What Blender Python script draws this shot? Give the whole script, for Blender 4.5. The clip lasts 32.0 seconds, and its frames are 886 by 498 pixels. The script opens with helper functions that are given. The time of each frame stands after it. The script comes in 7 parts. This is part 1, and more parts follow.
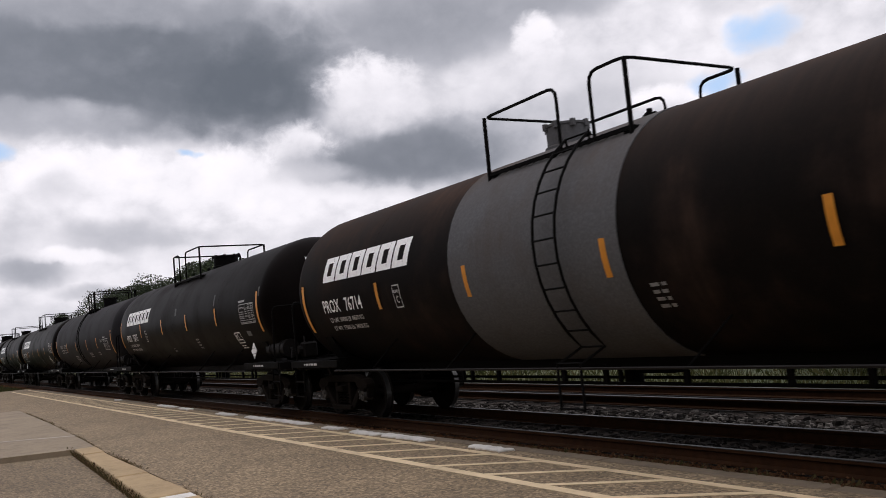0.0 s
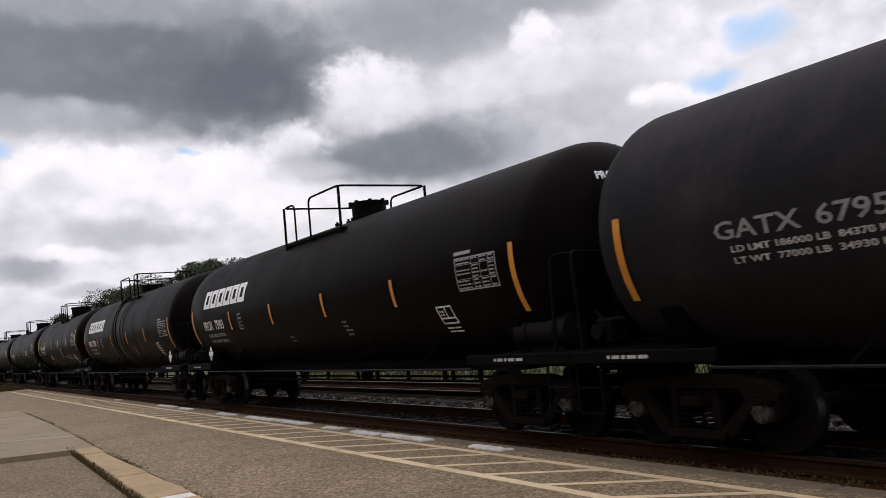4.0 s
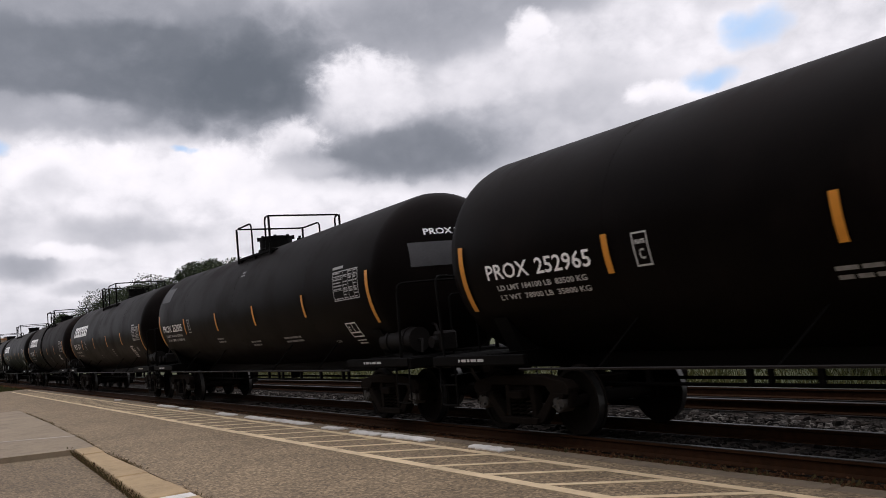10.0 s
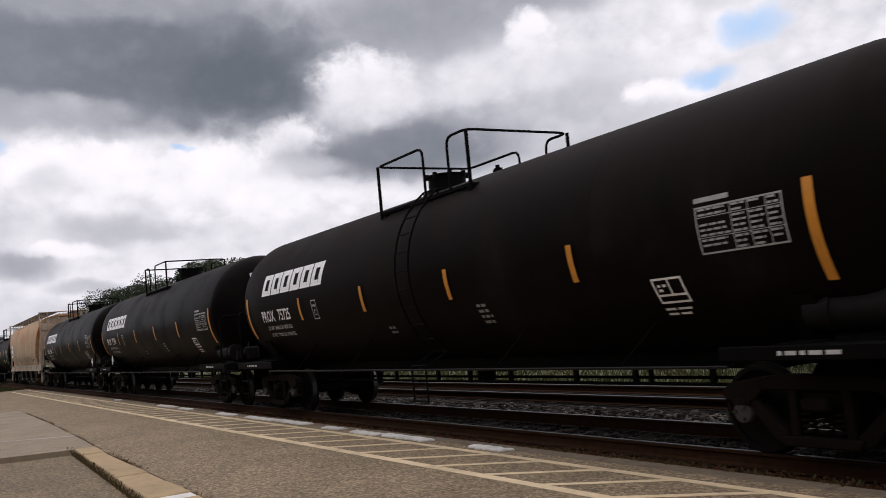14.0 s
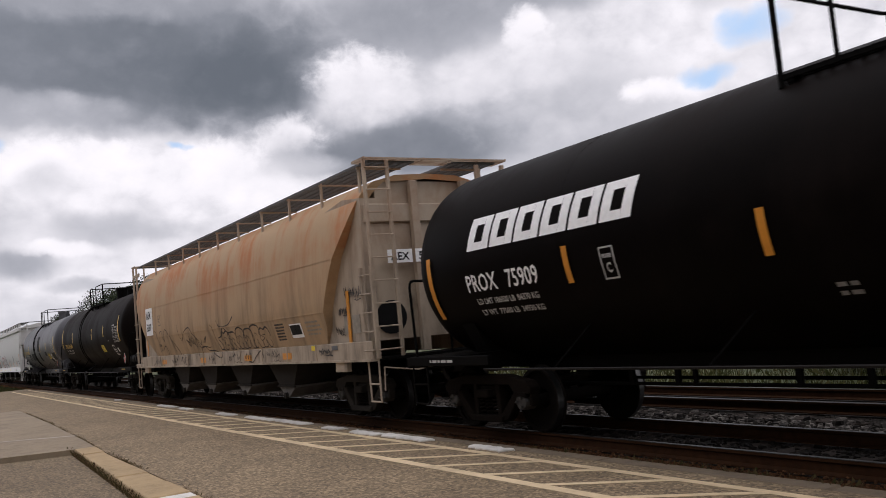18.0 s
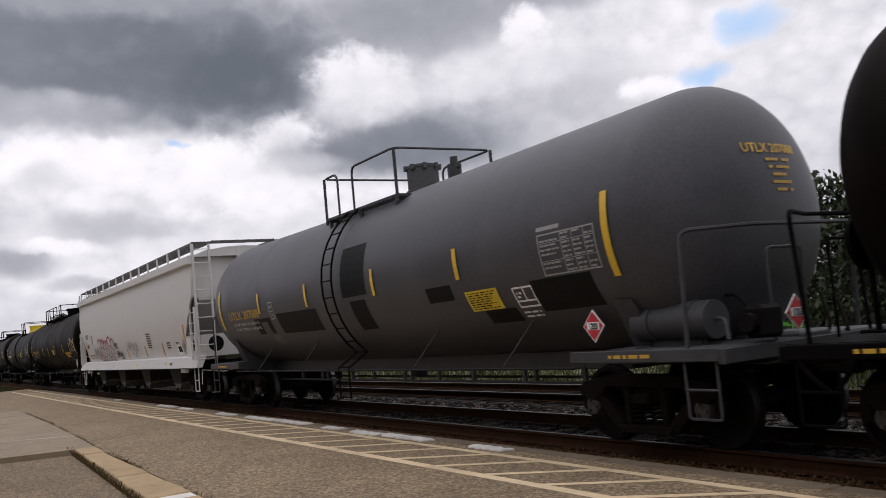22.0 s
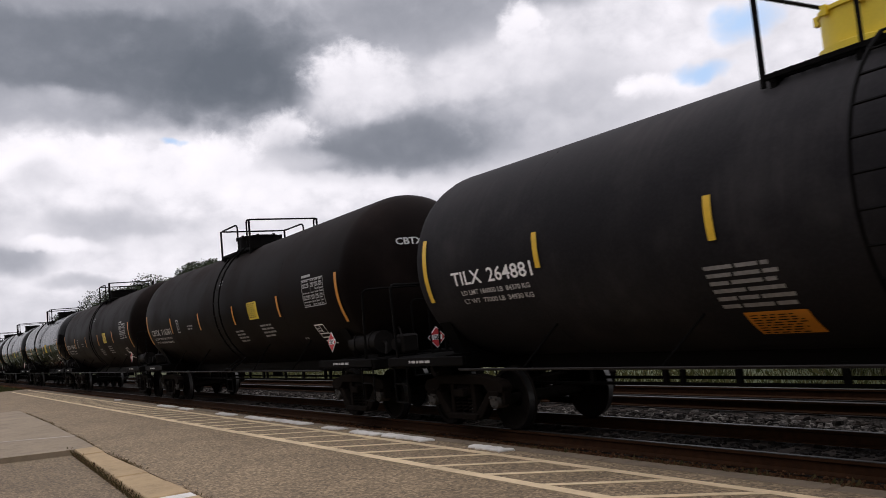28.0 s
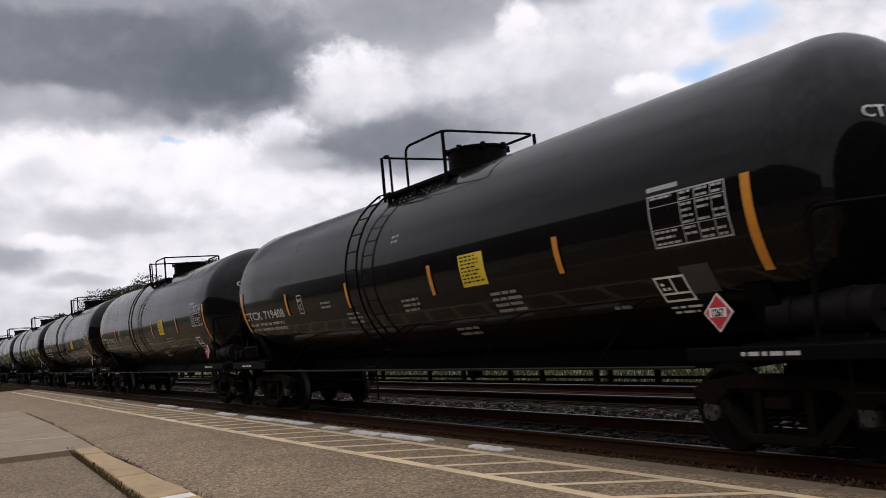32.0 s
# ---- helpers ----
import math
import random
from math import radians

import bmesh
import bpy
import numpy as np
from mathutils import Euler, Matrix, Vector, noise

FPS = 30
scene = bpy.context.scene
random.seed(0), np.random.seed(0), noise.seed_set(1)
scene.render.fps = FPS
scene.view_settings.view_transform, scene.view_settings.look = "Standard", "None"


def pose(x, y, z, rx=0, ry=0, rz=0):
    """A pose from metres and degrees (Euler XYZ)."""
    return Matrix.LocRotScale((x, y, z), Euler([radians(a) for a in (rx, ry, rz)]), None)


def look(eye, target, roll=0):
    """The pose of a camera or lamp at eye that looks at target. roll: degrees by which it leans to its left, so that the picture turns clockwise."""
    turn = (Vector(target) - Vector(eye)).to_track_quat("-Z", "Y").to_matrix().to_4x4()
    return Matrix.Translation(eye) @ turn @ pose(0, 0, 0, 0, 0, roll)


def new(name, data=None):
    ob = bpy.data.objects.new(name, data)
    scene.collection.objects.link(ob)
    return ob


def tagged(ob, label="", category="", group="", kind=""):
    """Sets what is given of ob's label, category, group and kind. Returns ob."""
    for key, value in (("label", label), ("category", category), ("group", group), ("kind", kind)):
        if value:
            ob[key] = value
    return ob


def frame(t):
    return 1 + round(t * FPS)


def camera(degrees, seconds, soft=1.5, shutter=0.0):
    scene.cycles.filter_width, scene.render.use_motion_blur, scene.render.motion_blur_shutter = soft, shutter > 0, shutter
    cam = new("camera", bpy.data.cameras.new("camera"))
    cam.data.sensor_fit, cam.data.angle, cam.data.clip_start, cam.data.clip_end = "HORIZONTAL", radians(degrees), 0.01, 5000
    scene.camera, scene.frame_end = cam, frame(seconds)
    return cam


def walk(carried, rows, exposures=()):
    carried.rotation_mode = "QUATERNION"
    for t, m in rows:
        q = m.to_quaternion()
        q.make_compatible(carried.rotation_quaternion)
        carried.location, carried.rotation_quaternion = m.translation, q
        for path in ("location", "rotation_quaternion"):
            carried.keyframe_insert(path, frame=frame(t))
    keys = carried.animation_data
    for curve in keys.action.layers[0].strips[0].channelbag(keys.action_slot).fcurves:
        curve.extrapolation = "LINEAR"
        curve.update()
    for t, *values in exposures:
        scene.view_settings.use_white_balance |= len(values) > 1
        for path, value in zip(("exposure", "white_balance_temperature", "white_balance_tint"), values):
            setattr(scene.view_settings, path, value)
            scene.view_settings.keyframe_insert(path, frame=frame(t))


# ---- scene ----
# A freight train of tank cars and hoppers passes a station platform.
# x runs along the track in the train's direction, y away from the platform, z up from the rail heads.
TRACK_Y = 8.32
SECOND_Y = 12.05
PLATFORM_Z = -0.10
GRASS_Z = -0.42

EYE = Vector((0.0, 0.0, 1.637))
YAW, PITCH, ROLL = radians(58.446), radians(4.853), -5.388
AHEAD = Vector((-math.sin(YAW) * math.cos(PITCH), math.cos(YAW) * math.cos(PITCH), math.sin(PITCH)))

cam = camera(53.47, 32.0, soft=0.7, shutter=0.09)
walk(cam, [(0.0, look(EYE, EYE + AHEAD, ROLL)), (32.0, look(EYE, EYE + AHEAD, ROLL))],
     exposures=[(0.0, 0.0, 6550, 17.0), (32.0, 0.0, 6550, 17.0)])

# ---- light: an overcast sky ----
world = bpy.data.worlds.new("world")
world.use_nodes = True
scene.world = world
wn = world.node_tree.nodes
sky = wn.new("ShaderNodeTexSky")
sky.sky_type = "NISHITA"
sky.sun_disc = False
sky.sun_elevation, sky.sun_rotation = radians(48), radians(150)
wn["Background"].inputs["Strength"].default_value = 0.1
world.node_tree.links.new(sky.outputs[0], wn["Background"].inputs["Color"])


# ---- materials ----
class Graph:
    """A small writer for node trees."""

    def __init__(self, name):
        self.m = bpy.data.materials.new(name)
        self.m.use_nodes = True
        self.t = self.m.node_tree
        self.t.nodes.clear()
        self.out = self.t.nodes.new("ShaderNodeOutputMaterial")

    def node(self, kind, **props):
        n = self.t.nodes.new(kind)
        for k, v in props.items():
            if k == "operation":
                n.operation = v
            elif k == "blend_type":
                n.blend_type = v
            elif k == "data_type":
                n.data_type = v
        return n

    def put(self, socket, v):
        if isinstance(v, bpy.types.NodeSocket):
            self.t.links.new(v, socket)
        elif v is not None:
            if socket.type == "RGBA" and len(v) == 3:
                v = (*v, 1)
            socket.default_value = v

    def math(self, op, a, b=None, c=None, clamp=False):
        n = self.node("ShaderNodeMath", operation=op)
        n.use_clamp = clamp
        for i, v in enumerate((a, b, c)):
            self.put(n.inputs[i], v)
        return n.outputs[0]

    def coords(self, which="Object"):
        return self.node("ShaderNodeTexCoord").outputs[which]

    def mapped(self, vec, scale):
        n = self.node("ShaderNodeMapping")
        self.put(n.inputs["Vector"], vec)
        n.inputs["Scale"].default_value = scale
        return n.outputs[0]

    def noise(self, vec, scale, detail=4.0, rough=0.55, distort=0.0):
        n = self.node("ShaderNodeTexNoise")
        self.put(n.inputs["Vector"], vec)
        n.inputs["Scale"].default_value = scale
        n.inputs["Detail"].default_value = detail
        n.inputs["Roughness"].default_value = rough
        n.inputs["Distortion"].default_value = distort
        return n.outputs["Fac"]

    def voronoi(self, vec, scale, out="Distance"):
        n = self.node("ShaderNodeTexVoronoi")
        self.put(n.inputs["Vector"], vec)
        n.inputs["Scale"].default_value = scale
        return n.outputs[out]

    def ramp(self, fac, stops):
        n = self.node("ShaderNodeValToRGB")
        self.put(n.inputs[0], fac)
        e = n.color_ramp.elements
        while len(e) < len(stops):
            e.new(0.5)
        for el, (pos, col) in zip(e, stops):
            el.position = pos
            el.color = (*col, 1) if len(col) == 3 else col
        return n.outputs[0]

    def step(self, fac, lo, hi):
        n = self.node("ShaderNodeMapRange")
        n.interpolation_type = "SMOOTHSTEP"
        self.put(n.inputs[0], fac)
        n.inputs[1].default_value, n.inputs[2].default_value = lo, hi
        return n.outputs[0]

    def mix(self, fac, a, b, blend="MIX"):
        n = self.node("ShaderNodeMix", data_type="RGBA", blend_type=blend)
        self.put(n.inputs[0], fac)
        self.put(n.inputs[6], a)
        self.put(n.inputs[7], b)
        return n.outputs[2]

    def bump(self, height, strength, dist):
        n = self.node("ShaderNodeBump")
        self.put(n.inputs["Height"], height)
        n.inputs["Strength"].default_value = strength
        n.inputs["Distance"].default_value = dist
        return n.outputs[0]

    def shade(self, color, rough=0.6, metal=0.0, normal=None, coat=0.0, coat_rough=0.2, spec=0.5):
        b = self.node("ShaderNodeBsdfPrincipled")
        self.put(b.inputs["Base Color"], color)
        self.put(b.inputs["Roughness"], rough)
        self.put(b.inputs["Metallic"], metal)
        self.put(b.inputs["Coat Weight"], coat)
        self.put(b.inputs["Coat Roughness"], coat_rough)
        self.put(b.inputs["Specular IOR Level"], spec)
        if normal is not None:
            self.put(b.inputs["Normal"], normal)
        self.t.links.new(b.outputs[0], self.out.inputs[0])
        return self.m


def scaled(c, k):
    return tuple(min(1, x * k) for x in c)


def plain(name, color, rough=0.6, metal=0.0, vary=0.25, scale=6.0, bump=0.15, spec=0.5):
    """Painted or cast stuff with blotches, fine grain and a little relief."""
    g = Graph(name)
    co = g.coords()
    n1, n2 = g.noise(co, scale, 5), g.noise(co, scale * 11, 3)
    f = g.math("ADD", g.math("MULTIPLY", n1, 0.7), g.math("MULTIPLY", n2, 0.3))
    col = g.ramp(f, [(0.3, scaled(color, 1 - vary)), (0.7, scaled(color, 1 + vary))])
    r = g.math("MULTIPLY_ADD", n1, 0.25, rough - 0.12)
    return g.shade(col, r, metal, g.bump(n2, bump, 0.004), spec=spec)


def tank_paint(name, color, dust=(0.07, 0.06, 0.052), dusty=0.35, rough=0.42, coat=0.0, streak=0.4, spec=0.02, coat_rough=0.12):
    """Weathered tank paint: dust on the top, vertical streaks, faint plate waviness."""
    g = Graph(name)
    co = g.coords()
    sep = g.node("ShaderNodeSeparateXYZ")
    g.put(sep.inputs[0], co)
    runs = g.noise(g.mapped(co, (3.2, 0.5, 0.28)), 2.2, 5, 0.6)
    cloud = g.noise(co, 0.7, 5, 0.6)
    grain = g.noise(co, 28, 3)
    up = g.node("ShaderNodeNewGeometry")
    nz = g.node("ShaderNodeSeparateXYZ")
    g.put(nz.inputs[0], up.outputs["Normal"])
    top = g.step(nz.outputs[2], 0.2, 1.0)
    amount = g.math("MULTIPLY", g.math("ADD", g.step(cloud, 0.42, 0.75), g.math("MULTIPLY", top, 0.8)), dusty, clamp=True)
    amount = g.math("MULTIPLY", amount, g.math("MULTIPLY_ADD", g.step(runs, 0.35, 0.7), streak, 1 - streak), clamp=True)
    base = g.mix(g.step(grain, 0.3, 0.8), scaled(color, 0.85), scaled(color, 1.15))
    col = g.mix(amount, base, dust)
    r = g.math("ADD", g.math("MULTIPLY", amount, 0.3), g.math("MULTIPLY_ADD", cloud, 0.14, rough - 0.07), clamp=True)
    plate = g.noise(g.mapped(co, (0.5, 1, 1)), 1.1, 2)
    h = g.math("ADD", g.math("MULTIPLY", plate, 0.5), g.math("MULTIPLY", grain, 0.03))
    return g.shade(col, r, 0.0, g.bump(h, 0.25, 0.03), coat, coat_rough, spec)


M = {}
M["black"] = tank_paint("black_tank_paint", (0.0040, 0.0029, 0.0026), (0.0185, 0.0135, 0.012), 0.4, 0.4)
M["brown"] = tank_paint("brownish_black_tank_paint", (0.0062, 0.0044, 0.0039), (0.030, 0.0215, 0.019), 0.5, 0.48)
M["rusty"] = tank_paint("rusty_black_tank_paint", (0.0085, 0.007, 0.0064), (0.075, 0.046, 0.034), 0.5, 0.55)
# slate: dust, raised further so upward faces look lit against the dark belly
M["slate"] = tank_paint("slate_tank_paint", (0.019, 0.018, 0.0195), (0.062, 0.057, 0.057), 0.55, 0.5)
M["gray"] = tank_paint("gray_tank_paint", (0.068, 0.067, 0.074), (0.14, 0.135, 0.138), 0.35, 0.4, spec=0.25)
M["gloss"] = tank_paint("glossy_black_tank_paint", (0.005, 0.0047, 0.0047), (0.018, 0.016, 0.015), 0.18, 0.22, coat=0.28, coat_rough=0.05)
M["band_gray"] = tank_paint("gray_band_paint", (0.105, 0.105, 0.108), (0.085, 0.068, 0.058), 0.7, 0.6)
M["band_black"] = tank_paint("bare_band_paint", (0.03, 0.029, 0.029), (0.06, 0.055, 0.05), 0.4, 0.4)
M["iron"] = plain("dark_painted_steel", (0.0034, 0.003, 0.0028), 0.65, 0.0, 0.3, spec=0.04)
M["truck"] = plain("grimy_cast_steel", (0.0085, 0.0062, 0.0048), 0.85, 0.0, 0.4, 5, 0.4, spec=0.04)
M["truck_dust"] = plain("dusty_cast_steel", (0.026, 0.022, 0.018), 0.85, 0.0, 0.35, 5, 0.4, spec=0.1)
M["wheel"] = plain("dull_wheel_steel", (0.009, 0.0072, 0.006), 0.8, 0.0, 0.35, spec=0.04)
M["tread"] = plain("polished_wheel_tread", (0.10, 0.098, 0.095), 0.45, 1.0, 0.2)
M["cap"] = plain("bearing_cap_steel", (0.03, 0.026, 0.022), 0.7, 0.0, 0.4, 20)
M["orange"] = plain("orange_reflective_strip", (0.62, 0.24, 0.02), 0.45, 0.0, 0.14, 8, 0.05)
M["yellow"] = plain("yellow_reflective_strip", (0.72, 0.45, 0.03), 0.45, 0.0, 0.12, 8, 0.05)
M["yellow_paint"] = plain("yellow_safety_paint", (0.75, 0.55, 0.03), 0.5, 0.0, 0.1, 4)
M["pale"] = plain("faded_pale_strip", (0.30, 0.28, 0.25), 0.6, 0.0, 0.3, 8, 0.05)
M["white"] = plain("white_stencil_paint", (0.90, 0.89, 0.87), 0.6, 0.0, 0.1, 14, 0.05)
M["faded"] = plain("faded_stencil_paint", (0.24, 0.235, 0.23), 0.7, 0.0, 0.35, 18, 0.05)
M["gold"] = plain("gold_stencil_paint", (0.55, 0.33, 0.04), 0.6, 0.0, 0.15, 14, 0.05)
M["ink"] = plain("black_stencil_paint", (0.006, 0.006, 0.006), 0.6, 0.0, 0.2, 14, 0.05, spec=0.15)
M["red"] = plain("red_placard", (0.55, 0.03, 0.035), 0.5, 0.0, 0.12, 10, 0.05)
M["patch"] = plain("gray_primer_patch", (0.13, 0.13, 0.135), 0.6, 0.0, 0.3, 3, 0.05)
M["stencil"] = plain("worn_stencil_paint", (0.48, 0.47, 0.45), 0.65, 0.0, 0.25, 16, 0.05)
M["patch_dark"] = plain("dark_gray_patch", (0.04, 0.039, 0.041), 0.6, 0.0, 0.3, 3, 0.05)
M["bright"] = plain("bare_bright_steel", (0.5, 0.5, 0.5), 0.35, 0.8, 0.2, 10)
M["green_tag"] = plain("green_tag", (0.06, 0.6, 0.12), 0.5, 0.0, 0.1, 10, 0.05)

M["side_pipe"] = plain("worn_pipe_paint", (0.016, 0.014, 0.013), 0.6, 0.0, 0.4, spec=0.1)
M["reservoir"] = plain("grimy_reservoir_paint", (0.0075, 0.0062, 0.0056), 0.6, 0.0, 0.4, 5, 0.3, spec=0.08)
M["gray_trim"] = plain("dark_gray_trim_paint", (0.05, 0.049, 0.052), 0.55, 0.0, 0.3, 5, 0.2, spec=0.25)
M["table"] = plain("worn_table_stencil", (0.36, 0.355, 0.345), 0.65, 0.0, 0.3, 18, 0.05)
random.seed(3)


# ---- mesh tools ----
def link(name, mesh, parent=None, m=None, label=""):
    ob = new(name, mesh)
    if parent is not None:
        ob.parent = parent
    if m is not None:
        ob.matrix_basis = m
    if label:
        ob["label"] = label
    return ob


def to_mesh(name, bm, mats, smooth=False):
    me = bpy.data.meshes.new(name)
    bm.normal_update()
    bm.to_mesh(me)
    bm.free()
    for m in mats if isinstance(mats, (list, tuple)) else [mats]:
        me.materials.append(m)
    if smooth:
        me.shade_smooth()
        me.set_sharp_from_angle(angle=radians(40))
    return me


def part(name, bm, material, parent, label="", smooth=False, m=None):
    return link(name, to_mesh(name, bm, material, smooth), parent, m, label)


def box(bm, c, s, mat=0, bevel=0.0, m=None):
    r = bmesh.ops.create_cube(bm, size=1.0)
    vs = r["verts"]
    for v in vs:
        v.co = Vector((v.co.x * s[0], v.co.y * s[1], v.co.z * s[2]))
    if bevel:
        es = list({e for v in vs for e in v.link_edges})
        out = bmesh.ops.bevel(bm, geom=es, offset=bevel, segments=1, affect="EDGES", profile=0.5)
        vs = list({v for f in out["faces"] for v in f.verts} | {v for v in vs if v.is_valid})
    for v in vs:
        v.co += Vector(c)
        if m is not None:
            v.co = m @ v.co
    for f in {f for v in vs for f in v.link_faces}:
        f.material_index = mat
    return vs


def ring(bm, center, axis, r, seg, ref=None):
    axis = Vector(axis).normalized()
    u = axis.orthogonal().normalized() if ref is None else (ref - axis * ref.dot(axis)).normalized()
    w = axis.cross(u)
    return [bm.verts.new(Vector(center) + (u * math.cos(a) + w * math.sin(a)) * r)
            for a in (2 * math.pi * i / seg for i in range(seg))]


def bridge(bm, a, b, mat=0):
    n = len(a)
    for i in range(n):
        f = bm.faces.new((a[i], a[(i + 1) % n], b[(i + 1) % n], b[i]))
        f.material_index = mat


def cyl(bm, p0, p1, r, seg=10, mat=0, r1=None):
    p0, p1 = Vector(p0), Vector(p1)
    ref = (p1 - p0).orthogonal()
    a, b = ring(bm, p0, p1 - p0, r, seg, ref), ring(bm, p1, p1 - p0, r if r1 is None else r1, seg, ref)
    bridge(bm, a, b, mat)
    for loop in (list(reversed(a)), b):
        f = bm.faces.new(loop)
        f.material_index = mat


def pipe(bm, pts, r, seg=6, mat=0, bend=0.0, steps=3):
    """A tube along a polyline, its corners rounded by bend."""
    pts = [Vector(p) for p in pts]
    if bend:
        out = [pts[0]]
        for a, b, c in zip(pts, pts[1:], pts[2:]):
            d0, d1 = (a - b), (c - b)
            k = min(bend, d0.length * 0.45, d1.length * 0.45)
            s, e = b + d0.normalized() * k, b + d1.normalized() * k
            out += [(s * (1 - t) + b * t) * (1 - t) + (b * (1 - t) + e * t) * t for t in (i / steps for i in range(steps + 1))]
        pts = out + [pts[-1]]
    ref, rings = None, []
    for i, p in enumerate(pts):
        d = (pts[min(i + 1, len(pts) - 1)] - pts[max(i - 1, 0)]).normalized()
        ref = d.orthogonal() if ref is None or abs(ref.normalized().dot(d)) > 0.98 else ref
        ref = (ref - d * ref.dot(d)).normalized()
        rings.append(ring(bm, p, d, r, seg, ref))
    for a, b in zip(rings, rings[1:]):
        bridge(bm, a, b, mat)
    for loop in (list(reversed(rings[0])), rings[-1]):
        f = bm.faces.new(loop)
        f.material_index = mat


def rung(ladder, pts, r, mat):
    bm = bmesh.new()
    pipe(bm, pts, r, 5)
    return part("rung", bm, mat, ladder)


def prism(bm, outline, y0, y1, mat=0, axis="y"):
    """An outline in (x, z) pushed from y0 to y1 (or in (y, z) along x)."""
    mk = (lambda p, d: (p[0], d, p[1])) if axis == "y" else (lambda p, d: (d, p[0], p[1]))
    a = [bm.verts.new(mk(p, y0)) for p in outline]
    b = [bm.verts.new(mk(p, y1)) for p in outline]
    n = len(a)
    fs = [bm.faces.new(a), bm.faces.new(list(reversed(b)))]
    fs += [bm.faces.new((a[(i + 1) % n], a[i], b[i], b[(i + 1) % n])) for i in range(n)]
    for f in fs:
        f.material_index = mat
    return fs


def wedge(bm, pts, mat=0):
    """A closed block from eight corners: four of one face, four of the other."""
    v = [bm.verts.new(p) for p in pts]
    for q in ((0, 1, 2, 3), (7, 6, 5, 4), (0, 4, 5, 1), (1, 5, 6, 2), (2, 6, 7, 3), (3, 7, 4, 0)):
        f = bm.faces.new([v[i] for i in q])
        f.material_index = mat


def fix(bm):
    bmesh.ops.recalc_face_normals(bm, faces=bm.faces)
    return bm


# ---- sky: a slowly drifting cloud dome ----
def cloud_dome():
    g = Graph("overcast_clouds")
    n = g.node("ShaderNodeVectorMath", operation="NORMALIZE")
    g.put(n.inputs[0], g.coords())
    way = n.outputs[0]
    sep = g.node("ShaderNodeSeparateXYZ")
    g.put(sep.inputs[0], way)
    x, y, z = sep.outputs
    # warped bearing and height above the horizon, in degrees
    w1 = g.math("SUBTRACT", g.noise(way, 11.0, 5, 0.5), 0.5)
    w2 = g.math("SUBTRACT", g.noise(g.mapped(way, (1.3, 1.3, 1.3)), 10.0, 5, 0.5), 0.5)
    az = g.math("MULTIPLY_ADD", w1, 3.4, g.math("MULTIPLY", g.math("ARCTAN2", g.math("MULTIPLY", x, -1.0), y), 57.29578))
    el = g.math("MULTIPLY_ADD", w2, 2.4, g.math("MULTIPLY", g.math("ARCSINE", z), 57.29578))
    wisp = g.math("SUBTRACT", g.noise(g.mapped(way, (1, 1, 1.5)), 17.0, 9, 0.6, 0.15), 0.5)
    cells = g.voronoi(g.mapped(way, (1, 1, 1.3)), 34.0)
    knobs = g.math("SUBTRACT", 0.42, cells)
    edge = g.math("MULTIPLY_ADD", knobs, 0.30, wisp)
    curl = g.math("SUBTRACT", g.noise(g.mapped(way, (1, 1, 1.3)), 42.0, 9, 0.62, 0.3), 0.5)

    def inside(a, e, sa, se, ragged, soft, rim=None, crest=False):
        """1 within an uneven oval, 0 outside."""
        u = g.math("DIVIDE", g.math("SUBTRACT", az, a), sa)
        w = g.math("DIVIDE", g.math("SUBTRACT", el, e), se)
        d = g.math("ADD", g.math("MULTIPLY", u, u), g.math("MULTIPLY", w, w))
        m = g.step(g.math("SUBTRACT", g.math("MULTIPLY_ADD", rim or edge, ragged, 1.0), d), -soft, soft)
        return g.math("MULTIPLY", m, g.step(w, -1.1, 0.5)) if crest else m

    # broad billows everywhere, then the masses of this afternoon's sky, far ones first
    broad = g.noise(g.mapped(way, (1, 1, 1.4)), 5.0, 7, 0.55, 0.2)
    v = g.math("ADD", g.math("MULTIPLY_ADD", broad, 0.5, 0.47), g.math("MULTIPLY", edge, 0.2))
    for masses, ragged, soft, cover, mottle, crest in ((BANDS, 1.6, 1.1, 0.85, 0.34, False), (BELLIES, 1.6, 1.0, 0.93, 0.16, False),
                                                      (HEADS, 2.5, 0.9, 0.8, 0.2, True), (LUMPS, 2.0, 1.3, 0.7, 0.14, False)):
        tone = g.math("MULTIPLY", edge, mottle)
        for a, e, sa, se, k in masses:
            m = g.math("MULTIPLY", inside(a, e, sa, se, ragged, soft, curl if crest else None, crest), cover)
            v = g.math("ADD", v, g.math("MULTIPLY", m, g.math("SUBTRACT", g.math("ADD", tone, k), v)))
    v = g.math("MULTIPLY_ADD", curl, 0.06, v)
    col = g.ramp(v, [(0.0, (0.082, 0.098, 0.118)), (0.25, (0.13, 0.153, 0.18)), (0.42, (0.24, 0.265, 0.30)), (0.58, (0.425, 0.45, 0.49)),
                     (0.72, (0.65, 0.67, 0.705)), (0.86, (0.86, 0.875, 0.905)), (1.0, (0.97, 0.975, 0.985))])
    for a, e, sa, se in ((37.5, 16.2, 1.9, 1.1), (40.6, 13.9, 1.5, 0.6), (74.3, 12.6, 0.5, 0.2), (86.0, 12.9, 1.0, 0.5)):
        col = g.mix(g.math("MULTIPLY", inside(a, e, sa, se, 3.0, 1.2), 0.8), col, (0.36, 0.60, 0.90))
    em = g.node("ShaderNodeEmission")
    g.put(em.inputs[0], col)
    # thinner cloud overhead lets more light through
    over = g.step(g.math("ARCSINE", z), radians(24), radians(66))
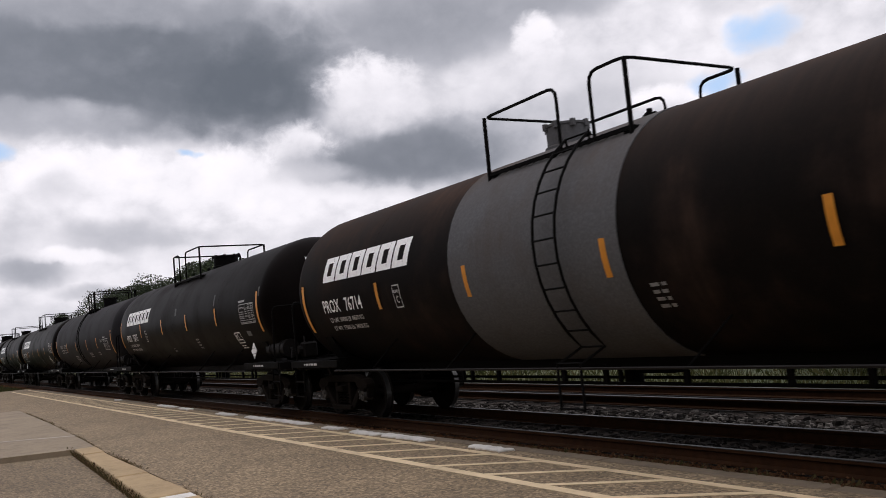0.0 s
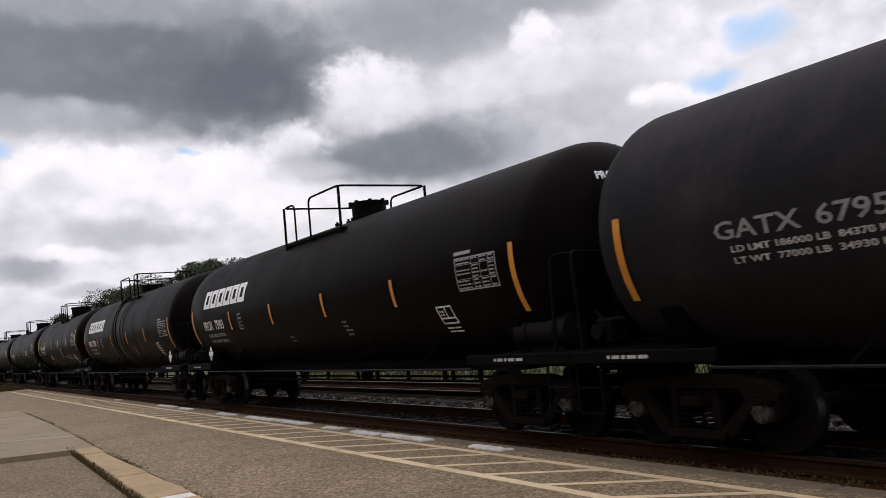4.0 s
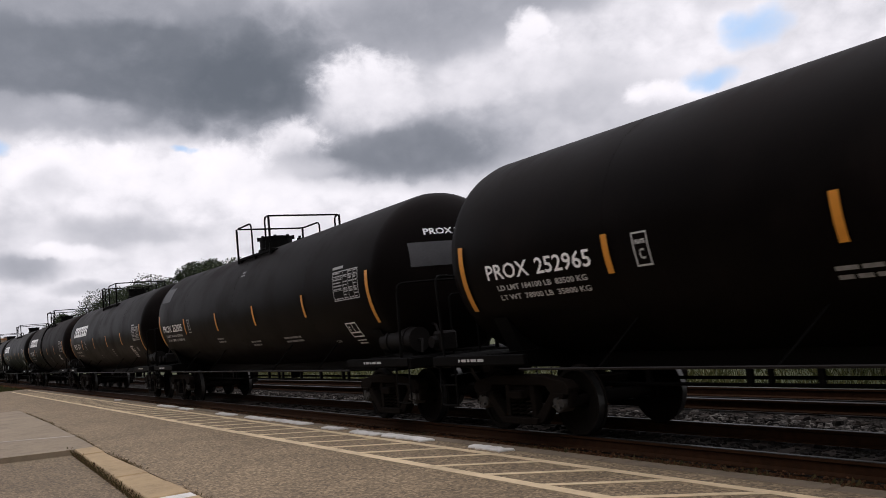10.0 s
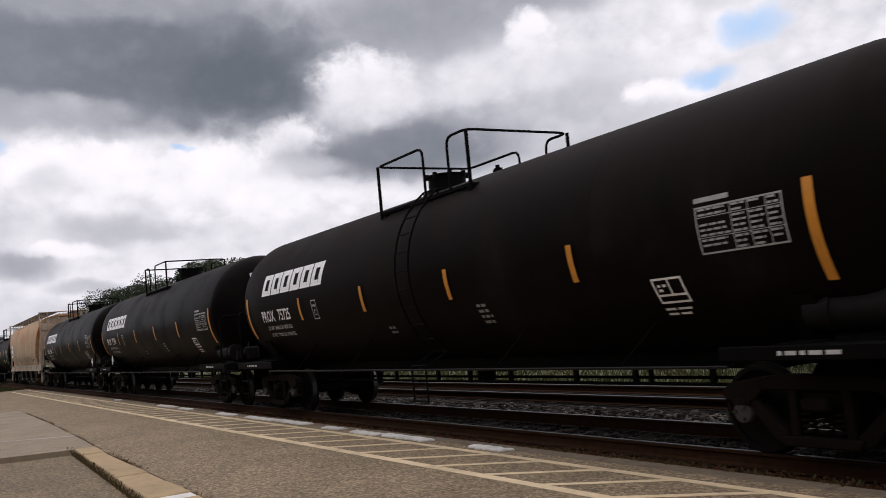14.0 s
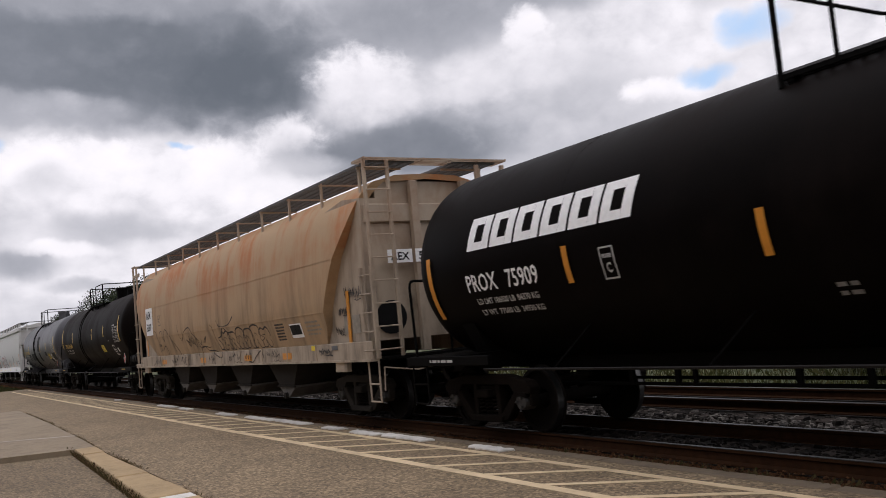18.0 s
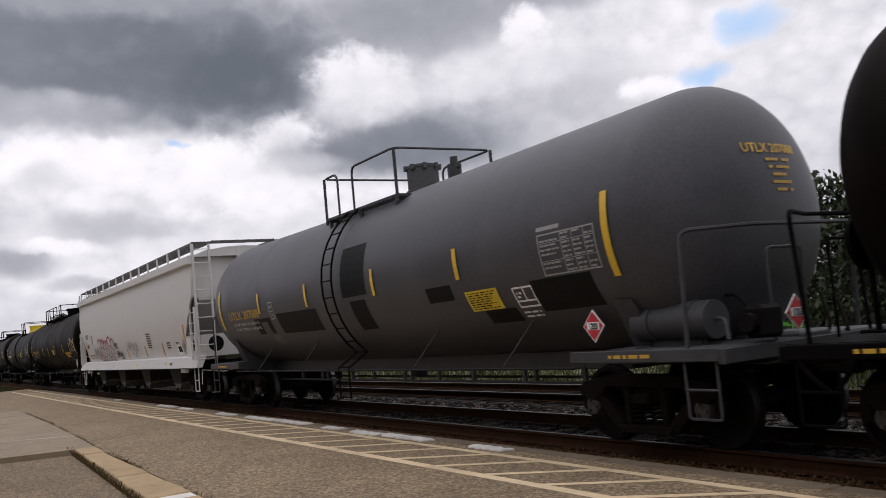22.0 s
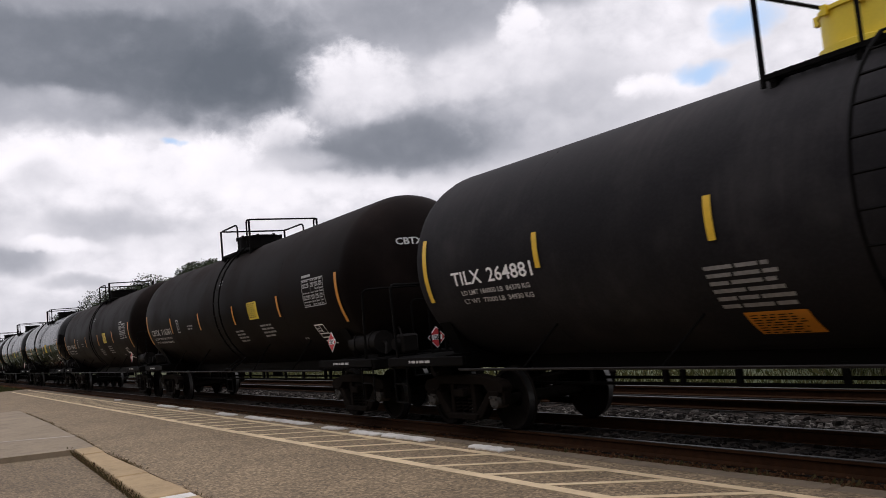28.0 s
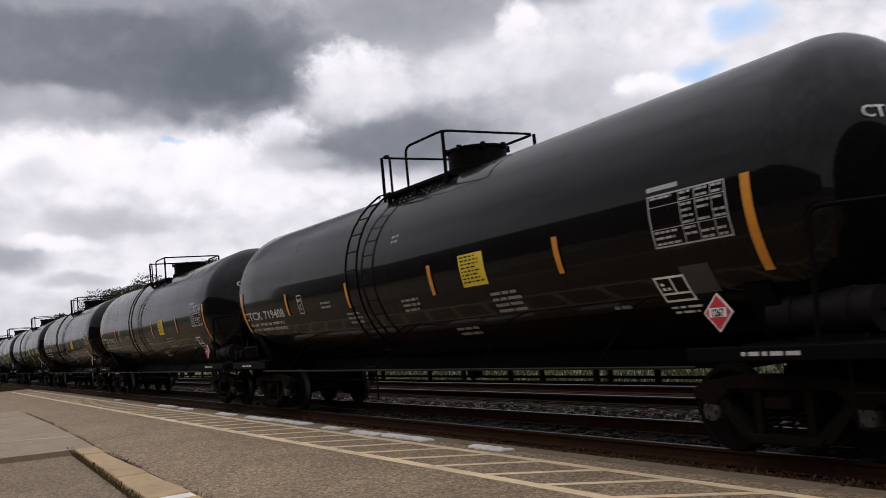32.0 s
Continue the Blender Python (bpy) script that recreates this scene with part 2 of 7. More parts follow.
    g.put(em.inputs[1], g.math("MULTIPLY_ADD", over, 1.35, 1.06))
    g.t.links.new(em.outputs[0], g.out.inputs[0])
    bm = bmesh.new()
    rows = [[bm.verts.new((3800 * math.cos(e) * math.cos(a), 3800 * math.cos(e) * math.sin(a), 3800 * math.sin(e)))
             for a in (2 * math.pi * i / 48 for i in range(48))] for e in (radians(d) for d in (-3, 6, 14, 24, 36, 50, 66, 80))]
    for a, b in zip(rows, rows[1:]):
        for i in range(48):
            bm.faces.new((a[i], b[i], b[(i + 1) % 48], a[(i + 1) % 48]))
    bm.faces.new(list(reversed(rows[-1])))
    ob = link("backdrop_sky", to_mesh("backdrop_sky", bm, g.m, True))
    return tagged(ob, "overcast sky of gray and white drifting clouds", "sky", kind="structure")


# bearing, height, half width, half depth and tone of cloud masses (0 dark, 1 white)
BANDS = ((74.4, 10.6, 14.2, 2.2, 0.90), (64.1, 9.3, 8.4, 1.5, 0.88), (40.5, 14.5, 14.3, 4.4, 0.84), (45.5, 10.9, 11.5, 2.8, 0.74), (77.5, 5.3, 10.8, 1.4, 0.84))
BELLIES = ((58.2, 12.2, 11.0, 2.6, 0.49), (59.8, 11.4, 7.0, 1.4, 0.35), (49.6, 13.1, 6.2, 2.8, 0.66), (58.7, 19.8, 8.0, 2.4, 0.48), (51.4, 20.0, 5.5, 1.1, 0.52),
           (77.4, 17.9, 11.2, 4.0, 0.27), (70.1, 16.2, 4.4, 2.8, 0.235), (83.8, 18.3, 5.9, 2.3, 0.36), (79.8, 21.1, 8.8, 1.0, 0.50), (83.0, 14.7, 5.3, 1.0, 0.58))
HEADS = ((63.0, 15.7, 3.0, 2.0, 0.93), (51.3, 17.8, 1.3, 1.5, 0.98), (79.1, 11.6, 2.8, 1.2, 0.97), (72.2, 11.6, 2.6, 1.3, 0.98),
         (82.9, 11.8, 2.3, 1.1, 0.96), (43.1, 13.2, 2.1, 0.8, 0.97), (67.5, 12.4, 2.6, 1.3, 0.90))
LUMPS = ((57.2, 15.4, 7.0, 1.5, 0.80), (62.0, 14.4, 3.6, 1.2, 0.84), (82.3, 10.4, 1.6, 1.1, 0.70), (78.8, 7.7, 3.0, 0.8, 0.58), (84.2, 5.7, 2.2, 0.8, 0.40), (80.8, 4.5, 1.9, 0.4, 0.55), (75.4, 6.5, 4.1, 0.6, 0.78),
         (81.6, 6.6, 1.9, 0.4, 0.95), (66.2, 11.0, 2.6, 0.6, 0.72))
dome = cloud_dome()


# ---- ground ----
def grass_material():
    g = Graph("rough_grass")
    co = g.coords()
    a, b, c = g.noise(co, 0.35, 5), g.noise(co, 3.0, 5), g.noise(co, 40, 3)
    f = g.math("ADD", g.math("MULTIPLY", a, 0.45), g.math("ADD", g.math("MULTIPLY", b, 0.3), g.math("MULTIPLY", c, 0.25)))
    col = g.ramp(f, [(0.35, (0.022, 0.030, 0.009)), (0.5, (0.05, 0.06, 0.016)), (0.62, (0.08, 0.08, 0.024)), (0.75, (0.11, 0.095, 0.042))])
    return g.shade(col, 0.9, 0, g.bump(c, 0.8, 0.03))


def asphalt_material(name="worn_platform_asphalt", k=1.0):
    g = Graph(name)
    co = g.coords()
    big, mid = g.noise(co, 0.45, 5), g.noise(g.mapped(co, (0.5, 1, 1)), 2.5, 5)
    grit = g.voronoi(co, 30, "Color")
    fine = g.noise(co, 95, 3, 0.7)
    s = g.node("ShaderNodeSeparateColor")
    g.put(s.inputs[0], grit)
    f = g.math("ADD", g.math("MULTIPLY", big, 0.20), g.math("ADD", g.math("MULTIPLY", mid, 0.14), g.math("ADD", g.math("MULTIPLY", s.outputs[0], 0.34), g.math("MULTIPLY", fine, 0.32))))
    col = g.ramp(f, [(0.22, scaled((0.050, 0.033, 0.0165), k)), (0.5, scaled((0.175, 0.122, 0.067), k)), (0.78, scaled((0.42, 0.305, 0.18), k))])
    return g.shade(col, 0.88, 0, g.bump(g.math("ADD", s.outputs[1], fine), 0.5, 0.006))


def concrete_material(name, color):
    g = Graph(name)
    co = g.coords()
    a, b, c = g.noise(co, 0.8, 5), g.noise(co, 6, 5, 0.65), g.noise(co, 90, 3)
    f = g.math("ADD", g.math("MULTIPLY", a, 0.4), g.math("ADD", g.math("MULTIPLY", b, 0.4), g.math("MULTIPLY", c, 0.2)))
    col = g.ramp(f, [(0.3, scaled(color, 0.55)), (0.5, color), (0.7, scaled(color, 1.25))])
    return g.shade(col, 0.9, 0, g.bump(g.math("ADD", b, c), 0.4, 0.008))


def ballast_material(name, dark, light, scale=22):
    g = Graph(name)
    co = g.coords()
    cells = g.voronoi(co, scale, "Color")
    s = g.node("ShaderNodeSeparateColor")
    g.put(s.inputs[0], cells)
    dist = g.voronoi(co, scale)
    big = g.noise(co, 0.9, 4)
    col = g.mix(g.math("ADD", g.math("MULTIPLY", s.outputs[0], 0.6), g.math("MULTIPLY", big, 0.4), clamp=True), dark, light)
    return g.shade(col, 0.92, 0, g.bump(dist, 1.0, 0.05), spec=0.08)


M["grass"] = grass_material()
M["asphalt"] = asphalt_material()
M["lot"] = asphalt_material("dark_lot_asphalt", 0.8)
M["concrete"] = concrete_material("pale_concrete", (0.235, 0.18, 0.118))
M["kerb"] = concrete_material("worn_kerb_concrete", (0.35, 0.245, 0.13))
M["edge_stone"] = concrete_material("edge_concrete", (0.145, 0.106, 0.068))
M["white_stone"] = concrete_material("white_painted_concrete", (0.60, 0.57, 0.52))
# near-black ballast: the train's shade is put into the base colour
M["ballast"] = ballast_material("shade_dark_ballast", (0.008, 0.0068, 0.0056), (0.034, 0.028, 0.023))
M["rust_ballast"] = ballast_material("rust_stained_ballast", (0.035, 0.0145, 0.0052), (0.15, 0.06, 0.021), 40)
M["road"] = concrete_material("pale_gravel_road", (0.33, 0.31, 0.28))
M["faint_line"] = concrete_material("faint_white_line_paint", (0.35, 0.30, 0.25))
M["line"] = concrete_material("worn_yellow_line_paint", (0.59, 0.45, 0.275))
M["rail_side"] = plain("rusty_rail_web", (0.034, 0.0145, 0.0062), 0.85, 0.0, 0.4, 8, 0.3, spec=0.08)
M["rail_head"] = plain("polished_rail_head", (0.04, 0.037, 0.034), 0.5, 1.0, 0.3)
M["tie"] = plain("weathered_tie_wood", (0.035, 0.027, 0.022), 0.9, 0.0, 0.4, 6, 0.5, spec=0.08)

WEST, EAST = -620.0, 420.0


def sheet(name, x0, x1, y0, y1, z, mat, label, category="", nx=1, ny=1, rise=0.0, thick=0.0):
    bm = bmesh.new()
    vs = [[bm.verts.new((x0 + (x1 - x0) * i / nx, y0 + (y1 - y0) * j / ny,
                         z + (rise * (noise.noise((i * 1.7, j * 1.3, 5)) if rise else 0)))) for j in range(ny + 1)] for i in range(nx + 1)]
    for i in range(nx):
        for j in range(ny):
            bm.faces.new((vs[i][j], vs[i + 1][j], vs[i + 1][j + 1], vs[i][j + 1]))
    if thick:
        g = bmesh.ops.extrude_face_region(bm, geom=list(bm.faces))
        for e in g["geom"]:
            if isinstance(e, bmesh.types.BMVert):
                e.co.z -= thick
    fix(bm)
    if not thick:
        for f in bm.faces:
            if f.normal.z < 0:
                f.normal_flip()
    ob = link(name, to_mesh(name, bm, mat))
    return tagged(ob, label, category or name, kind="structure")


def build_ground():
    bm = bmesh.new()
    rings = [[bm.verts.new((r * math.cos(a), r * math.sin(a) + 8, GRASS_Z)) for a in (2 * math.pi * i / 40 for i in range(40))]
             for r in (60, 250, 900, 3790)]
    for a, b in zip(rings, rings[1:]):
        bridge(bm, a, b)
    bm.faces.new(rings[0])
    fix(bm)
    for f in bm.faces:
        if f.normal.z < 0:
            f.normal_flip()
    tagged(link("ground", to_mesh("ground", bm, M["grass"])), "rough green and dry grass beside the tracks", "grass", kind="structure")
    # ballast bed under both tracks
    bm = bmesh.new()
    prof = [(6.99, GRASS_Z - 0.1), (6.99, -0.26), (7.3, -0.22), (9.35, -0.20), (9.8, -0.26), (10.6, -0.26), (11.0, -0.20), (13.1, -0.20), (13.9, GRASS_Z - 0.1)]
    prism(bm, prof, WEST, EAST, axis="x")
    fix(bm)
    tagged(link("ballast_bed", to_mesh("ballast_bed", bm, M["ballast"])), "crushed stone ballast under two tracks, coloured dark for train shade", "ballast", kind="structure")
    sheet("dirt_strip", WEST, EAST, 6.98, 7.46, -0.185, M["rust_ballast"], "rust-brown dirt and stones beside the rail", "dirt", 1, 1, thick=0.05)
    sheet("road", -300, 300, 21.5, 24.0, GRASS_Z + 0.02, M["road"], "pale gravel service road across the grass", "road", thick=0.06)


build_ground()


def build_rails():
    prof = [(-0.075, -0.17), (0.075, -0.17), (0.075, -0.155), (0.012, -0.135), (0.012, -0.05), (0.037, -0.036), (0.037, -0.006),
            (0.028, 0), (-0.028, 0), (-0.037, -0.006), (-0.037, -0.036), (-0.012, -0.05), (-0.012, -0.135), (-0.075, -0.155)]
    bm = bmesh.new()
    for f in prism(bm, prof, WEST, EAST, axis="x"):
        if min(v.co.z for v in f.verts) > -0.008:
            f.material_index = 1
    fix(bm)
    rail = to_mesh("rail", bm, [M["rail_side"], M["rail_head"]])
    bm = bmesh.new()
    box(bm, (0, 0, -0.262), (0.23, 2.6, 0.13), 0, 0.008)
    tie = to_mesh("tie", bm, M["tie"])
    for y, text in ((TRACK_Y, "steel rail track beside the platform"), (SECOND_Y, "second steel rail track beyond the train")):
        track = tagged(new("rail_track"), text, "track", "tracks", "structure")
        track.location = (0, y, 0)
        for s in (-0.752, 0.752):
            link("rail", rail, track, pose(0, s, 0))
        for i in range(110):
            link("tie", tie, track, pose(-48 + i * 0.52 + random.uniform(-0.02, 0.02), random.uniform(-0.03, 0.03), random.uniform(-0.006, 0.004), rz=random.uniform(-0.6, 0.6)))


build_rails()




# ---- trucks, shared by all cars ----
SHARED = {}


def lathe(bm, prof, axis_y=True, seg=28):
    """Turn (radius, offset) pairs round the y axis; each pair may carry a material."""
    rings = []
    for r, o, *m in prof:
        rings.append(([bm.verts.new((r * math.cos(a), o, r * math.sin(a))) for a in (2 * math.pi * i / seg for i in range(seg))], m[0] if m else 0))
    for (a, m), (b, _) in zip(rings, rings[1:]):
        bridge(bm, a, b, m)
    return rings


def truck_meshes():
    bm = bmesh.new()
    for s in (-1, 1):
        prof = [(0.10, -0.50), (0.16, -0.52), (0.17, -0.66), (0.13, -0.68), (0.15, -0.70), (0.36, -0.735), (0.40, -0.76), (0.40, -0.79),
                (0.44, -0.80), (0.453, -0.797, 1), (0.457, -0.70), (0.462, -0.688), (0.485, -0.68), (0.478, -0.665), (0.42, -0.66), (0.37, -0.675), (0.15, -0.64), (0.10, -0.5)]
        lathe(bm, [(r, o * -s, *m) for r, o, *m in prof])
        # the journal and its bearing cap with three bolts
        lathe(bm, [(0.075, 0.68 * s), (0.075, 0.90 * s), (0.115, 0.90 * s, 2), (0.115, 1.08 * s, 2), (0.105, 1.10 * s, 2), (0.045, 1.105 * s, 2), (0.001, 1.09 * s)], seg=18)
        for k in range(3):
            a = 2 * math.pi * k / 3
            cyl(bm, (0.072 * math.cos(a), 1.10 * s, 0.072 * math.sin(a)), (0.072 * math.cos(a), 1.135 * s, 0.072 * math.sin(a)), 0.018, 6, 1)
    cyl(bm, (0, -0.72, 0), (0, 0.72, 0), 0.082, 14)
    fix(bm)
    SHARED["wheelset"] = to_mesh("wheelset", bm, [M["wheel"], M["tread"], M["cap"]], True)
    for tone in ("truck", "truck_dust"):
        bm = bmesh.new()
        top = [(-1.10, 0.57), (-1.13, 0.66), (-1.04, 0.75), (-0.50, 0.835), (0.50, 0.835), (1.04, 0.75), (1.13, 0.66), (1.10, 0.57), (0.72, 0.58), (0.62, 0.69), (-0.62, 0.69), (-0.72, 0.58)]
        prism(bm, top, -0.09, 0.09)
        for s in (-1, 1):
            prism(bm, [(s * x, z) for x, z in ((0.72, 0.60), (0.84, 0.56), (0.52, 0.20), (0.40, 0.16), (0.36, 0.27))], -0.082, 0.078)
            prism(bm, [(s * x, z) for x, z in ((0.24, 0.70), (0.34, 0.70), (0.35, 0.24), (0.25, 0.24))], -0.07, 0.072)
            prism(bm, [(s * x, z) for x, z in ((0.74, 0.60), (0.78, 0.42), (0.70, 0.40), (0.66, 0.60))], -0.06, 0.062)
            prism(bm, [(s * x, z) for x, z in ((1.06, 0.60), (1.12, 0.60), (1.10, 0.40), (1.03, 0.42))], -0.06, 0.062)
            prism(bm, [(s * x, z) for x, z in ((0.76, 0.60), (1.02, 0.60), (1.0, 0.52), (0.78, 0.52))], -0.1, 0.1)
        prism(bm, [(-0.45, 0.25), (0.45, 0.25), (0.40, 0.155), (-0.40, 0.155)], -0.12, 0.12)
        fix(bm)
        bmesh.ops.bevel(bm, geom=list(bm.edges), offset=0.012, segments=1, affect="EDGES")
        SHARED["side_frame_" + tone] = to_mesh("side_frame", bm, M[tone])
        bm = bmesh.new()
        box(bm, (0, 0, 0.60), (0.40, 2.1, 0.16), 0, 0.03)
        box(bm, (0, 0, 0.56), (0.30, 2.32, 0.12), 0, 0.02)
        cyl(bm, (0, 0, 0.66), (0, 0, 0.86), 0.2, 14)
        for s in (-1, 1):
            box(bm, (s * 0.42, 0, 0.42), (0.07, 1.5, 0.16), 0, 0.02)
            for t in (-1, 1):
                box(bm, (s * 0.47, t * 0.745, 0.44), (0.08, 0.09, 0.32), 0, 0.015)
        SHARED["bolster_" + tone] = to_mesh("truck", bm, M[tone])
    bm = bmesh.new()
    pts = [(0.062 * math.cos(a), 0.062 * math.sin(a), 0.255 + 0.25 * a / (9 * math.pi)) for a in (math.pi / 4 * i for i in range(37))]
    pipe(bm, pts, 0.016, 5)
    SHARED["spring"] = to_mesh("spring", bm, M["truck"], True)


truck_meshes()
AXLES = []  # wheelsets, to be turned as the train rolls


def add_truck(car, x, tone="truck"):
    t = link("truck", SHARED["bolster_" + tone], car, pose(x, 0, 0))
    for s in (-1, 1):
        link("side_frame", SHARED["side_frame_" + tone], t, pose(0, s * 1.005, 0))
        for k in (-0.17, 0, 0.17):
            link("spring", SHARED["spring"], t, pose(k, s * 1.0, 0))
        w = link("wheelset", SHARED["wheelset"], t, pose(s * 0.889, 0, 0.457))
        AXLES.append(w)


# ---- decals on a curved tank side ----
def stuff(ob):
    ob["kind"] = "stuff"
    return ob


class Wrap:
    """Lays flat shapes, x along the car and s up the skin from height z, on the near side of a tank."""

    def __init__(self, R, zc, droop=0.0, off=0.006):
        self.R, self.zc, self.droop, self.off = R, zc, droop, off
        self.hx, self.trim = 8.45, None

    def lift(self, x):
        return self.droop * (abs(x) / 7.5 - 0.5)

    def angle(self, z):
        return math.asin(max(-0.99, min(0.99, (z - self.zc) / self.R)))

    def at(self, x, ang, off=None):
        r = self.R + (self.off if off is None else off)
        return Vector((x, -r * math.cos(ang), self.zc + self.lift(x) + r * math.sin(ang)))

    def quad(self, bm, x0, x1, z0, z1, lean=0.0, n=3, mat=0, off=None):
        a0, a1 = self.angle(z0), self.angle(z1)
        rows = [[bm.verts.new(self.at(x + lean * i / n, a0 + (a1 - a0) * i / n, off)) for x in (x0, x1)] for i in range(n + 1)]
        for r, q in zip(rows, rows[1:]):
            f = bm.faces.new((r[0], r[1], q[1], q[0]))
            f.material_index = mat

    def shape(self, bm, pts, x, z, mat=0, off=None):
        """A polygon of (x, s) points."""
        a = self.angle(z)
        f = bm.faces.new([bm.verts.new(self.at(x + p[0], a + p[1] / self.R, off)) for p in pts])
        f.material_index = mat


def lettering(body, height, stretch=1.0, bold=0.0):
    """Flat mesh data of a word in the built-in font, starting at x = 0, baseline at 0."""
    cu = bpy.data.curves.new("word", "FONT")
    cu.body = body
    cu.size = height / 0.72
    cu.resolution_u = 2
    cu.offset = bold
    ob = new("word", cu)
    dg = bpy.context.evaluated_depsgraph_get()
    me = bpy.data.meshes.new_from_object(ob.evaluated_get(dg))
    bpy.data.objects.remove(ob)
    bpy.data.curves.remove(cu)
    bm = bmesh.new()
    bm.from_mesh(me)
    bpy.data.meshes.remove(me)
    for v in bm.verts:
        v.co.x *= stretch
    bm.normal_update()
    for f in bm.faces:
        if f.normal.z < 0:
            f.normal_flip()
    return bm


def word_on_tank(w, body, x, z, height, width, mat, parent, label):
    """Words along the skin, each a part, fitted to one width."""
    words = [lettering(k, height, 1.0, 0.004) for k in body.split()]
    spans = [max(v.co.x for v in b.verts) for b in words]
    gap = height * 0.55 * (2 if "  " in body else 1)
    fit = width / (sum(spans) + gap * (len(words) - 1))
    a = w.angle(z)
    for bm, span in zip(words, spans):
        for k in range(1, 5):
            bmesh.ops.bisect_plane(bm, geom=list(bm.verts) + list(bm.edges) + list(bm.faces), plane_co=(0, height * k / 5, 0), plane_no=(0, 1, 0))
        for v in bm.verts:
            v.co = w.at(x + v.co.x * fit, a + v.co.y / w.R)
        part("lettering", bm, mat, parent, label)
        x += (span + gap) * fit


def bars(bm, w, x, z, width, rows, h=0.05, gap=0.045, mat=0, words=3, seed=1):
    """Illegible small writing as rows of bars, downward from z."""
    rnd = random.Random(seed)
    for r in range(rows):
        cx, zz = x, z - r * (h + gap)
        end = x + width * rnd.uniform(0.75, 1.0)
        while cx < end - 0.03:
            ww = min(rnd.uniform(0.5, 1.4) * width / words, end - cx)
            w.quad(bm, cx, cx + ww, zz - h, zz, 0, 1, mat)
            cx += ww + 0.035


def table_on_tank(w, x0, x1, z0, z1, mat, parent, seed):
    """A ruled stencil table with rows of small writing."""
    bm = bmesh.new()
    t = 0.018
    for z in (z0, z1):
        w.quad(bm, x0, x1, z - t / 2, z + t / 2, 0, 1)
    for x in (x0, x1 - t):
        w.quad(bm, x, x + t, z0, z1, 0, 4)
    rnd = random.Random(seed)
    cols = [x0 + (x1 - x0) * k for k in (0.02, 0.42, 0.62, 0.82, 0.99)]
    n = 9
    for i in range(n):
        zt = z1 - (z1 - z0) * (i + 0.25) / n
        zb = z1 - (z1 - z0) * (i + 0.78) / n
        if i in (1, 5):
            w.quad(bm, x0, x1, zb - (z1 - z0) * 0.026, zb - (z1 - z0) * 0.012, 0, 1)
        for a, b in zip(cols, cols[1:]):
            if rnd.random() < 0.86:
                c = a + 0.02
                end = b - 0.02 - rnd.random() * 0.25 * (b - a)
                while c < end:
                    d = min(c + rnd.uniform(0.05, 0.12), end)
                    w.quad(bm, c, d, zb + (z1 - z0) * 0.012, zt, 0, 1)
                    c = d + 0.018
    for x in cols[1:-1]:
        w.quad(bm, x, x + 0.01, z0, z1, 0, 4)
    w.quad(bm, x0, x0 + (x1 - x0) * 0.42, z1 + 0.05, z1 + 0.10, 0, 1)
    stuff(part("stencil_table", bm, mat, parent, "ruled table of small white stencilled writing"))


def frame_mark(w, x0, x1, z0, z1, mat, parent, seed):
    bm = bmesh.new()
    t = 0.024
    for z in (z0, z0 + (z1 - z0) * 0.28, z1 - t):
        w.quad(bm, x0, x1, z, z + t, 0, 1)
    for x in (x0, (x0 + x1) / 2, x1 - t):
        w.quad(bm, x, x + t, z0 + (t if x != (x0 + x1) / 2 else (z1 - z0) * 0.28), z1 - t, 0, 3, off=0.0065)
    bars(bm, w, x0 + 0.06, z1 - 0.07, 0.14, 2, 0.03, 0.02, seed=seed)
    bars(bm, w, x0, z0 - 0.05, x1 - x0, 2, 0.025, 0.03, seed=seed + 1)
    stuff(part("inspection_stencil", bm, mat, parent, "white outlined inspection box"))


def brand_blocks(w, x0, x1, z0, z1, parent):
    """The owner's mark, as six slanted white hollow blocks."""
    bm = None
    n, lean = 6, 0.10
    p = (x1 - x0 - lean) / n
    a0, a1 = w.angle(z0), w.angle(z1)
    H = (a1 - a0) * w.R

    def bar(xa, xb, sa, sb):
        k = 3
        for i in range(k):
            u, v = sa + (sb - sa) * i / k, sa + (sb - sa) * (i + 1) / k
            q = [(xa, u), (xb, u), (xb, v), (xa, v)]
            bm.faces.new([bm.verts.new(w.at(x + lean * s, a0 + H * s / w.R)) for x, s in q])

    for i in range(n):
        bm = bmesh.new()
        xa, wd, st = x0 + i * p, p * 0.92, p * 0.29
        bar(xa, xa + st, 0.0, 1.0)
        bar(xa + wd - st, xa + wd, 0.0, 1.0)
        bar(xa + st, xa + wd - st, 0.76, 1.0)
        bar(xa + st, xa + wd - st, 0.0, 0.24)
        bmesh.ops.remove_doubles(bm, verts=bm.verts, dist=0.002)
        part("brand_block", bm, M["white"], parent, "large slanted white block of the owner's mark")


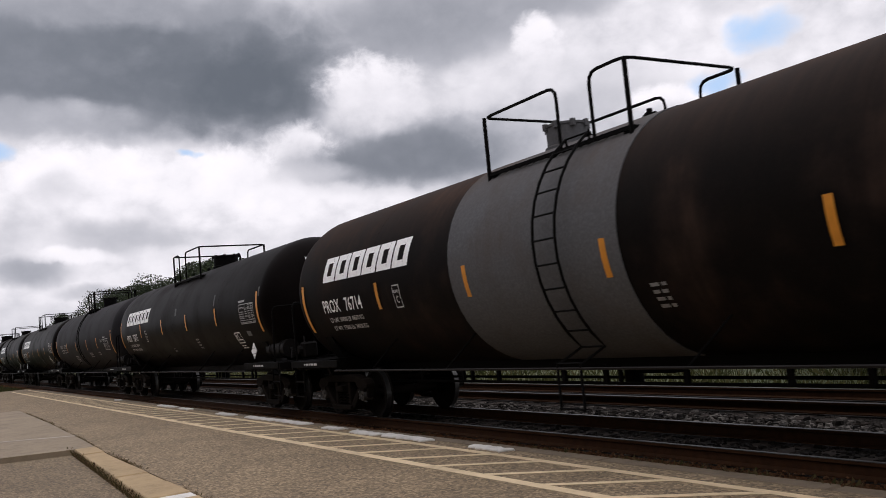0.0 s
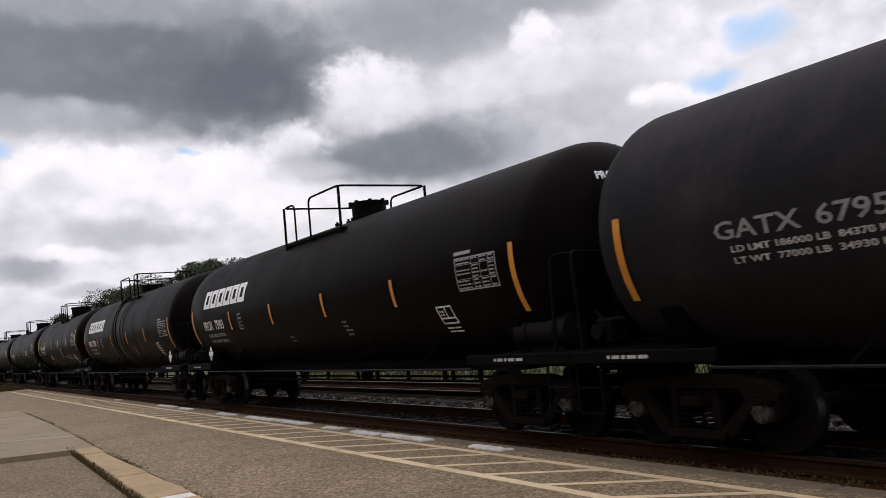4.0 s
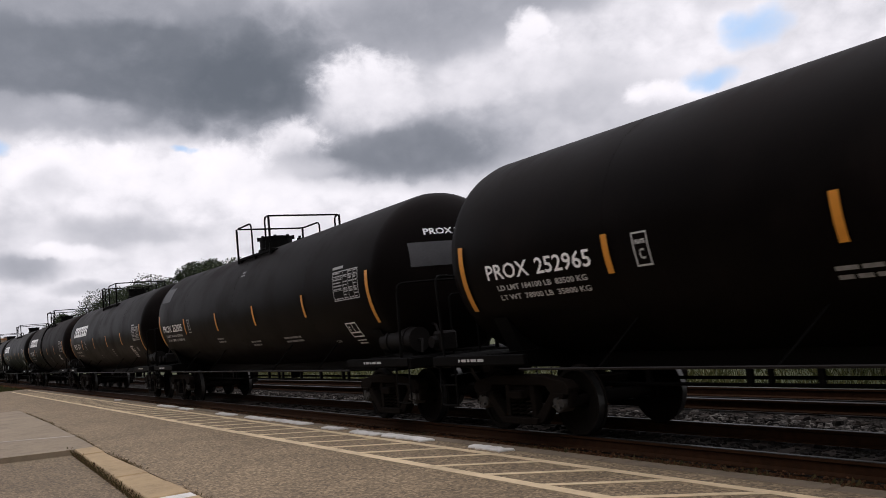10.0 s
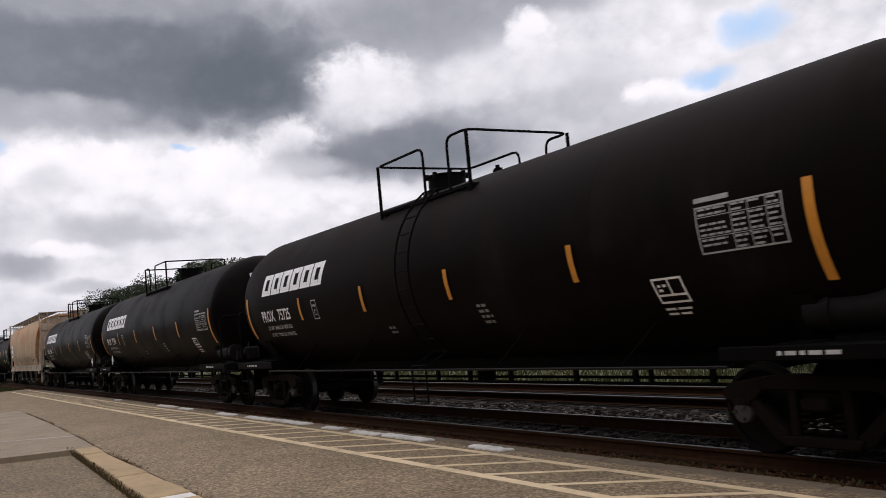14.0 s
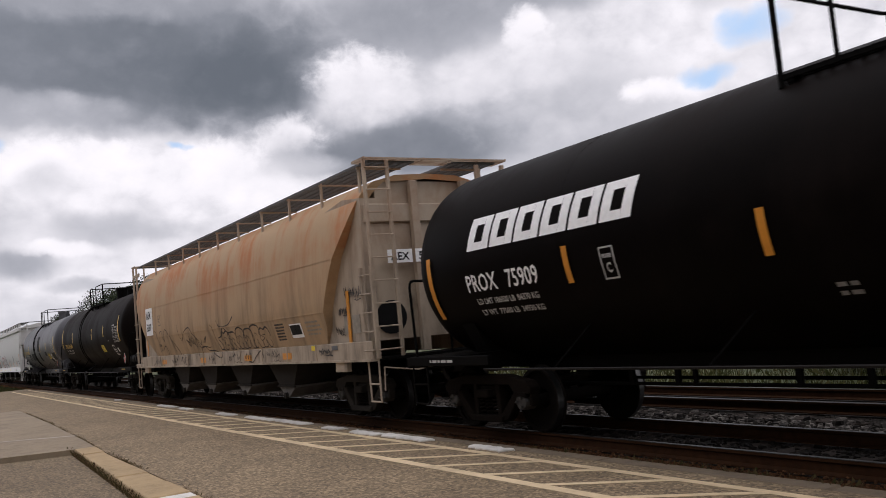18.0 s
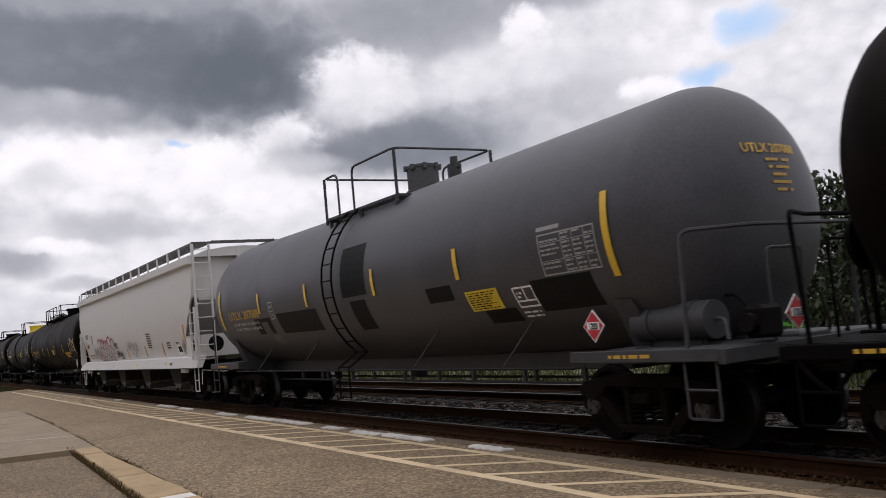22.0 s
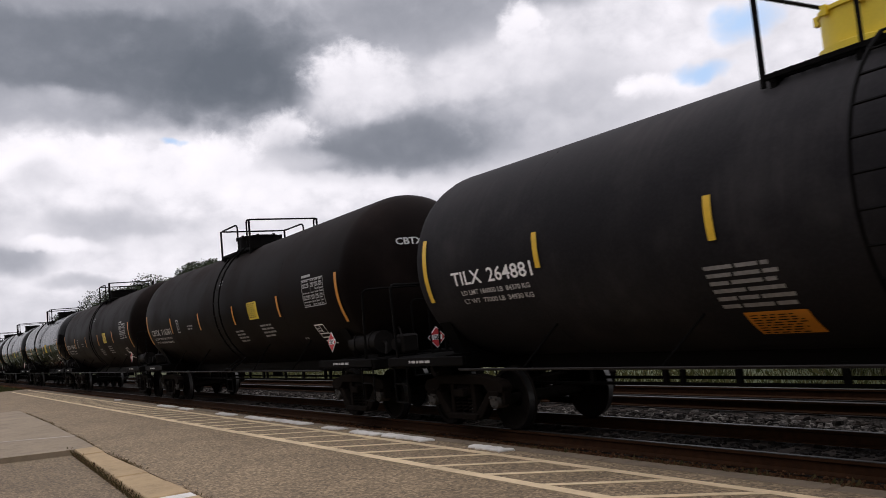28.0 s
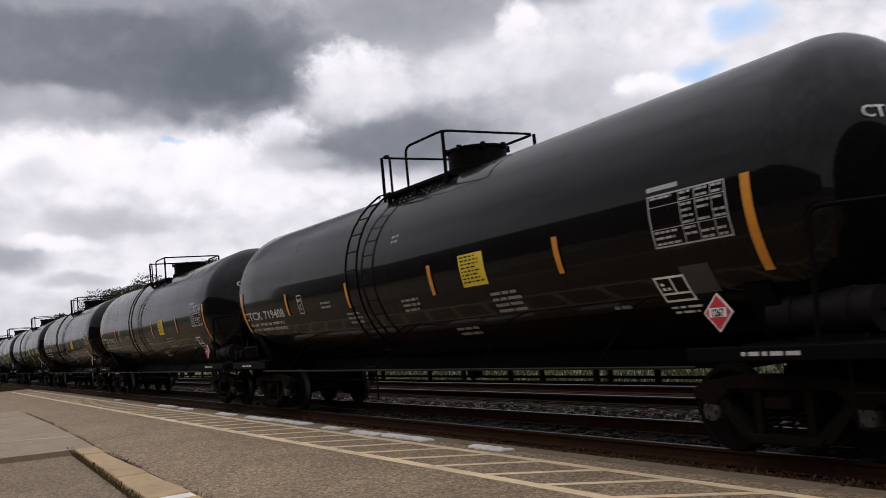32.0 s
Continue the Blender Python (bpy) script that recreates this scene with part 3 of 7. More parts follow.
def placard(car, x, z, y, mat, kind="red"):
    """A diamond placard in its holder."""
    h = 0.20
    bm = bmesh.new()
    d = 0.012
    for k, m in ((1.0, 0), (0.90, 1)):
        t = d if m == 0 else d + 0.004
        a = [bm.verts.new((x + dx * h * k * 0.95, y - t, z + dz * h * k)) for dx, dz in ((0, -1), (1, 0), (0, 1), (-1, 0))]
        b = [bm.verts.new((v.co.x, y, v.co.z)) for v in a]
        f = bm.faces.new(a)
        f.material_index = m
        if m == 0:
            for i in range(4):
                bm.faces.new((a[i], b[i], b[(i + 1) % 4], a[(i + 1) % 4]))
    yy = y - d - 0.007
    if kind != "white":
        f = bm.faces.new([bm.verts.new((x + p, yy, z + q)) for p, q in ((-0.11, -0.045), (0.11, -0.045), (0.11, 0.05), (-0.11, 0.05))])
        f.material_index = 2
    else:
        for z0, z1 in ((0.062, 0.075), (-0.075, -0.062)):
            f = bm.faces.new([bm.verts.new((x + p, yy, z + q)) for p, q in ((-0.14, z0), (0.14, z0), (0.14, z1), (-0.14, z1))])
            f.material_index = 3
    p = part("placard", bm, [M["white"], mat, M["white"], M["ink"]], car, "white diamond placard" if kind in ("white", "1005") else "red diamond hazard placard")
    if kind != "white":
        num = lettering(kind if kind != "red" else "1267", 0.075, 0.8, 0.004)
        w = max(v.co.x for v in num.verts)
        for v in num.verts:
            v.co = Vector((x - w / 2 + v.co.x, yy - 0.004, z - 0.035 + v.co.y))
        part("placard_number", num, M["ink"], p)
    return p


# ---- tank car ----
def tank_shell(R, zc, Lt, droop, paint, head=0.52, seg=64):
    key = ("shell", R, zc, Lt, droop, paint, head)
    if key not in SHARED:
        bm = bmesh.new()
        st = [(-Lt - R * head * math.sin(t), R * math.cos(t)) for t in (math.pi / 2 * k / 9 for k in range(9, 0, -1))]
        st[0] = (st[0][0], 0.02)
        xs = st + [(x, R) for x in np.linspace(-Lt, Lt, 15)] + [(-x, r) for x, r in reversed(st)]
        rings = []
        for x, r in xs:
            dz = droop * (min(abs(x), Lt) / 7.5 - 0.5)
            rings.append([bm.verts.new((x, r * math.cos(a), zc + dz + r * math.sin(a))) for a in (2 * math.pi * i / seg for i in range(seg))])
        for a, b in zip(rings, rings[1:]):
            bridge(bm, a, b)
        bm.faces.new(rings[0])
        bm.faces.new(list(reversed(rings[-1])))
        fix(bm)
        me = to_mesh("tank", bm, M[paint])
        me.shade_smooth()
        SHARED[key] = me
    return SHARED[key]


def band(w, x0, x1, parent, mat, name="band", off=0.012, label="", a0=-math.pi, a1=math.pi, seg=56):
    """A ring of plate round the tank."""
    bm = bmesh.new()
    rows = []
    for i in range(seg + 1):
        a = a0 + (a1 - a0) * i / seg
        rows.append([bm.verts.new(w.at(x, a, o)) for x, o in ((x0, -0.01), (x0, off), (x1, off), (x1, -0.01))])
    for r, q in zip(rows, rows[1:]):
        for k in range(3):
            bm.faces.new((r[k], q[k], q[k + 1], r[k + 1]))
    fix(bm)
    return part(name, bm, mat, parent, label, True)


def end_gear(car, sgn, Lend, w, tone):
    """Deck, sill, handrails, coupler and ladder steps of one car end."""
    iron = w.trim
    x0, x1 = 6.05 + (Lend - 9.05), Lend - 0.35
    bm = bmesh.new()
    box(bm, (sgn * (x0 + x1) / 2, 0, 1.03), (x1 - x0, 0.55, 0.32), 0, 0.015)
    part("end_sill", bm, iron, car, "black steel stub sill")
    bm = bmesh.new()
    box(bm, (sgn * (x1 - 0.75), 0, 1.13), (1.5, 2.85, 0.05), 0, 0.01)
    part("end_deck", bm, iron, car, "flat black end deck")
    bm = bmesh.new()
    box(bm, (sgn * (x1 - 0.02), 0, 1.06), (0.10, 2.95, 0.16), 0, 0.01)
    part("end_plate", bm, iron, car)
    for s in (-1, 1):
        bm = bmesh.new()
        box(bm, (sgn * (x1 - 1.2), s * 1.46, 1.08), (2.3, 0.07, 0.14), 0, 0.01)
        part("side_sill", bm, iron, car)
        bm = bmesh.new()
        # bolster arm down to the truck
        wedge(bm, [(sgn * (x0 + 0.9), s * 0.2, 0.86), (sgn * (x0 + 1.3), s * 0.2, 0.86), (sgn * (x0 + 1.3), s * 1.4, 1.0), (sgn * (x0 + 0.9), s * 1.4, 1.0),
                   (sgn * (x0 + 0.9), s * 0.2, 1.18), (sgn * (x0 + 1.3), s * 0.2, 1.18), (sgn * (x0 + 1.3), s * 1.4, 1.16), (sgn * (x0 + 0.9), s * 1.4, 1.16)])
        fix(bm)
        part("bolster_arm", bm, iron, car)
    # saddle carrying the tank
    bm = bmesh.new()
    n = 10
    for s in (x0 + 1.1,):
        lo, hi = [], []
        for i in range(n + 1):
            a = radians(-145 + 110 * i / n)
            lo.append(((w.R + 0.02) * math.cos(a), w.zc + w.lift(s) + (w.R + 0.02) * math.sin(a)))
        outline = lo + [(1.0, 1.12), (-1.0, 1.12)]
        prism(bm, outline, sgn * s - 0.16, sgn * s + 0.16, axis="x")
    fix(bm)
    part("saddle", bm, iron, car, "black steel tank saddle")
    # handrail round the end
    bm = bmesh.new()
    zr, hx = 2.37, w.hx
    pipe(bm, [(sgn * (hx - 0.06), -1.46, 1.15), (sgn * hx, -1.46, zr), (sgn * (x1 + 0.02), -0.85, zr), (sgn * (x1 + 0.02), 0.85, zr),
              (sgn * hx, 1.46, zr), (sgn * (hx - 0.06), 1.46, 1.15)], 0.023, 6, 0, 0.12)
    pipe(bm, [(sgn * (x1 - 0.02), -0.62, 1.1), (sgn * (x1 - 0.02), -0.62, zr - 0.25), (sgn * (x1 + 0.02), -0.1, zr - 0.25), (sgn * (x1 - 0.02), -0.1, 1.1)], 0.018, 6, 0, 0.08)
    part("end_handrail", bm, w.trim, car, "pipe handrail round the car end", True)
    for s in (-1, 1):
        bm = bmesh.new()
        pipe(bm, [(sgn * (x1 - 0.55), s * 1.44, 0.72), (sgn * (x1 - 0.12), s * 1.44, 0.72)], 0.016, 5)
        pipe(bm, [(sgn * (x1 - 0.55), s * 1.44, 1.06), (sgn * (x1 - 0.55), s * 1.44, 0.42), (sgn * (x1 - 0.12), s * 1.44, 0.42), (sgn * (x1 - 0.12), s * 1.44, 1.06)], 0.016, 5, 0, 0.04)
        part("step", bm, iron, car, "black sill step", True)
    bm = bmesh.new()
    box(bm, (sgn * (Lend - 0.35), 0, 0.88), (0.75, 0.22, 0.20), 0, 0.02)
    box(bm, (sgn * (Lend - 0.02), 0.06, 0.88), (0.24, 0.20, 0.28), 0, 0.04)
    box(bm, (sgn * (Lend - 0.10), -0.13, 0.88), (0.26, 0.12, 0.26), 0, 0.03)
    pipe(bm, [(sgn * (Lend - 0.4), -0.35, 0.95), (sgn * (Lend - 0.2), -0.36, 0.72), (sgn * (Lend - 0.02), -0.3, 0.55)], 0.03, 6, 0, 0.1)
    part("coupler", bm, M["truck"], car, "grimy steel coupler with air hose")
    bm = bmesh.new()
    pipe(bm, [(sgn * (x1 - 0.1), -1.4, 1.0), (sgn * (x1 - 0.02), -0.8, 0.92), (sgn * (Lend - 0.25), -0.25, 0.98)], 0.014, 5)
    part("uncoupling_lever", bm, M["truck_dust"], car, "thin steel uncoupling rod", True)


def tank_car(spec):
    R, zc, Ls, paint = spec["R"], spec["zc"], spec["Ls"], spec["paint"]
    droop = spec.get("droop", 0.0)
    Lend = spec.get("Lend", 9.05)
    Lt = Ls + 0.14 + spec.get("ext", 0.0)
    seed = spec["seed"]
    w = Wrap(R, zc, droop)
    w.hx = spec.get("hx", 8.45) + Lend - 9.05
    w.trim = M[spec.get("trim", "iron")]
    iron = w.trim
    car = tagged(new("tank_car"), spec["label"], "tank car", "cars of the freight train")
    link("tank", tank_shell(R, zc, Lt, droop, paint), car)
    tone = spec.get("tone", "truck")
    for s in (-1, 1):
        add_truck(car, s * (Lend - 1.94), tone)
        end_gear(car, s, Lend, w, tone)
    # girth seams
    for x in spec.get("seams", (-4.6, -0.1, 4.6)):
        band(w, x - 0.025, x + 0.025, car, M[paint], "weld_seam", 0.0018)
    for x0, x1, m in spec.get("bands", ()):
        band(w, x0, x1, car, M[m], "band", 0.014, "gray painted middle band" if m == "band_gray" else "bare steel strap band")
    # side pipe and braces
    xe = Lend - 2.6
    for s in (-1, 1):
        bm = bmesh.new()
        pipe(bm, [(-xe, s * 1.5, 0.955), (xe, s * 1.5, 0.955)], 0.018, 6)
        part("side_pipe", bm, M["side_pipe"], car, "thin grab pipe along the side", True)
    for x in (-4.9, -2.4, 2.4, 4.9):
        for s in (-1, 1):
            bm = bmesh.new()
            a = radians(-42)
            pipe(bm, [(x, s * 1.5, 0.955), (x + 0.35, s * (w.R - 0.02) * math.cos(a), w.zc + w.lift(x) + (w.R - 0.02) * math.sin(a))], 0.014, 5)
            part("brace", bm, iron, car, smooth=True)
    # bottom outlet, brake gear
    zb = zc - R
    bm = bmesh.new()
    cyl(bm, (0, 0, zb - 0.05 + w.lift(0)), (0, 0, zb + 0.2 + w.lift(0)), 0.32, 16)
    cyl(bm, (0, 0, zb - 0.36), (0, 0, zb + 0.05), 0.13, 12)
    box(bm, (0.5, 0, zb - 0.1), (0.7, 0.24, 0.2), 0, 0.02)
    fix(bm)
    part("bottom_outlet", bm, iron, car, "black bottom outlet valve")
    bm = bmesh.new()
    for s in (-1, 1):
        pipe(bm, [(-xe, s * 0.35, 0.645), (xe, s * 0.35, 0.645)], 0.024, 6)
    rnd = random.Random(seed + 50)
    for k in range(-4, 5):
        hx_ = k * 1.25 + rnd.uniform(-0.3, 0.3)
        box(bm, (hx_, -0.35, 0.76), (0.075, 0.05, 0.26))
        if k % 3 == 0:
            box(bm, (hx_ + 0.28, -0.35, 0.76), (0.055, 0.05, 0.26))
    part("brake_pipe", bm, iron, car, "black brake rods and pipes", True)
    bm = bmesh.new()
    box(bm, (0, 0, 0.965), (2 * xe - 0.5, 0.72, 0.27), 0, 0.015)
    part("center_sill", bm, iron, car, "black center sill under the tank")
    bm = bmesh.new()
    xr = Lend - 1.35
    cyl(bm, (xr - 0.55, -1.0, 1.42), (xr + 0.55, -1.0, 1.42), 0.21, 18)
    cyl(bm, (xr - 0.62, -1.0, 1.42), (xr - 0.55, -1.0, 1.42), 0.12, 12)
    box(bm, (xr, -1.0, 1.2), (0.7, 0.1, 0.2))
    fix(bm)
    for k in (-0.3, 0.3):
        cyl(bm, (xr + k - 0.03, -1.0, 1.42), (xr + k + 0.03, -1.0, 1.42), 0.225, 18)
    pipe(bm, [(xr + 0.5, -1.0, 1.42), (xr + 0.72, -1.05, 1.42), (xr + 0.78, -1.1, 1.2)], 0.025, 6, 0, 0.08)
    fix(bm)
    part("air_reservoir", bm, M["reservoir"] if w.trim == M["iron"] else iron, car, "cylindrical air reservoir with straps", True)
    bm = bmesh.new()
    box(bm, (xr + 0.95, -0.75, 1.36), (0.26, 0.34, 0.34), 0, 0.04)
    cyl(bm, (xr + 0.95, -0.93, 1.36), (xr + 0.95, -1.02, 1.36), 0.10, 12)
    pipe(bm, [(xr + 0.85, -0.8, 1.5), (xr + 0.6, -0.7, 1.66), (xr + 0.2, -0.6, 1.66)], 0.02, 6, 0, 0.1)
    fix(bm)
    part("control_valve", bm, M["reservoir"], car, "grimy brake control valve")
    for k, (zz, yy) in enumerate(((1.62, 0.25), (1.5, 0.55))):
        bm = bmesh.new()
        pipe(bm, [(Lend - 0.42, yy, zz), (Lend - 0.34, yy + 0.02, zz - 0.35), (Lend - 0.40, yy + 0.05, 1.16)], 0.02, 6, 0, 0.1)
        part("brake_chain", bm, M["truck_dust"], car, "hanging chain and rod")
    bm = bmesh.new()
    xb = -(Lend - 0.75)
    cyl(bm, (xb, -0.55, 2.05), (xb - 0.05, -0.55, 2.05), 0.28, 18)
    cyl(bm, (xb, -0.55, 1.2), (xb, -0.55, 2.05), 0.03, 8)
    fix(bm)
    part("hand_brake", bm, iron, car, "black hand brake wheel")
    top_gear(car, w, spec)
    decals(car, w, spec)
    return car


def top_gear(car, w, spec):
    """Walkway, guard rails, manway and fittings on the tank's crown."""
    iron = w.trim
    x0, x1, g0, g1 = spec.get("walk", (-1.50, 1.48, -1.07, 0.05))
    zt = w.zc + w.R + w.lift(0)
    half, drop = spec.get("deck", (0.99, 0.28))
    zf = zt - drop
    lo = w.zc + w.lift(0) + math.sqrt(w.R ** 2 - half ** 2)
    # open grating walkways round the manway
    bm = bmesh.new()
    for s in (-1, 1):
        for k in range(5):
            y = s * (half - 0.09 * k)
            box(bm, ((x0 + x1) / 2, y, zf), (x1 - x0, 0.03, 0.05))
        n = int((x1 - x0) / 0.16)
        for k in range(n + 1):
            box(bm, (x0 + (x1 - x0) * k / n, s * (half - 0.2), zf + 0.004), (0.03, 0.44, 0.045))
    for x in (x0 + 0.1, x1 - 0.1):
        box(bm, (x, 0, zf - 0.03), (0.08, 2 * half, 0.06))
    part("walkway", bm, iron, car, "black steel grating walkway")
    for x in (x0 + 0.1, (x0 + x1) / 2, x1 - 0.1):
        for s in (-1, 1):
            bm = bmesh.new()
            box(bm, (x, s * (half - 0.04), (zf + lo) / 2 - 0.04), (0.07, 0.06, zf - lo + 0.12))
            part("walkway_bracket", bm, iron, car)
    # two rails, each bent round one end
    h = spec.get("rail_h", 0.85)
    zr = zf + h
    for a, b in ((x0, g0), (x1, g1)):
        bm = bmesh.new()
        pipe(bm, [(b, -half, zf), (b, -half, zr), (a, -half, zr), (a, half, zr), (b, half, zr), (b, half, zf)], 0.023, 6, 0, 0.16)
        for s in (-1, 1):
            pipe(bm, [(a, s * half, zf - 0.1), (a, s * half, zr)], 0.03, 6)
        if a == x0:
            for px in spec.get("posts", ()):
                for s in (-1, 1):
                    pipe(bm, [(px, s * half, zf - 0.1), (px, s * half, zr)], 0.026, 6)
        part("guard_rail", bm, iron, car, "black pipe guard rail", True)
    # manway and valves
    dx, dr, dh, dm = spec.get("dome", (0.1, 0.36, 0.34, "iron"))
    bm = bmesh.new()
    seg = 22
    prof = [(dr * 1.12, zt - 0.12), (dr * 1.12, zt + 0.02), (dr, zt + 0.04), (dr, zt + dh * 0.86), (dr * 1.05, zt + dh * 0.88), (dr * 1.05, zt + dh * 0.97), (dr * 0.92, zt + dh), (0.01, zt + dh * 1.03)]
    rings = [[bm.verts.new((dx + r * math.cos(t), r * math.sin(t), z)) for t in (2 * math.pi * i / seg for i in range(seg))] for r, z in prof]
    for a, b in zip(rings, rings[1:]):
        bridge(bm, a, b)
    for k in range(8):
        t = 2 * math.pi * (k + 0.5) / 8
        box(bm, (dx + dr * 1.06 * math.cos(t), dr * 1.06 * math.sin(t), zt + dh * 0.9), (0.06, 0.06, 0.10))
    fix(bm)
    part("manway", bm, M[dm], car, "yellow manway housing" if dm == "yellow_paint" else "round black manway housing", True)
    for k, (vx, vr, vh) in enumerate(spec.get("valves", ((0.75, 0.07, 0.18), (-0.7, 0.05, 0.13), (-0.45, 0.05, 0.16)))):
        bm = bmesh.new()
        cyl(bm, (vx, 0.08 * (-1) ** k, zt - 0.1), (vx, 0.08 * (-1) ** k, zt + vh * 0.7), vr, 10)
        cyl(bm, (vx, 0.08 * (-1) ** k, zt + vh * 0.7), (vx, 0.08 * (-1) ** k, zt + vh), vr * 0.55, 8)
        box(bm, (vx, 0.08 * (-1) ** k, zt + vh * 0.55), (vr * 3.2, 0.04, 0.04))
        fix(bm)
        part("valve", bm, iron, car)
    # side ladder over the skin
    if spec.get("ladder") is not None:
        lx = spec["ladder"]
        bm = bmesh.new()
        top = math.degrees(math.acos(half / (w.R + 0.16)))
        angs = [radians(top - (top + 50) * k / 12) for k in range(13)]
        for x in (lx - 0.22, lx + 0.22):
            pts = [w.at(x, a, 0.16) for a in angs]
            pipe(bm, [(x, -half + 0.02, zf)] + pts + [(x, -1.5, 1.0), (x, -1.5, 0.45)], 0.02, 5)
        steel = iron if spec["paint"] != "gray" else M["iron"]
        ladder = part("ladder", bm, steel, car, "steel ladder over the tank side", True)
        n = 11
        for k in range(n):
            a = radians(top - (top + 50) * k / (n - 1))
            rung(ladder, [w.at(lx - 0.22, a, 0.16), w.at(lx + 0.22, a, 0.16)], 0.013, steel)
        for z in (0.47, 0.75, 1.02):
            rung(ladder, [(lx - 0.22, -1.5, z), (lx + 0.22, -1.5, z)], 0.015, steel)


def decals(car, w, spec):
    R, Ls = w.R, spec["Ls"]
    tint = M[spec.get("strip", "orange")]
    ink = M[spec.get("ink", "white")]
    tone_ = {"orange": "orange", "yellow": "yellow"}.get(spec.get("strip", "orange"), "faded pale")
    zs = spec.get("zs", 2.2)
    seed = spec["seed"]
    for x in (-Ls, Ls):
        bm = bmesh.new()
        w.quad(bm, x - 0.055, x + 0.055, zs - 0.5, zs + spec.get("big", 0.42), 0, 8, off=0.018)
        part("reflective_strip", bm, tint, car, "tall %s reflective strip" % tone_)
    for x in spec.get("strips", (-4.45, -1.55, 1.35, 4.25)):
        bm = bmesh.new()
        w.quad(bm, x - 0.05, x + 0.05, zs - 0.22, zs + 0.23, 0, 4, off=0.018)
        part("reflective_strip", bm, tint, car, "short %s reflective strip" % tone_)
    if spec.get("logo"):
        brand_blocks(w, *spec["logo"], car)
    if spec.get("mark"):
        body, x, z, h, wd = spec["mark"]
        word_on_tank(w, body, x, z, h, wd, ink, car, "white car lettering" if ink in (M["white"], M["stencil"]) else "gold car lettering")
        for k, line in enumerate(spec.get("load", ("LD LMT 186000 LB  84370 KG", "LT WT  77000 LB  34930 KG"))):
            bm = lettering(line, h * 0.36, 1.0, 0.002)
            xm = max(v.co.x for v in bm.verts)
            aa = w.angle(z - h * (0.75 + 0.62 * k))
            for v in bm.verts:
                v.co = w.at(x + wd * (0.08 + 0.85 * v.co.x / xm), aa + v.co.y / w.R)
            stuff(part("load_stencil", bm, M["stencil"], car, "small white weight stencils"))
        head_marks(car, w, spec, body, ink)
    if spec.get("table"):
        table_on_tank(w, *spec["table"], M["table"], car, seed)
    if spec.get("box"):
        x, z = spec["box"]
        frame_mark(w, x - 0.22, x + 0.22, z - 0.13, z + 0.15, M["white"], car, seed)
    if spec.get("sym"):
        x, z = spec["sym"]
        bm = bmesh.new()
        for q in ((-0.12, 0.12, 0.17, 0.19), (-0.12, 0.12, -0.19, -0.17)):
            w.quad(bm, x + q[0], x + q[1], z + q[2], z + q[3], 0, 1)
        for q in (-0.12, 0.10):
            w.quad(bm, x + q, x + q + 0.02, z - 0.17, z + 0.17, 0, 2)
        stuff(part("symbol_box", bm, M["stencil"], car, "small outlined symbol"))
        word_on_tank(w, "C", x - 0.045, z - 0.11, 0.12, 0.085, M["stencil"], car, "white letter in an outlined box")
        word_on_tank(w, "PLATE", x - 0.075, z + 0.06, 0.045, 0.15, M["stencil"], car, "small white word in an outlined box")
    if spec.get("word"):
        body, x, z, h, wd = spec["word"]
        word_on_tank(w, body, x, z, h, wd, M["faded"], car, "pale stencilled words")
    if spec.get("goldtext"):
        x, z = spec["goldtext"]
        bm = bmesh.new()
        for i, (dx, zz, hh) in enumerate(((0.0, z + 0.05, 0.13), (0.12, z - 0.1, 0.12))):
            cx = x + dx
            while cx < x + (1.75 if i == 0 else 1.2):
                w.quad(bm, cx, cx + 0.07, zz - hh / 2, zz + hh / 2, 0, 1)
                cx += 0.10
        stuff(part("warning_lettering", bm, M["gold"], car, "two lines of gold lettering"))
    for k, (x, z, wd, rows) in enumerate(spec.get("notes", ())):
        bm = bmesh.new()
        bars(bm, w, x - wd / 2, z + rows * 0.04, wd, rows, 0.04, 0.04, seed=seed + 7 * k)
        stuff(part("small_lettering", bm, M["faded"] if spec.get("ink", "white") == "white" else M["faded"], car, "small illegible stencils"))
    for x0, x1, z0, z1, m in spec.get("patches", ()):
        bm = bmesh.new()
        w.quad(bm, x0, x1, z0, z1, 0, 6, off=0.004)
        part("paint_patch", bm, M[m], car, {"patch": "gray primer patch", "patch_dark": "dark gray patch", "ink": "black paint-over patch", "band_black": "scuffed dark patch"}.get(m, "paint patch"))
    for x0, x1, z0, z1, m in spec.get("signs", ()):
        bm = bmesh.new()
        w.quad(bm, x0, x1, z0, z1, 0, 4, off=0.010)
        s = part("sign", bm, M[m], car, {"yellow_paint": "yellow sign with small dark writing", "orange": "orange warning label"}.get(m, "label"))
        bm = bmesh.new()
        w2 = Wrap(w.R, w.zc, w.droop, 0.015)
        bars(bm, w2, x0 + 0.05, z1 - 0.03, x1 - x0 - 0.1, 8, (z1 - z0) * 0.045, (z1 - z0) * 0.065, words=7, seed=seed)
        stuff(part("sign_writing", bm, M["ink"], s))
    for x, z, kind in spec.get("diamonds", ()):
        y = -w.R * math.cos(w.angle(z + 0.2)) - 0.03
        placard(car, x, z, y, M["white"] if kind in ("white", "1005") else M["red"], kind)
    if any(d[2].isdigit() or d[0] > 0 for d in spec.get("diamonds", ())):
        # the same placard in a holder at the leading end
        p = placard(car, 0, 0, 0, M["white"] if spec["diamonds"][0][2] in ("1005", "white") else M["red"], spec["diamonds"][0][2])
        p.matrix_basis = pose(spec.get("Lend", 9.05) - 0.5, -0.08, 1.41, rz=90)
    # bar writing on the end sill
    flat = bmesh.new()
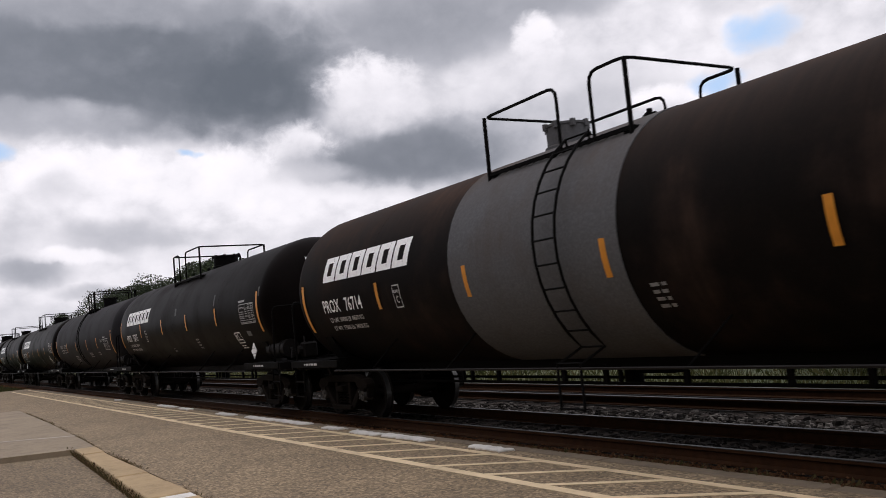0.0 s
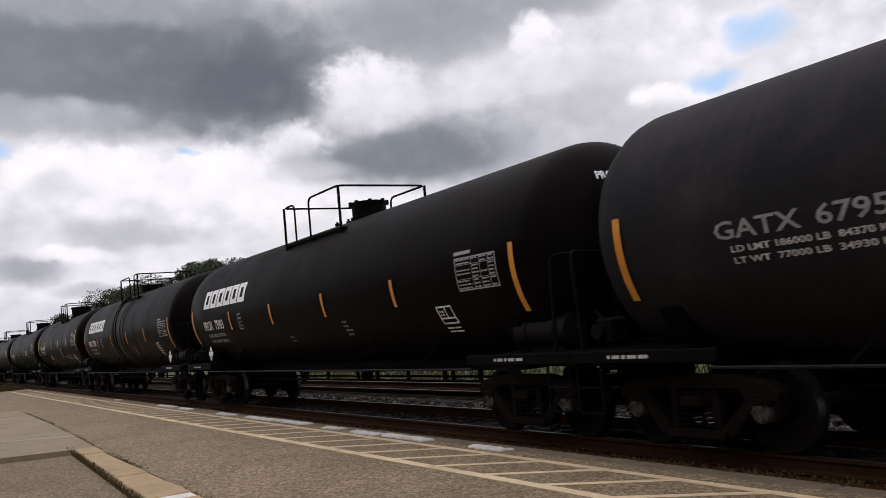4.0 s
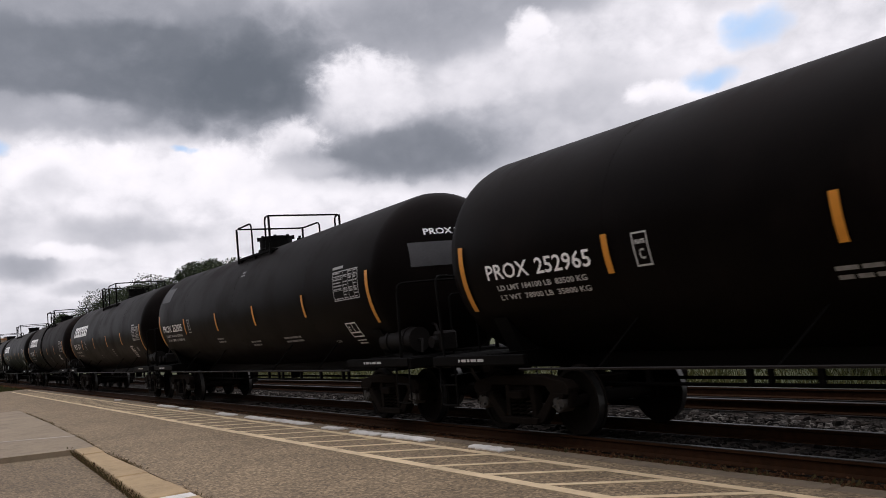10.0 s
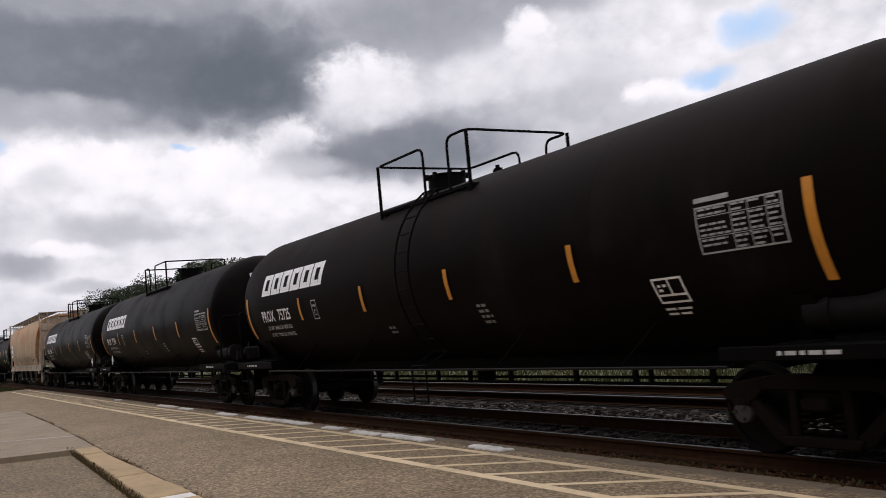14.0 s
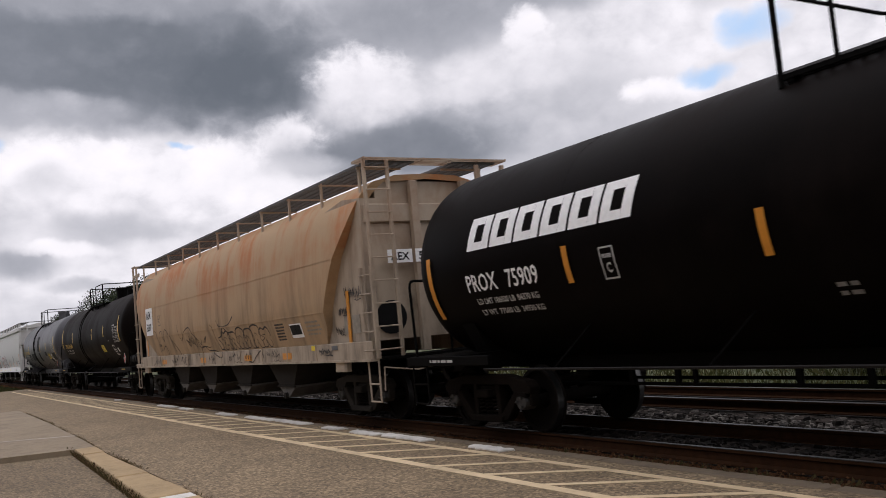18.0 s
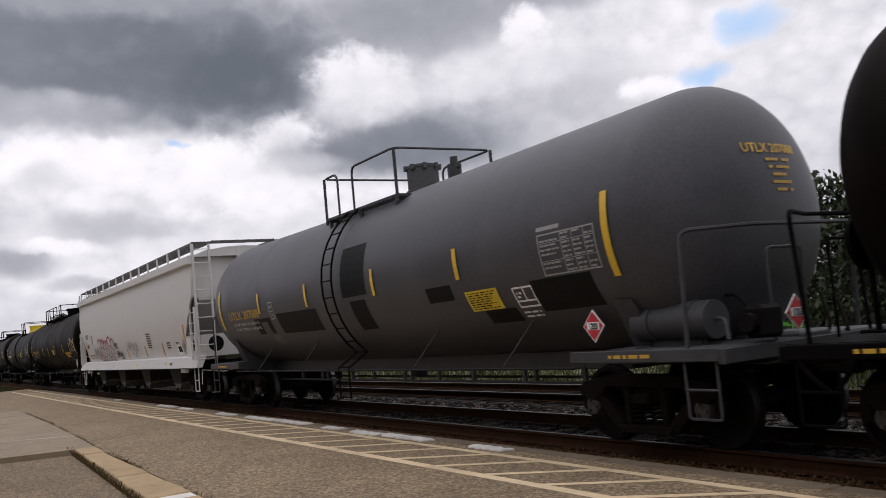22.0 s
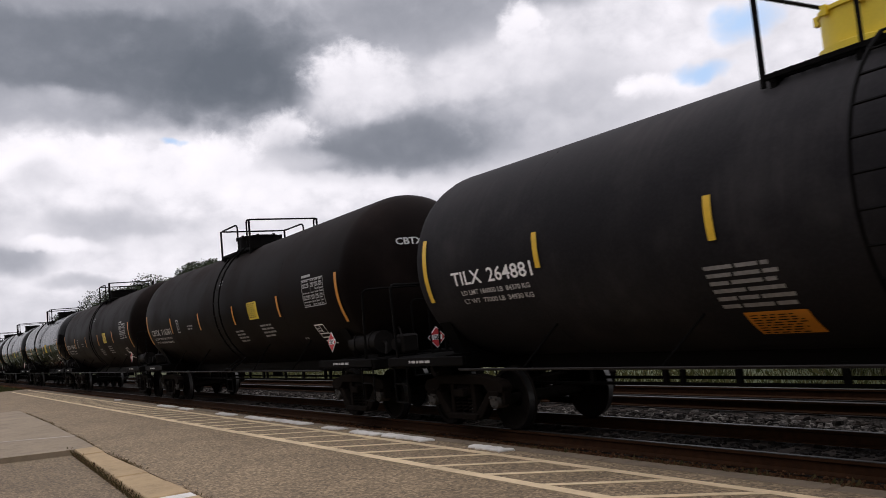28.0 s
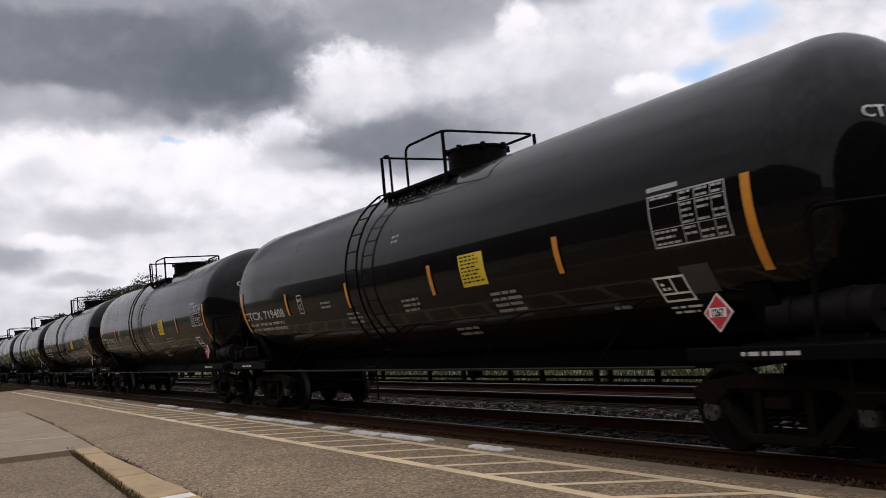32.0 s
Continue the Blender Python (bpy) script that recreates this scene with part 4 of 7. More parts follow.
    rnd = random.Random(seed)
    for sgn in (-1, 1):
        x = sgn * (spec.get("Lend", 9.05) - 1.55) - 0.45
        for k in range(5):
            ww = (0.05, 0.12, 0.06, 0.14, 0.15)[k]
            f = flat.faces.new([flat.verts.new((x + p, -1.4995, 1.08 + q)) for p, q in ((0, -0.02), (ww, -0.02), (ww, 0.02), (0, 0.02))])
            x += ww + 0.035
    stuff(part("sill_lettering", flat, M["gold"] if spec.get("ink") == "gold" else M["stencil"], car, "small lettering on the end sill"))


def head_marks(car, w, spec, body, ink):
    """The number again, high on the leading head."""
    Lt = spec["Ls"] + 0.14 + spec.get("ext", 0.0)
    bm = lettering(" ".join(body.split()), 0.2, 1.0, 0.006)
    x1 = max(v.co.x for v in bm.verts)
    for k in range(1, 24):
        bmesh.ops.bisect_plane(bm, geom=list(bm.verts) + list(bm.edges) + list(bm.faces), plane_co=(x1 * k / 24, 0, 0), plane_no=(1, 0, 0))

    def on_head(y, dz, off=0.012):
        z = dz
        r2 = min((y * y + z * z) / (w.R * w.R), 0.99)
        return Vector((Lt + w.R * 0.52 * math.sqrt(1 - r2) + off, y, w.zc + w.lift(7.5) + z))

    yc, dz, hh, wd = spec.get("head", (-0.15, 0.87, 0.11, 0.75))
    for v in bm.verts:
        v.co = on_head(yc - wd / 2 + v.co.x * wd / x1, dz + v.co.y * hh / 0.2)
    if spec.get("head_patch"):
        hp = bmesh.new()
        grid = [[hp.verts.new(on_head(-1.0 + 2.2 * i / 16, 0.12 + 0.42 * j / 4, 0.005)) for i in range(17)] for j in range(5)]
        for a, b in zip(grid, grid[1:]):
            for i in range(16):
                hp.faces.new((a[i], a[i + 1], b[i + 1], b[i]))
        part("paint_patch", hp, M["patch_dark"], car, "gray primer patch on the head", True)
    part("head_lettering", bm, ink, car, "car lettering on the tank head")
    bm = bmesh.new()
    rnd = random.Random(spec["seed"])
    for r in range(spec.get("head_rows", 2)):
        wd = rnd.uniform(0.25, 0.45)
        n = 6
        for k in range(n):
            if rnd.random() < 0.9:
                y0, y1 = yc + 0.08 - wd / 2 + wd * k / n, yc + 0.08 - wd / 2 + wd * (k + 0.86) / n
                z = dz - 0.07 - 0.088 * r
                bm.faces.new([bm.verts.new(on_head(y, zz)) for y, zz in ((y0, z - 0.034), (y1, z - 0.034), (y1, z), (y0, z))])
    stuff(part("head_small_lettering", bm, M["gold"] if ink == M["gold"] else M["faded"], car, "small stencils on the tank head"))


# ---- covered hoppers ----
def hopper_paint(name, color, rust, rusty, dirt, streak_scale=1.0):
    g = Graph(name)
    co = g.coords()
    sep = g.node("ShaderNodeSeparateXYZ")
    g.put(sep.inputs[0], co)
    runs = g.noise(g.mapped(co, (0.9, 0.4, 0.20)), 2.0 * streak_scale, 7, 0.64, 0.4)
    cloud = g.noise(g.mapped(co, (0.5, 1, 0.8)), 0.8, 5, 0.6)
    grain = g.noise(co, 30, 3)
    high = g.step(sep.outputs[2], 1.9, 3.9)
    a = g.math("MULTIPLY", g.step(g.math("ADD", runs, g.math("MULTIPLY", g.math("SUBTRACT", cloud, 0.5), 0.8)), 0.38, 0.72),
               g.math("MULTIPLY", high, rusty), clamp=True)
    col = g.mix(a, g.mix(grain, scaled(color, 0.92), scaled(color, 1.06)), rust)
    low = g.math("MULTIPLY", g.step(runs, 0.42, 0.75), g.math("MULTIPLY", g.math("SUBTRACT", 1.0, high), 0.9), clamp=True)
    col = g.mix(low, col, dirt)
    return g.shade(col, 0.62, 0, g.bump(g.math("ADD", g.math("MULTIPLY", cloud, 0.6), g.math("MULTIPLY", grain, 0.03)), 0.2, 0.03), spec=0.3)


# tan's low dirt is grime plus painted shade of the inward-leaning lower side
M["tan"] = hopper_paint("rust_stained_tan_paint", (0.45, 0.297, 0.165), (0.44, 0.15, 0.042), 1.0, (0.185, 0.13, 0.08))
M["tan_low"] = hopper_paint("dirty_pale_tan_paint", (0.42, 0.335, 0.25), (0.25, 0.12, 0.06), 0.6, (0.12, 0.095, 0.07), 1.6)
M["light"] = hopper_paint("light_gray_hopper_paint", (0.61, 0.595, 0.57), (0.60, 0.57, 0.53), 0.25, (0.58, 0.55, 0.52))
M["patch_tan"] = plain("grayish_tan_patch", (0.27, 0.235, 0.19), 0.7, 0, 0.35, 9)
M["dark_panel"] = plain("dark_gray_panel", (0.045, 0.043, 0.041), 0.7, 0, 0.4, 2)
M["bay"] = plain("dirty_hopper_bay", (0.026, 0.022, 0.019), 0.85, 0, 0.4, 3, spec=0.15)
M["gate"] = plain("worn_gate_paint", (0.11, 0.10, 0.09), 0.8, 0, 0.5, 5)
M["spray_dark"] = plain("black_spray_paint", (0.035, 0.03, 0.028), 0.6, 0, 0.3)
M["spray_red"] = plain("red_spray_paint", (0.33, 0.045, 0.055), 0.6, 0, 0.2)
M["spray_gray"] = plain("gray_spray_paint", (0.31, 0.295, 0.285), 0.6, 0, 0.2)
M["spray_maroon"] = plain("maroon_spray_paint", (0.13, 0.04, 0.042), 0.6, 0, 0.25)
M["spray_umber"] = plain("umber_spray_paint", (0.05, 0.038, 0.028), 0.7, 0, 0.3)
M["grate"] = plain("galvanized_grating", (0.10, 0.098, 0.095), 0.6, 0.3, 0.3)


def grating(bm, x0, x1, y0, y1, z, step=0.11):
    n = int((x1 - x0) / step)
    for k in range(n + 1):
        x = x0 + (x1 - x0) * k / n
        box(bm, (x, (y0 + y1) / 2, z), (0.022, y1 - y0, 0.03))
    for k in range(6):
        box(bm, ((x0 + x1) / 2, y0 + (y1 - y0) * k / 5, z + 0.003), (x1 - x0, 0.018, 0.045))


def piecewise(z, pts):
    """The value at z along a line of (z, value) corners."""
    for (a, va), (b, vb) in zip(pts, pts[1:]):
        if z <= b:
            return va + (vb - va) * max(0.0, (z - a)) / (b - a)
    return pts[-1][1]


def lay(bm, side, flat, cuts):
    """Move flat decals, built against the upright plane y = -flat, onto a bent car side of half width side(z)."""
    for z in cuts:
        bmesh.ops.bisect_plane(bm, geom=list(bm.verts) + list(bm.edges) + list(bm.faces), plane_co=(0, 0, z), plane_no=(0, 0, 1))
    for v in bm.verts:
        v.co.y += flat - side(v.co.z)
    return bm


def light_side(z):
    """Half width of the light hopper's curved side."""
    return piecewise(z, ((1.38, 1.355), (1.55, 1.40), (1.75, 1.452), (2.0, 1.508), (2.4, 1.562), (2.9, 1.585), (3.4, 1.575), (3.7, 1.555), (3.95, 1.53)))


LIGHT_CUTS = (1.45, 1.55, 1.65, 1.75, 1.88, 2.0, 2.2, 2.4)


def tan_side(z):
    """Half width of the tan hopper's side, with the upright sill below."""
    if z < 1.462:
        return 1.552
    return piecewise(z, ((1.462, 1.43), (2.075, 1.60), (2.55, 1.612), (3.03, 1.60), (3.4, 1.565), (3.75, 1.47)))


TAN_CUTS = (1.461, 1.463, 2.075)


def stroke(bm, pts, wdt, mat=0):
    """A flat sprayed line through points on an upright side."""
    row = []
    for i, p in enumerate(pts):
        d = (pts[min(i + 1, len(pts) - 1)] - pts[max(i - 1, 0)])
        nrm = Vector((-d.z, 0, d.x)).normalized() * wdt * (0.75 + 0.5 * math.sin(2.6 * i / len(pts)))
        row.append((bm.verts.new(p + nrm), bm.verts.new(p - nrm)))
    for a, b in zip(row, row[1:]):
        f = bm.faces.new((a[0], a[1], b[1], b[0]))
        f.normal_update()
        if f.normal.y > 0:
            f.normal_flip()
        f.material_index = mat


def curve_through(pts, n=5):
    """A smooth line through a few points."""
    out = []
    for i in range(len(pts) - 1):
        p0, p1, p2, p3 = (Vector(pts[max(0, min(len(pts) - 1, i + k))]) for k in (-1, 0, 1, 2))
        for j in range(n):
            t = j / n
            out.append(0.5 * (2 * p1 + (p2 - p0) * t + (2 * p0 - 5 * p1 + 4 * p2 - p3) * t * t + (3 * p1 - p0 - 3 * p2 + p3) * t ** 3))
    out.append(Vector(pts[-1]))
    return out


def scribble(car, x0, x1, z0, z1, y, mat, seed, loops=7, r=0.018, label="sprayed scrawl", side=None, flat=0.0, cuts=()):
    """Quick sprayed pen movements side by side, with a tail."""
    rnd = random.Random(seed)
    bm = bmesh.new()
    wd = (x1 - x0) / loops
    for k in range(loops):
        tall = (z1 - z0) * rnd.uniform(0.6, 1.0)
        zb = z0 + (z1 - z0 - tall) * rnd.uniform(0.2, 0.9)
        skew = rnd.uniform(-0.1, 0.25) * wd
        n = rnd.randint(5, 8)
        up = rnd.random() < 0.5
        pts = []
        for q in range(n):
            v = rnd.uniform(0.55, 1.0) if (q % 2 == 0) == up else rnd.uniform(-0.1, 0.4)
            u = rnd.uniform(0.0, 0.35) + 0.65 * q / (n - 1) + 0.25 * math.sin(2.4 * q + k)
            pts.append((x0 + wd * (k + u) + skew * v, y - 0.0008 * k, zb + tall * v))
        stroke(bm, curve_through(pts), r * rnd.uniform(0.75, 1.2))
    tail = [(x0 + (x1 - x0) * u, y - 0.0008 * loops - 0.0005, z0 + (z1 - z0) * v) for u, v in ((0.55, 0.12), (0.7, 0.02), (0.85, 0.1), (1.02, 0.0), (1.1, 0.05))]
    stroke(bm, curve_through(tail), r * 0.8)
    if side:
        lay(bm, side, flat, cuts)
    stuff(part("graffiti", bm, mat, car, label))


def swoop(car, lines, r, mat, label):
    """Long sprayed sweeps over the tan side, each through a few (x, z) points."""
    for pts in lines:
        bm = bmesh.new()
        stroke(bm, curve_through([(x, -1.607, z) for x, z in pts]), r)
        lay(bm, tan_side, 1.60, TAN_CUTS)
        stuff(part("graffiti", bm, mat, car, label))


def fat_letters(car, x0, x1, z0, z1, y, mats, seed, n, r, label, side=None, flat=0.0, cuts=()):
    """Outlines of fat sprayed shapes, leaning on one another."""
    rnd = random.Random(seed)
    bm = bmesh.new()
    wd = (x1 - x0) / n
    for k in range(n):
        a = x0 + wd * k
        top = z1 - (z1 - z0) * rnd.uniform(0.0, 0.22)
        if k == n - 2:
            top = z1
        lean = rnd.uniform(-0.1, 0.05)
        yy = y - 0.0015 * k
        # a lobed outline whose waist, legs and shoulder differ from one shape to the next
        j = lambda k=0.08: rnd.uniform(-k, k)
        upper = [(-0.14 + j(), 0.62 + j()), (-0.06 + j(), 0.86 + j(0.05)), (0.2 + j(), 0.98), (0.42 + j(), rnd.choice((0.86, 0.97, 1.02)) + j(0.04)), (0.68 + j(), 1.0), (0.95 + j(), 0.88 + j(0.05)), (1.06 + j(), 0.6 + j())]
        lower = [upper[0], (0.22 + j(), 0.50 + j()), (-0.05 + j(), 0.26 + j()), (0.12 + j(), 0.01), (0.40 + j(), 0.06 + j(0.05)), (0.46 + j(), 0.34 + j()), (0.66 + j(), 0.05 + j(0.04)),
                 (0.94 + j(), 0.0), (1.02 + j(), 0.2 + j()), (0.82 + j(), 0.42 + j()), upper[-1]]
        for pts, m in ((upper, 0), (lower, 1)):
            line = [(a + wd * u + lean * v, yy, z0 + (top - z0) * v) for u, v in pts]
            stroke(bm, curve_through(line), r * (1.25 if m == 0 else 0.75), m)
        q = rnd.uniform(0.25, 0.5)
        mid = [(a + wd * (q - 0.1), yy - 0.0004, z0 + (top - z0) * 0.5), (a + wd * q, yy - 0.0004, z0 + (top - z0) * 0.66), (a + wd * (q + 0.22), yy - 0.0004, z0 + (top - z0) * (0.56 + j()))]
        stroke(bm, curve_through(mid), r * 0.6, 1)
    if side:
        lay(bm, side, flat, cuts)
    stuff(part("graffiti", bm, mats, car, label))


def hopper_ladder(car, x, y, z0, z1, dx, dy, mat, n, kick=0.0):
    bm = bmesh.new()
    a, b = Vector((x, y, 0)), Vector((x + dx, y + dy, 0))
    for p in (a, b):
        box(bm, (p.x, p.y, (z0 + z1) / 2), (0.06, 0.06, z1 - z0), 0, 0.008)
    ladder = part("ladder", bm, mat, car, "end ladder with round rungs")
    for k in range(n):
        z = z0 + 0.15 + (z1 - z0 - 0.3) * k / (n - 1)
        o = Vector((0.05 if dx == 0 else 0, -0.05 if dx else 0, 0))
        rung(ladder, [a + Vector((0, 0, z)), a + o + Vector((0, 0, z)), b + o + Vector((0, 0, z)), b + Vector((0, 0, z))], 0.014, mat)


def hopper_under(car, Lend, bays, mat, tone, back=0.0, trucks=None, upright=False):
    for s in (-1, 1):
        o = -back if s < 0 else 0.0
        add_truck(car, trucks[(s + 1) // 2] if trucks else s * (Lend - 1.9), tone)
        bm = bmesh.new()
        box(bm, (o + s * (Lend - 1.4), 0, 0.98), (2.9, 0.5, 0.3), 0, 0.015)
        box(bm, ((trucks[(s + 1) // 2] if trucks else s * (Lend - 1.9)), 0, 1.02), (0.45, 2.7, 0.16), 0, 0.02)
        box(bm, (o + s * (Lend - 0.5), 0, 1.14), (0.9, 2.6, 0.05))
        fix(bm)
        part("center_sill", bm, M["iron"], car, "dark center sill and end platform")
        bm = bmesh.new()
        box(bm, (o + s * (Lend + 0.0), 0, 0.88), (0.75, 0.22, 0.20), 0, 0.02)
        box(bm, (o + s * (Lend + 0.33), 0.06, 0.88), (0.24, 0.20, 0.28), 0, 0.04)
        pipe(bm, [(o + s * Lend, -0.35, 0.95), (o + s * (Lend + 0.2), -0.36, 0.7), (o + s * (Lend + 0.35), -0.3, 0.55)], 0.03, 6, 0, 0.1)
        part("coupler", bm, M["truck"], car, "grimy steel coupler with air hose")
        bm = bmesh.new()
        for x in (-0.2, 0.2):
            pipe(bm, [(o + s * (Lend - 0.3) + x, -1.5, 1.15), (o + s * (Lend - 0.3) + x * 0.9, -1.5, 0.42)], 0.018, 5)
        for z in (0.42, 0.72):
            pipe(bm, [(o + s * (Lend - 0.3) - 0.2, -1.5, z), (o + s * (Lend - 0.3) + 0.2, -1.5, z)], 0.018, 5)
        part("step", bm, mat, car, "sill step", True)
        bm = bmesh.new()
        pipe(bm, [(o + s * (Lend - 0.1), -1.4, 1.0), (o + s * (Lend - 0.02), -0.8, 0.9), (o + s * (Lend + 0.2), -0.25, 0.98)], 0.014, 5)
        pipe(bm, [(o + s * (Lend - 0.1), -1.4, 1.0), (o + s * (Lend - 0.1), -1.42, 0.6)], 0.014, 5)
        part("uncoupling_lever", bm, mat, car, "bent uncoupling rod", True)
        bm = bmesh.new()
        box(bm, (o + s * (Lend - 1.55), -1.50, 1.03), (0.5, 0.1, 0.2), 0, 0.01)
        part("jacking_pad", bm, mat, car, "jacking pad on the side sill")
    for k, x in enumerate(bays):
        bm = bmesh.new()
        lead = 0.60 if upright else 0.85
        wedge(bm, [(x - 1.0, -1.32, 1.14), (x + lead, -1.32, 1.14), (x + lead, 1.32, 1.14), (x - 1.0, 1.32, 1.14),
                   (x - 0.42, -1.28, 0.62), (x + 0.45, -1.28, 0.62), (x + 0.45, 1.28, 0.62), (x - 0.42, 1.28, 0.62)])
        fix(bm)
        b = part("discharge_bay", bm, M["bay"], car, "dirty sloped discharge hopper")
        bm = bmesh.new()
        prism(bm, [(x - 0.46, 0.62), (x + 0.48, 0.62), (x + 0.48, 0.58), (x + 0.07, 0.36), (x - 0.05, 0.36), (x - 0.46, 0.58)], -1.27, 1.27)
        fix(bm)
        gate = part("gate", bm, M["gate"], b, "pale worn discharge gate")
        bm = bmesh.new()
        box(bm, (x, -1.29, 0.60), (1.0, 0.04, 0.035))
        cyl(bm, (x, -1.27, 0.40), (x, -1.34, 0.40), 0.07, 10)
        fix(bm)
        part("gate_latch", bm, M["bay"], b)
    # train line pipe and braces between the bays
    bm = bmesh.new()
    pipe(bm, [(-Lend + 3.0, -0.6, 0.66), (Lend - 3.2, -0.6, 0.66)], 0.028, 6)
    for x in bays:
        pipe(bm, [(x + 1.2, -0.6, 0.66), (x + 1.5, -0.5, 1.12)], 0.03, 5)
    part("brake_pipe", bm, M["iron"], car, "dark brake pipe and braces", True)


def tan_hopper(label):
    car = tagged(new("hopper_car"), label, "hopper car", "cars of the freight train")
    prof = [(1.43, 1.462), (1.515, 1.77), (1.60, 2.075), (1.61, 2.3), (1.612, 2.55), (1.607, 2.8), (1.60, 3.03), (1.565, 3.4), (1.50, 3.70), (1.43, 3.92), (1.33, 4.10), (1.13, 4.29), (0.65, 4.42), (0.0, 4.45)]
    BACK = 1.1  # the rear end stands this much further out

    def reach(z):
        return piecewise(z, ((1.46, 6.5), (1.62, 6.70), (2.07, 6.78), (2.5, 7.02), (3.03, 7.38), (3.53, 7.92), (4.04, 8.28), (4.3, 8.36)))

    def rear(z):
        return piecewise(z, ((1.46, -7.14), (2.08, -8.0), (3.05, -9.08), (3.3, -9.24), (3.56, -9.26), (3.85, -9.16), (4.1, -8.95), (4.3, -8.8)))
    bm = bmesh.new()
    nx = 26
    for s in (-1, 1):
        rows = []
        for y, z in prof:
            e, r = reach(z), rear(z)
            rows.append([bm.verts.new((r + (e - r) * i / nx, s * y, z)) for i in range(nx + 1)])
        for a, b in zip(rows, rows[1:]):
            for i in range(nx):
                bm.faces.new((a[i], a[i + 1], b[i + 1], b[i]))
        for i in (0, nx):
            inner = [bm.verts.new((r[i].co.x, s * max(0, abs(r[i].co.y) - 0.22), r[i].co.z - (0.1 if abs(r[i].co.y) < 1 else 0))) for r in rows]
            for k in range(len(rows) - 1):
                bm.faces.new((rows[k][i], rows[k + 1][i], inner[k + 1], inner[k]))
    bmesh.ops.remove_doubles(bm, verts=bm.verts, dist=0.0005)
    fix(bm)
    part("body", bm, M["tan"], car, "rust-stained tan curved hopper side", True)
    # end bays: sloped sheets inside the curved ends
    for s in (-1, 1):
        bm = bmesh.new()
        o = 0.0 if s > 0 else -0.62
        outline = [(s * 6.2, 1.45), (s * 6.9 + o, 1.45), (s * 8.3 + o, 1.45), (s * 8.32 + o, 4.0), (s * 7.6 + o, 4.08), (s * 6.2, 3.9)]
        prism(bm, outline, -1.40, 1.40)
        prism(bm, [(s * 6.2, 3.95), (s * 8.3 + o, 3.95), (s * 8.3 + o, 4.31), (s * 6.2, 4.31)], -1.07, 1.07)
        fix(bm)
        bay = part("end_sheet", bm, M["tan_low"], car, "flat stained end sheet")
        bm = bmesh.new()
        box(bm, (s * 8.34 + o, 0, 3.72), (0.10, 2.7, 0.34), 0, 0.02)
        for y in (-0.35, 0.75):
            box(bm, (s * 8.42 + o, y, 2.75), (0.12, 0.16, 3.1), 0, 0.01)
        part("end_post", bm, M["tan_low"], car, "vertical end posts")
        # flat black discs on the sheet paint the dark inside of round openings
        for y in (-0.95, 0.45):
            bm = bmesh.new()
            cyl(bm, (s * 8.30 + o, y, 1.85), (s * 8.345 + o, y, 1.85), 0.3, 20)
            fix(bm)
            part("hole_disc", bm, M["ink"], bay, "flat black disc painted in for a round opening")
    # sills
    for s in (-1, 1):
        bm = bmesh.new()
        box(bm, (-0.15, s * 1.52, 1.30), (17.6, 0.06, 0.32), 0, 0.008)
        box(bm, (-0.2, s * 1.46, 1.45), (13.6, 0.14, 0.016))
        box(bm, (-0.5, s * 1.53, 1.13), (18.3, 0.14, 0.04))
        part("side_sill", bm, M["tan_low"], car, "dirty pale side sill")
    for x in np.linspace(-6.2, 6.2, 9):
        bm = bmesh.new()
        for s in (-1, 1):
            box(bm, (float(x), s * 1.555, 1.30), (0.035, 0.03, 0.34))
        part("sill_rib", bm, M["tan_low"], car)
    for x in (-5.85, -1.6, 2.1, 4.63):
        bm = bmesh.new()
        box(bm, (x, -1.556, 1.27), (0.5, 0.006, 0.13))
        part("reflective_strip", bm, M["orange"], car, "orange reflective patch")
    bm = bmesh.new()
    box(bm, (7.55, -1.43, 1.85), (0.11, 0.01, 1.1))
    part("reflective_strip", bm, M["orange"], car, "tall orange reflective strip")
    bm = bmesh.new()
    box(bm, (-8.62, -1.408, 1.72), (0.11, 0.01, 0.98))
    part("reflective_strip", bm, M["orange"], car, "tall orange reflective strip")
    # seams
    for z, y in ((2.075, 1.602), (3.03, 1.601)):
        bm = bmesh.new()
        for s in (-1, 1):
            box(bm, ((reach(z) + rear(z)) / 2, s * y, z), (reach(z) - rear(z) - 0.1, 0.012, 0.022))
        part("weld_seam", bm, M["tan"], car)
    # roof walks
    bm = bmesh.new()
    for s in (-1, 1):
        grating(bm, -9.8, 8.7, s * 0.89 - 0.46, s * 0.89 + 0.46, 4.60)
    part("roof_walk", bm, M["grate"], car, "steel grating roof walk")
    for s in (-1, 1):
        bm = bmesh.new()
        o = 0.0 if s > 0 else -BACK
        grating(bm, s * 8.6 + o - 0.25, s * 8.6 + o + 0.25, -1.5, 1.5, 4.62)
        part("roof_walk", bm, M["tan_low"], car, "cross walk grating")
    for x in np.linspace(-9.0, 8.2, 11):
        bm = bmesh.new()
        for s in (-1, 1):
            box(bm, (float(x), s * 1.30, 4.32), (0.06, 0.04, 0.56))
            box(bm, (float(x), s * 0.89, 4.565), (0.05, 0.9, 0.03))
            part("walk_bracket", bm, M["tan_low"], car)
            bm = bmesh.new()
        bm.free()
    for x in np.linspace(-7.4, 6.6, 6):
        bm = bmesh.new()
        box(bm, (float(x), 0, 4.46), (1.9, 0.62, 0.16), 0, 0.04)
        part("roof_hatch", bm, M["tan_low"], car, "long roof hatch cover")
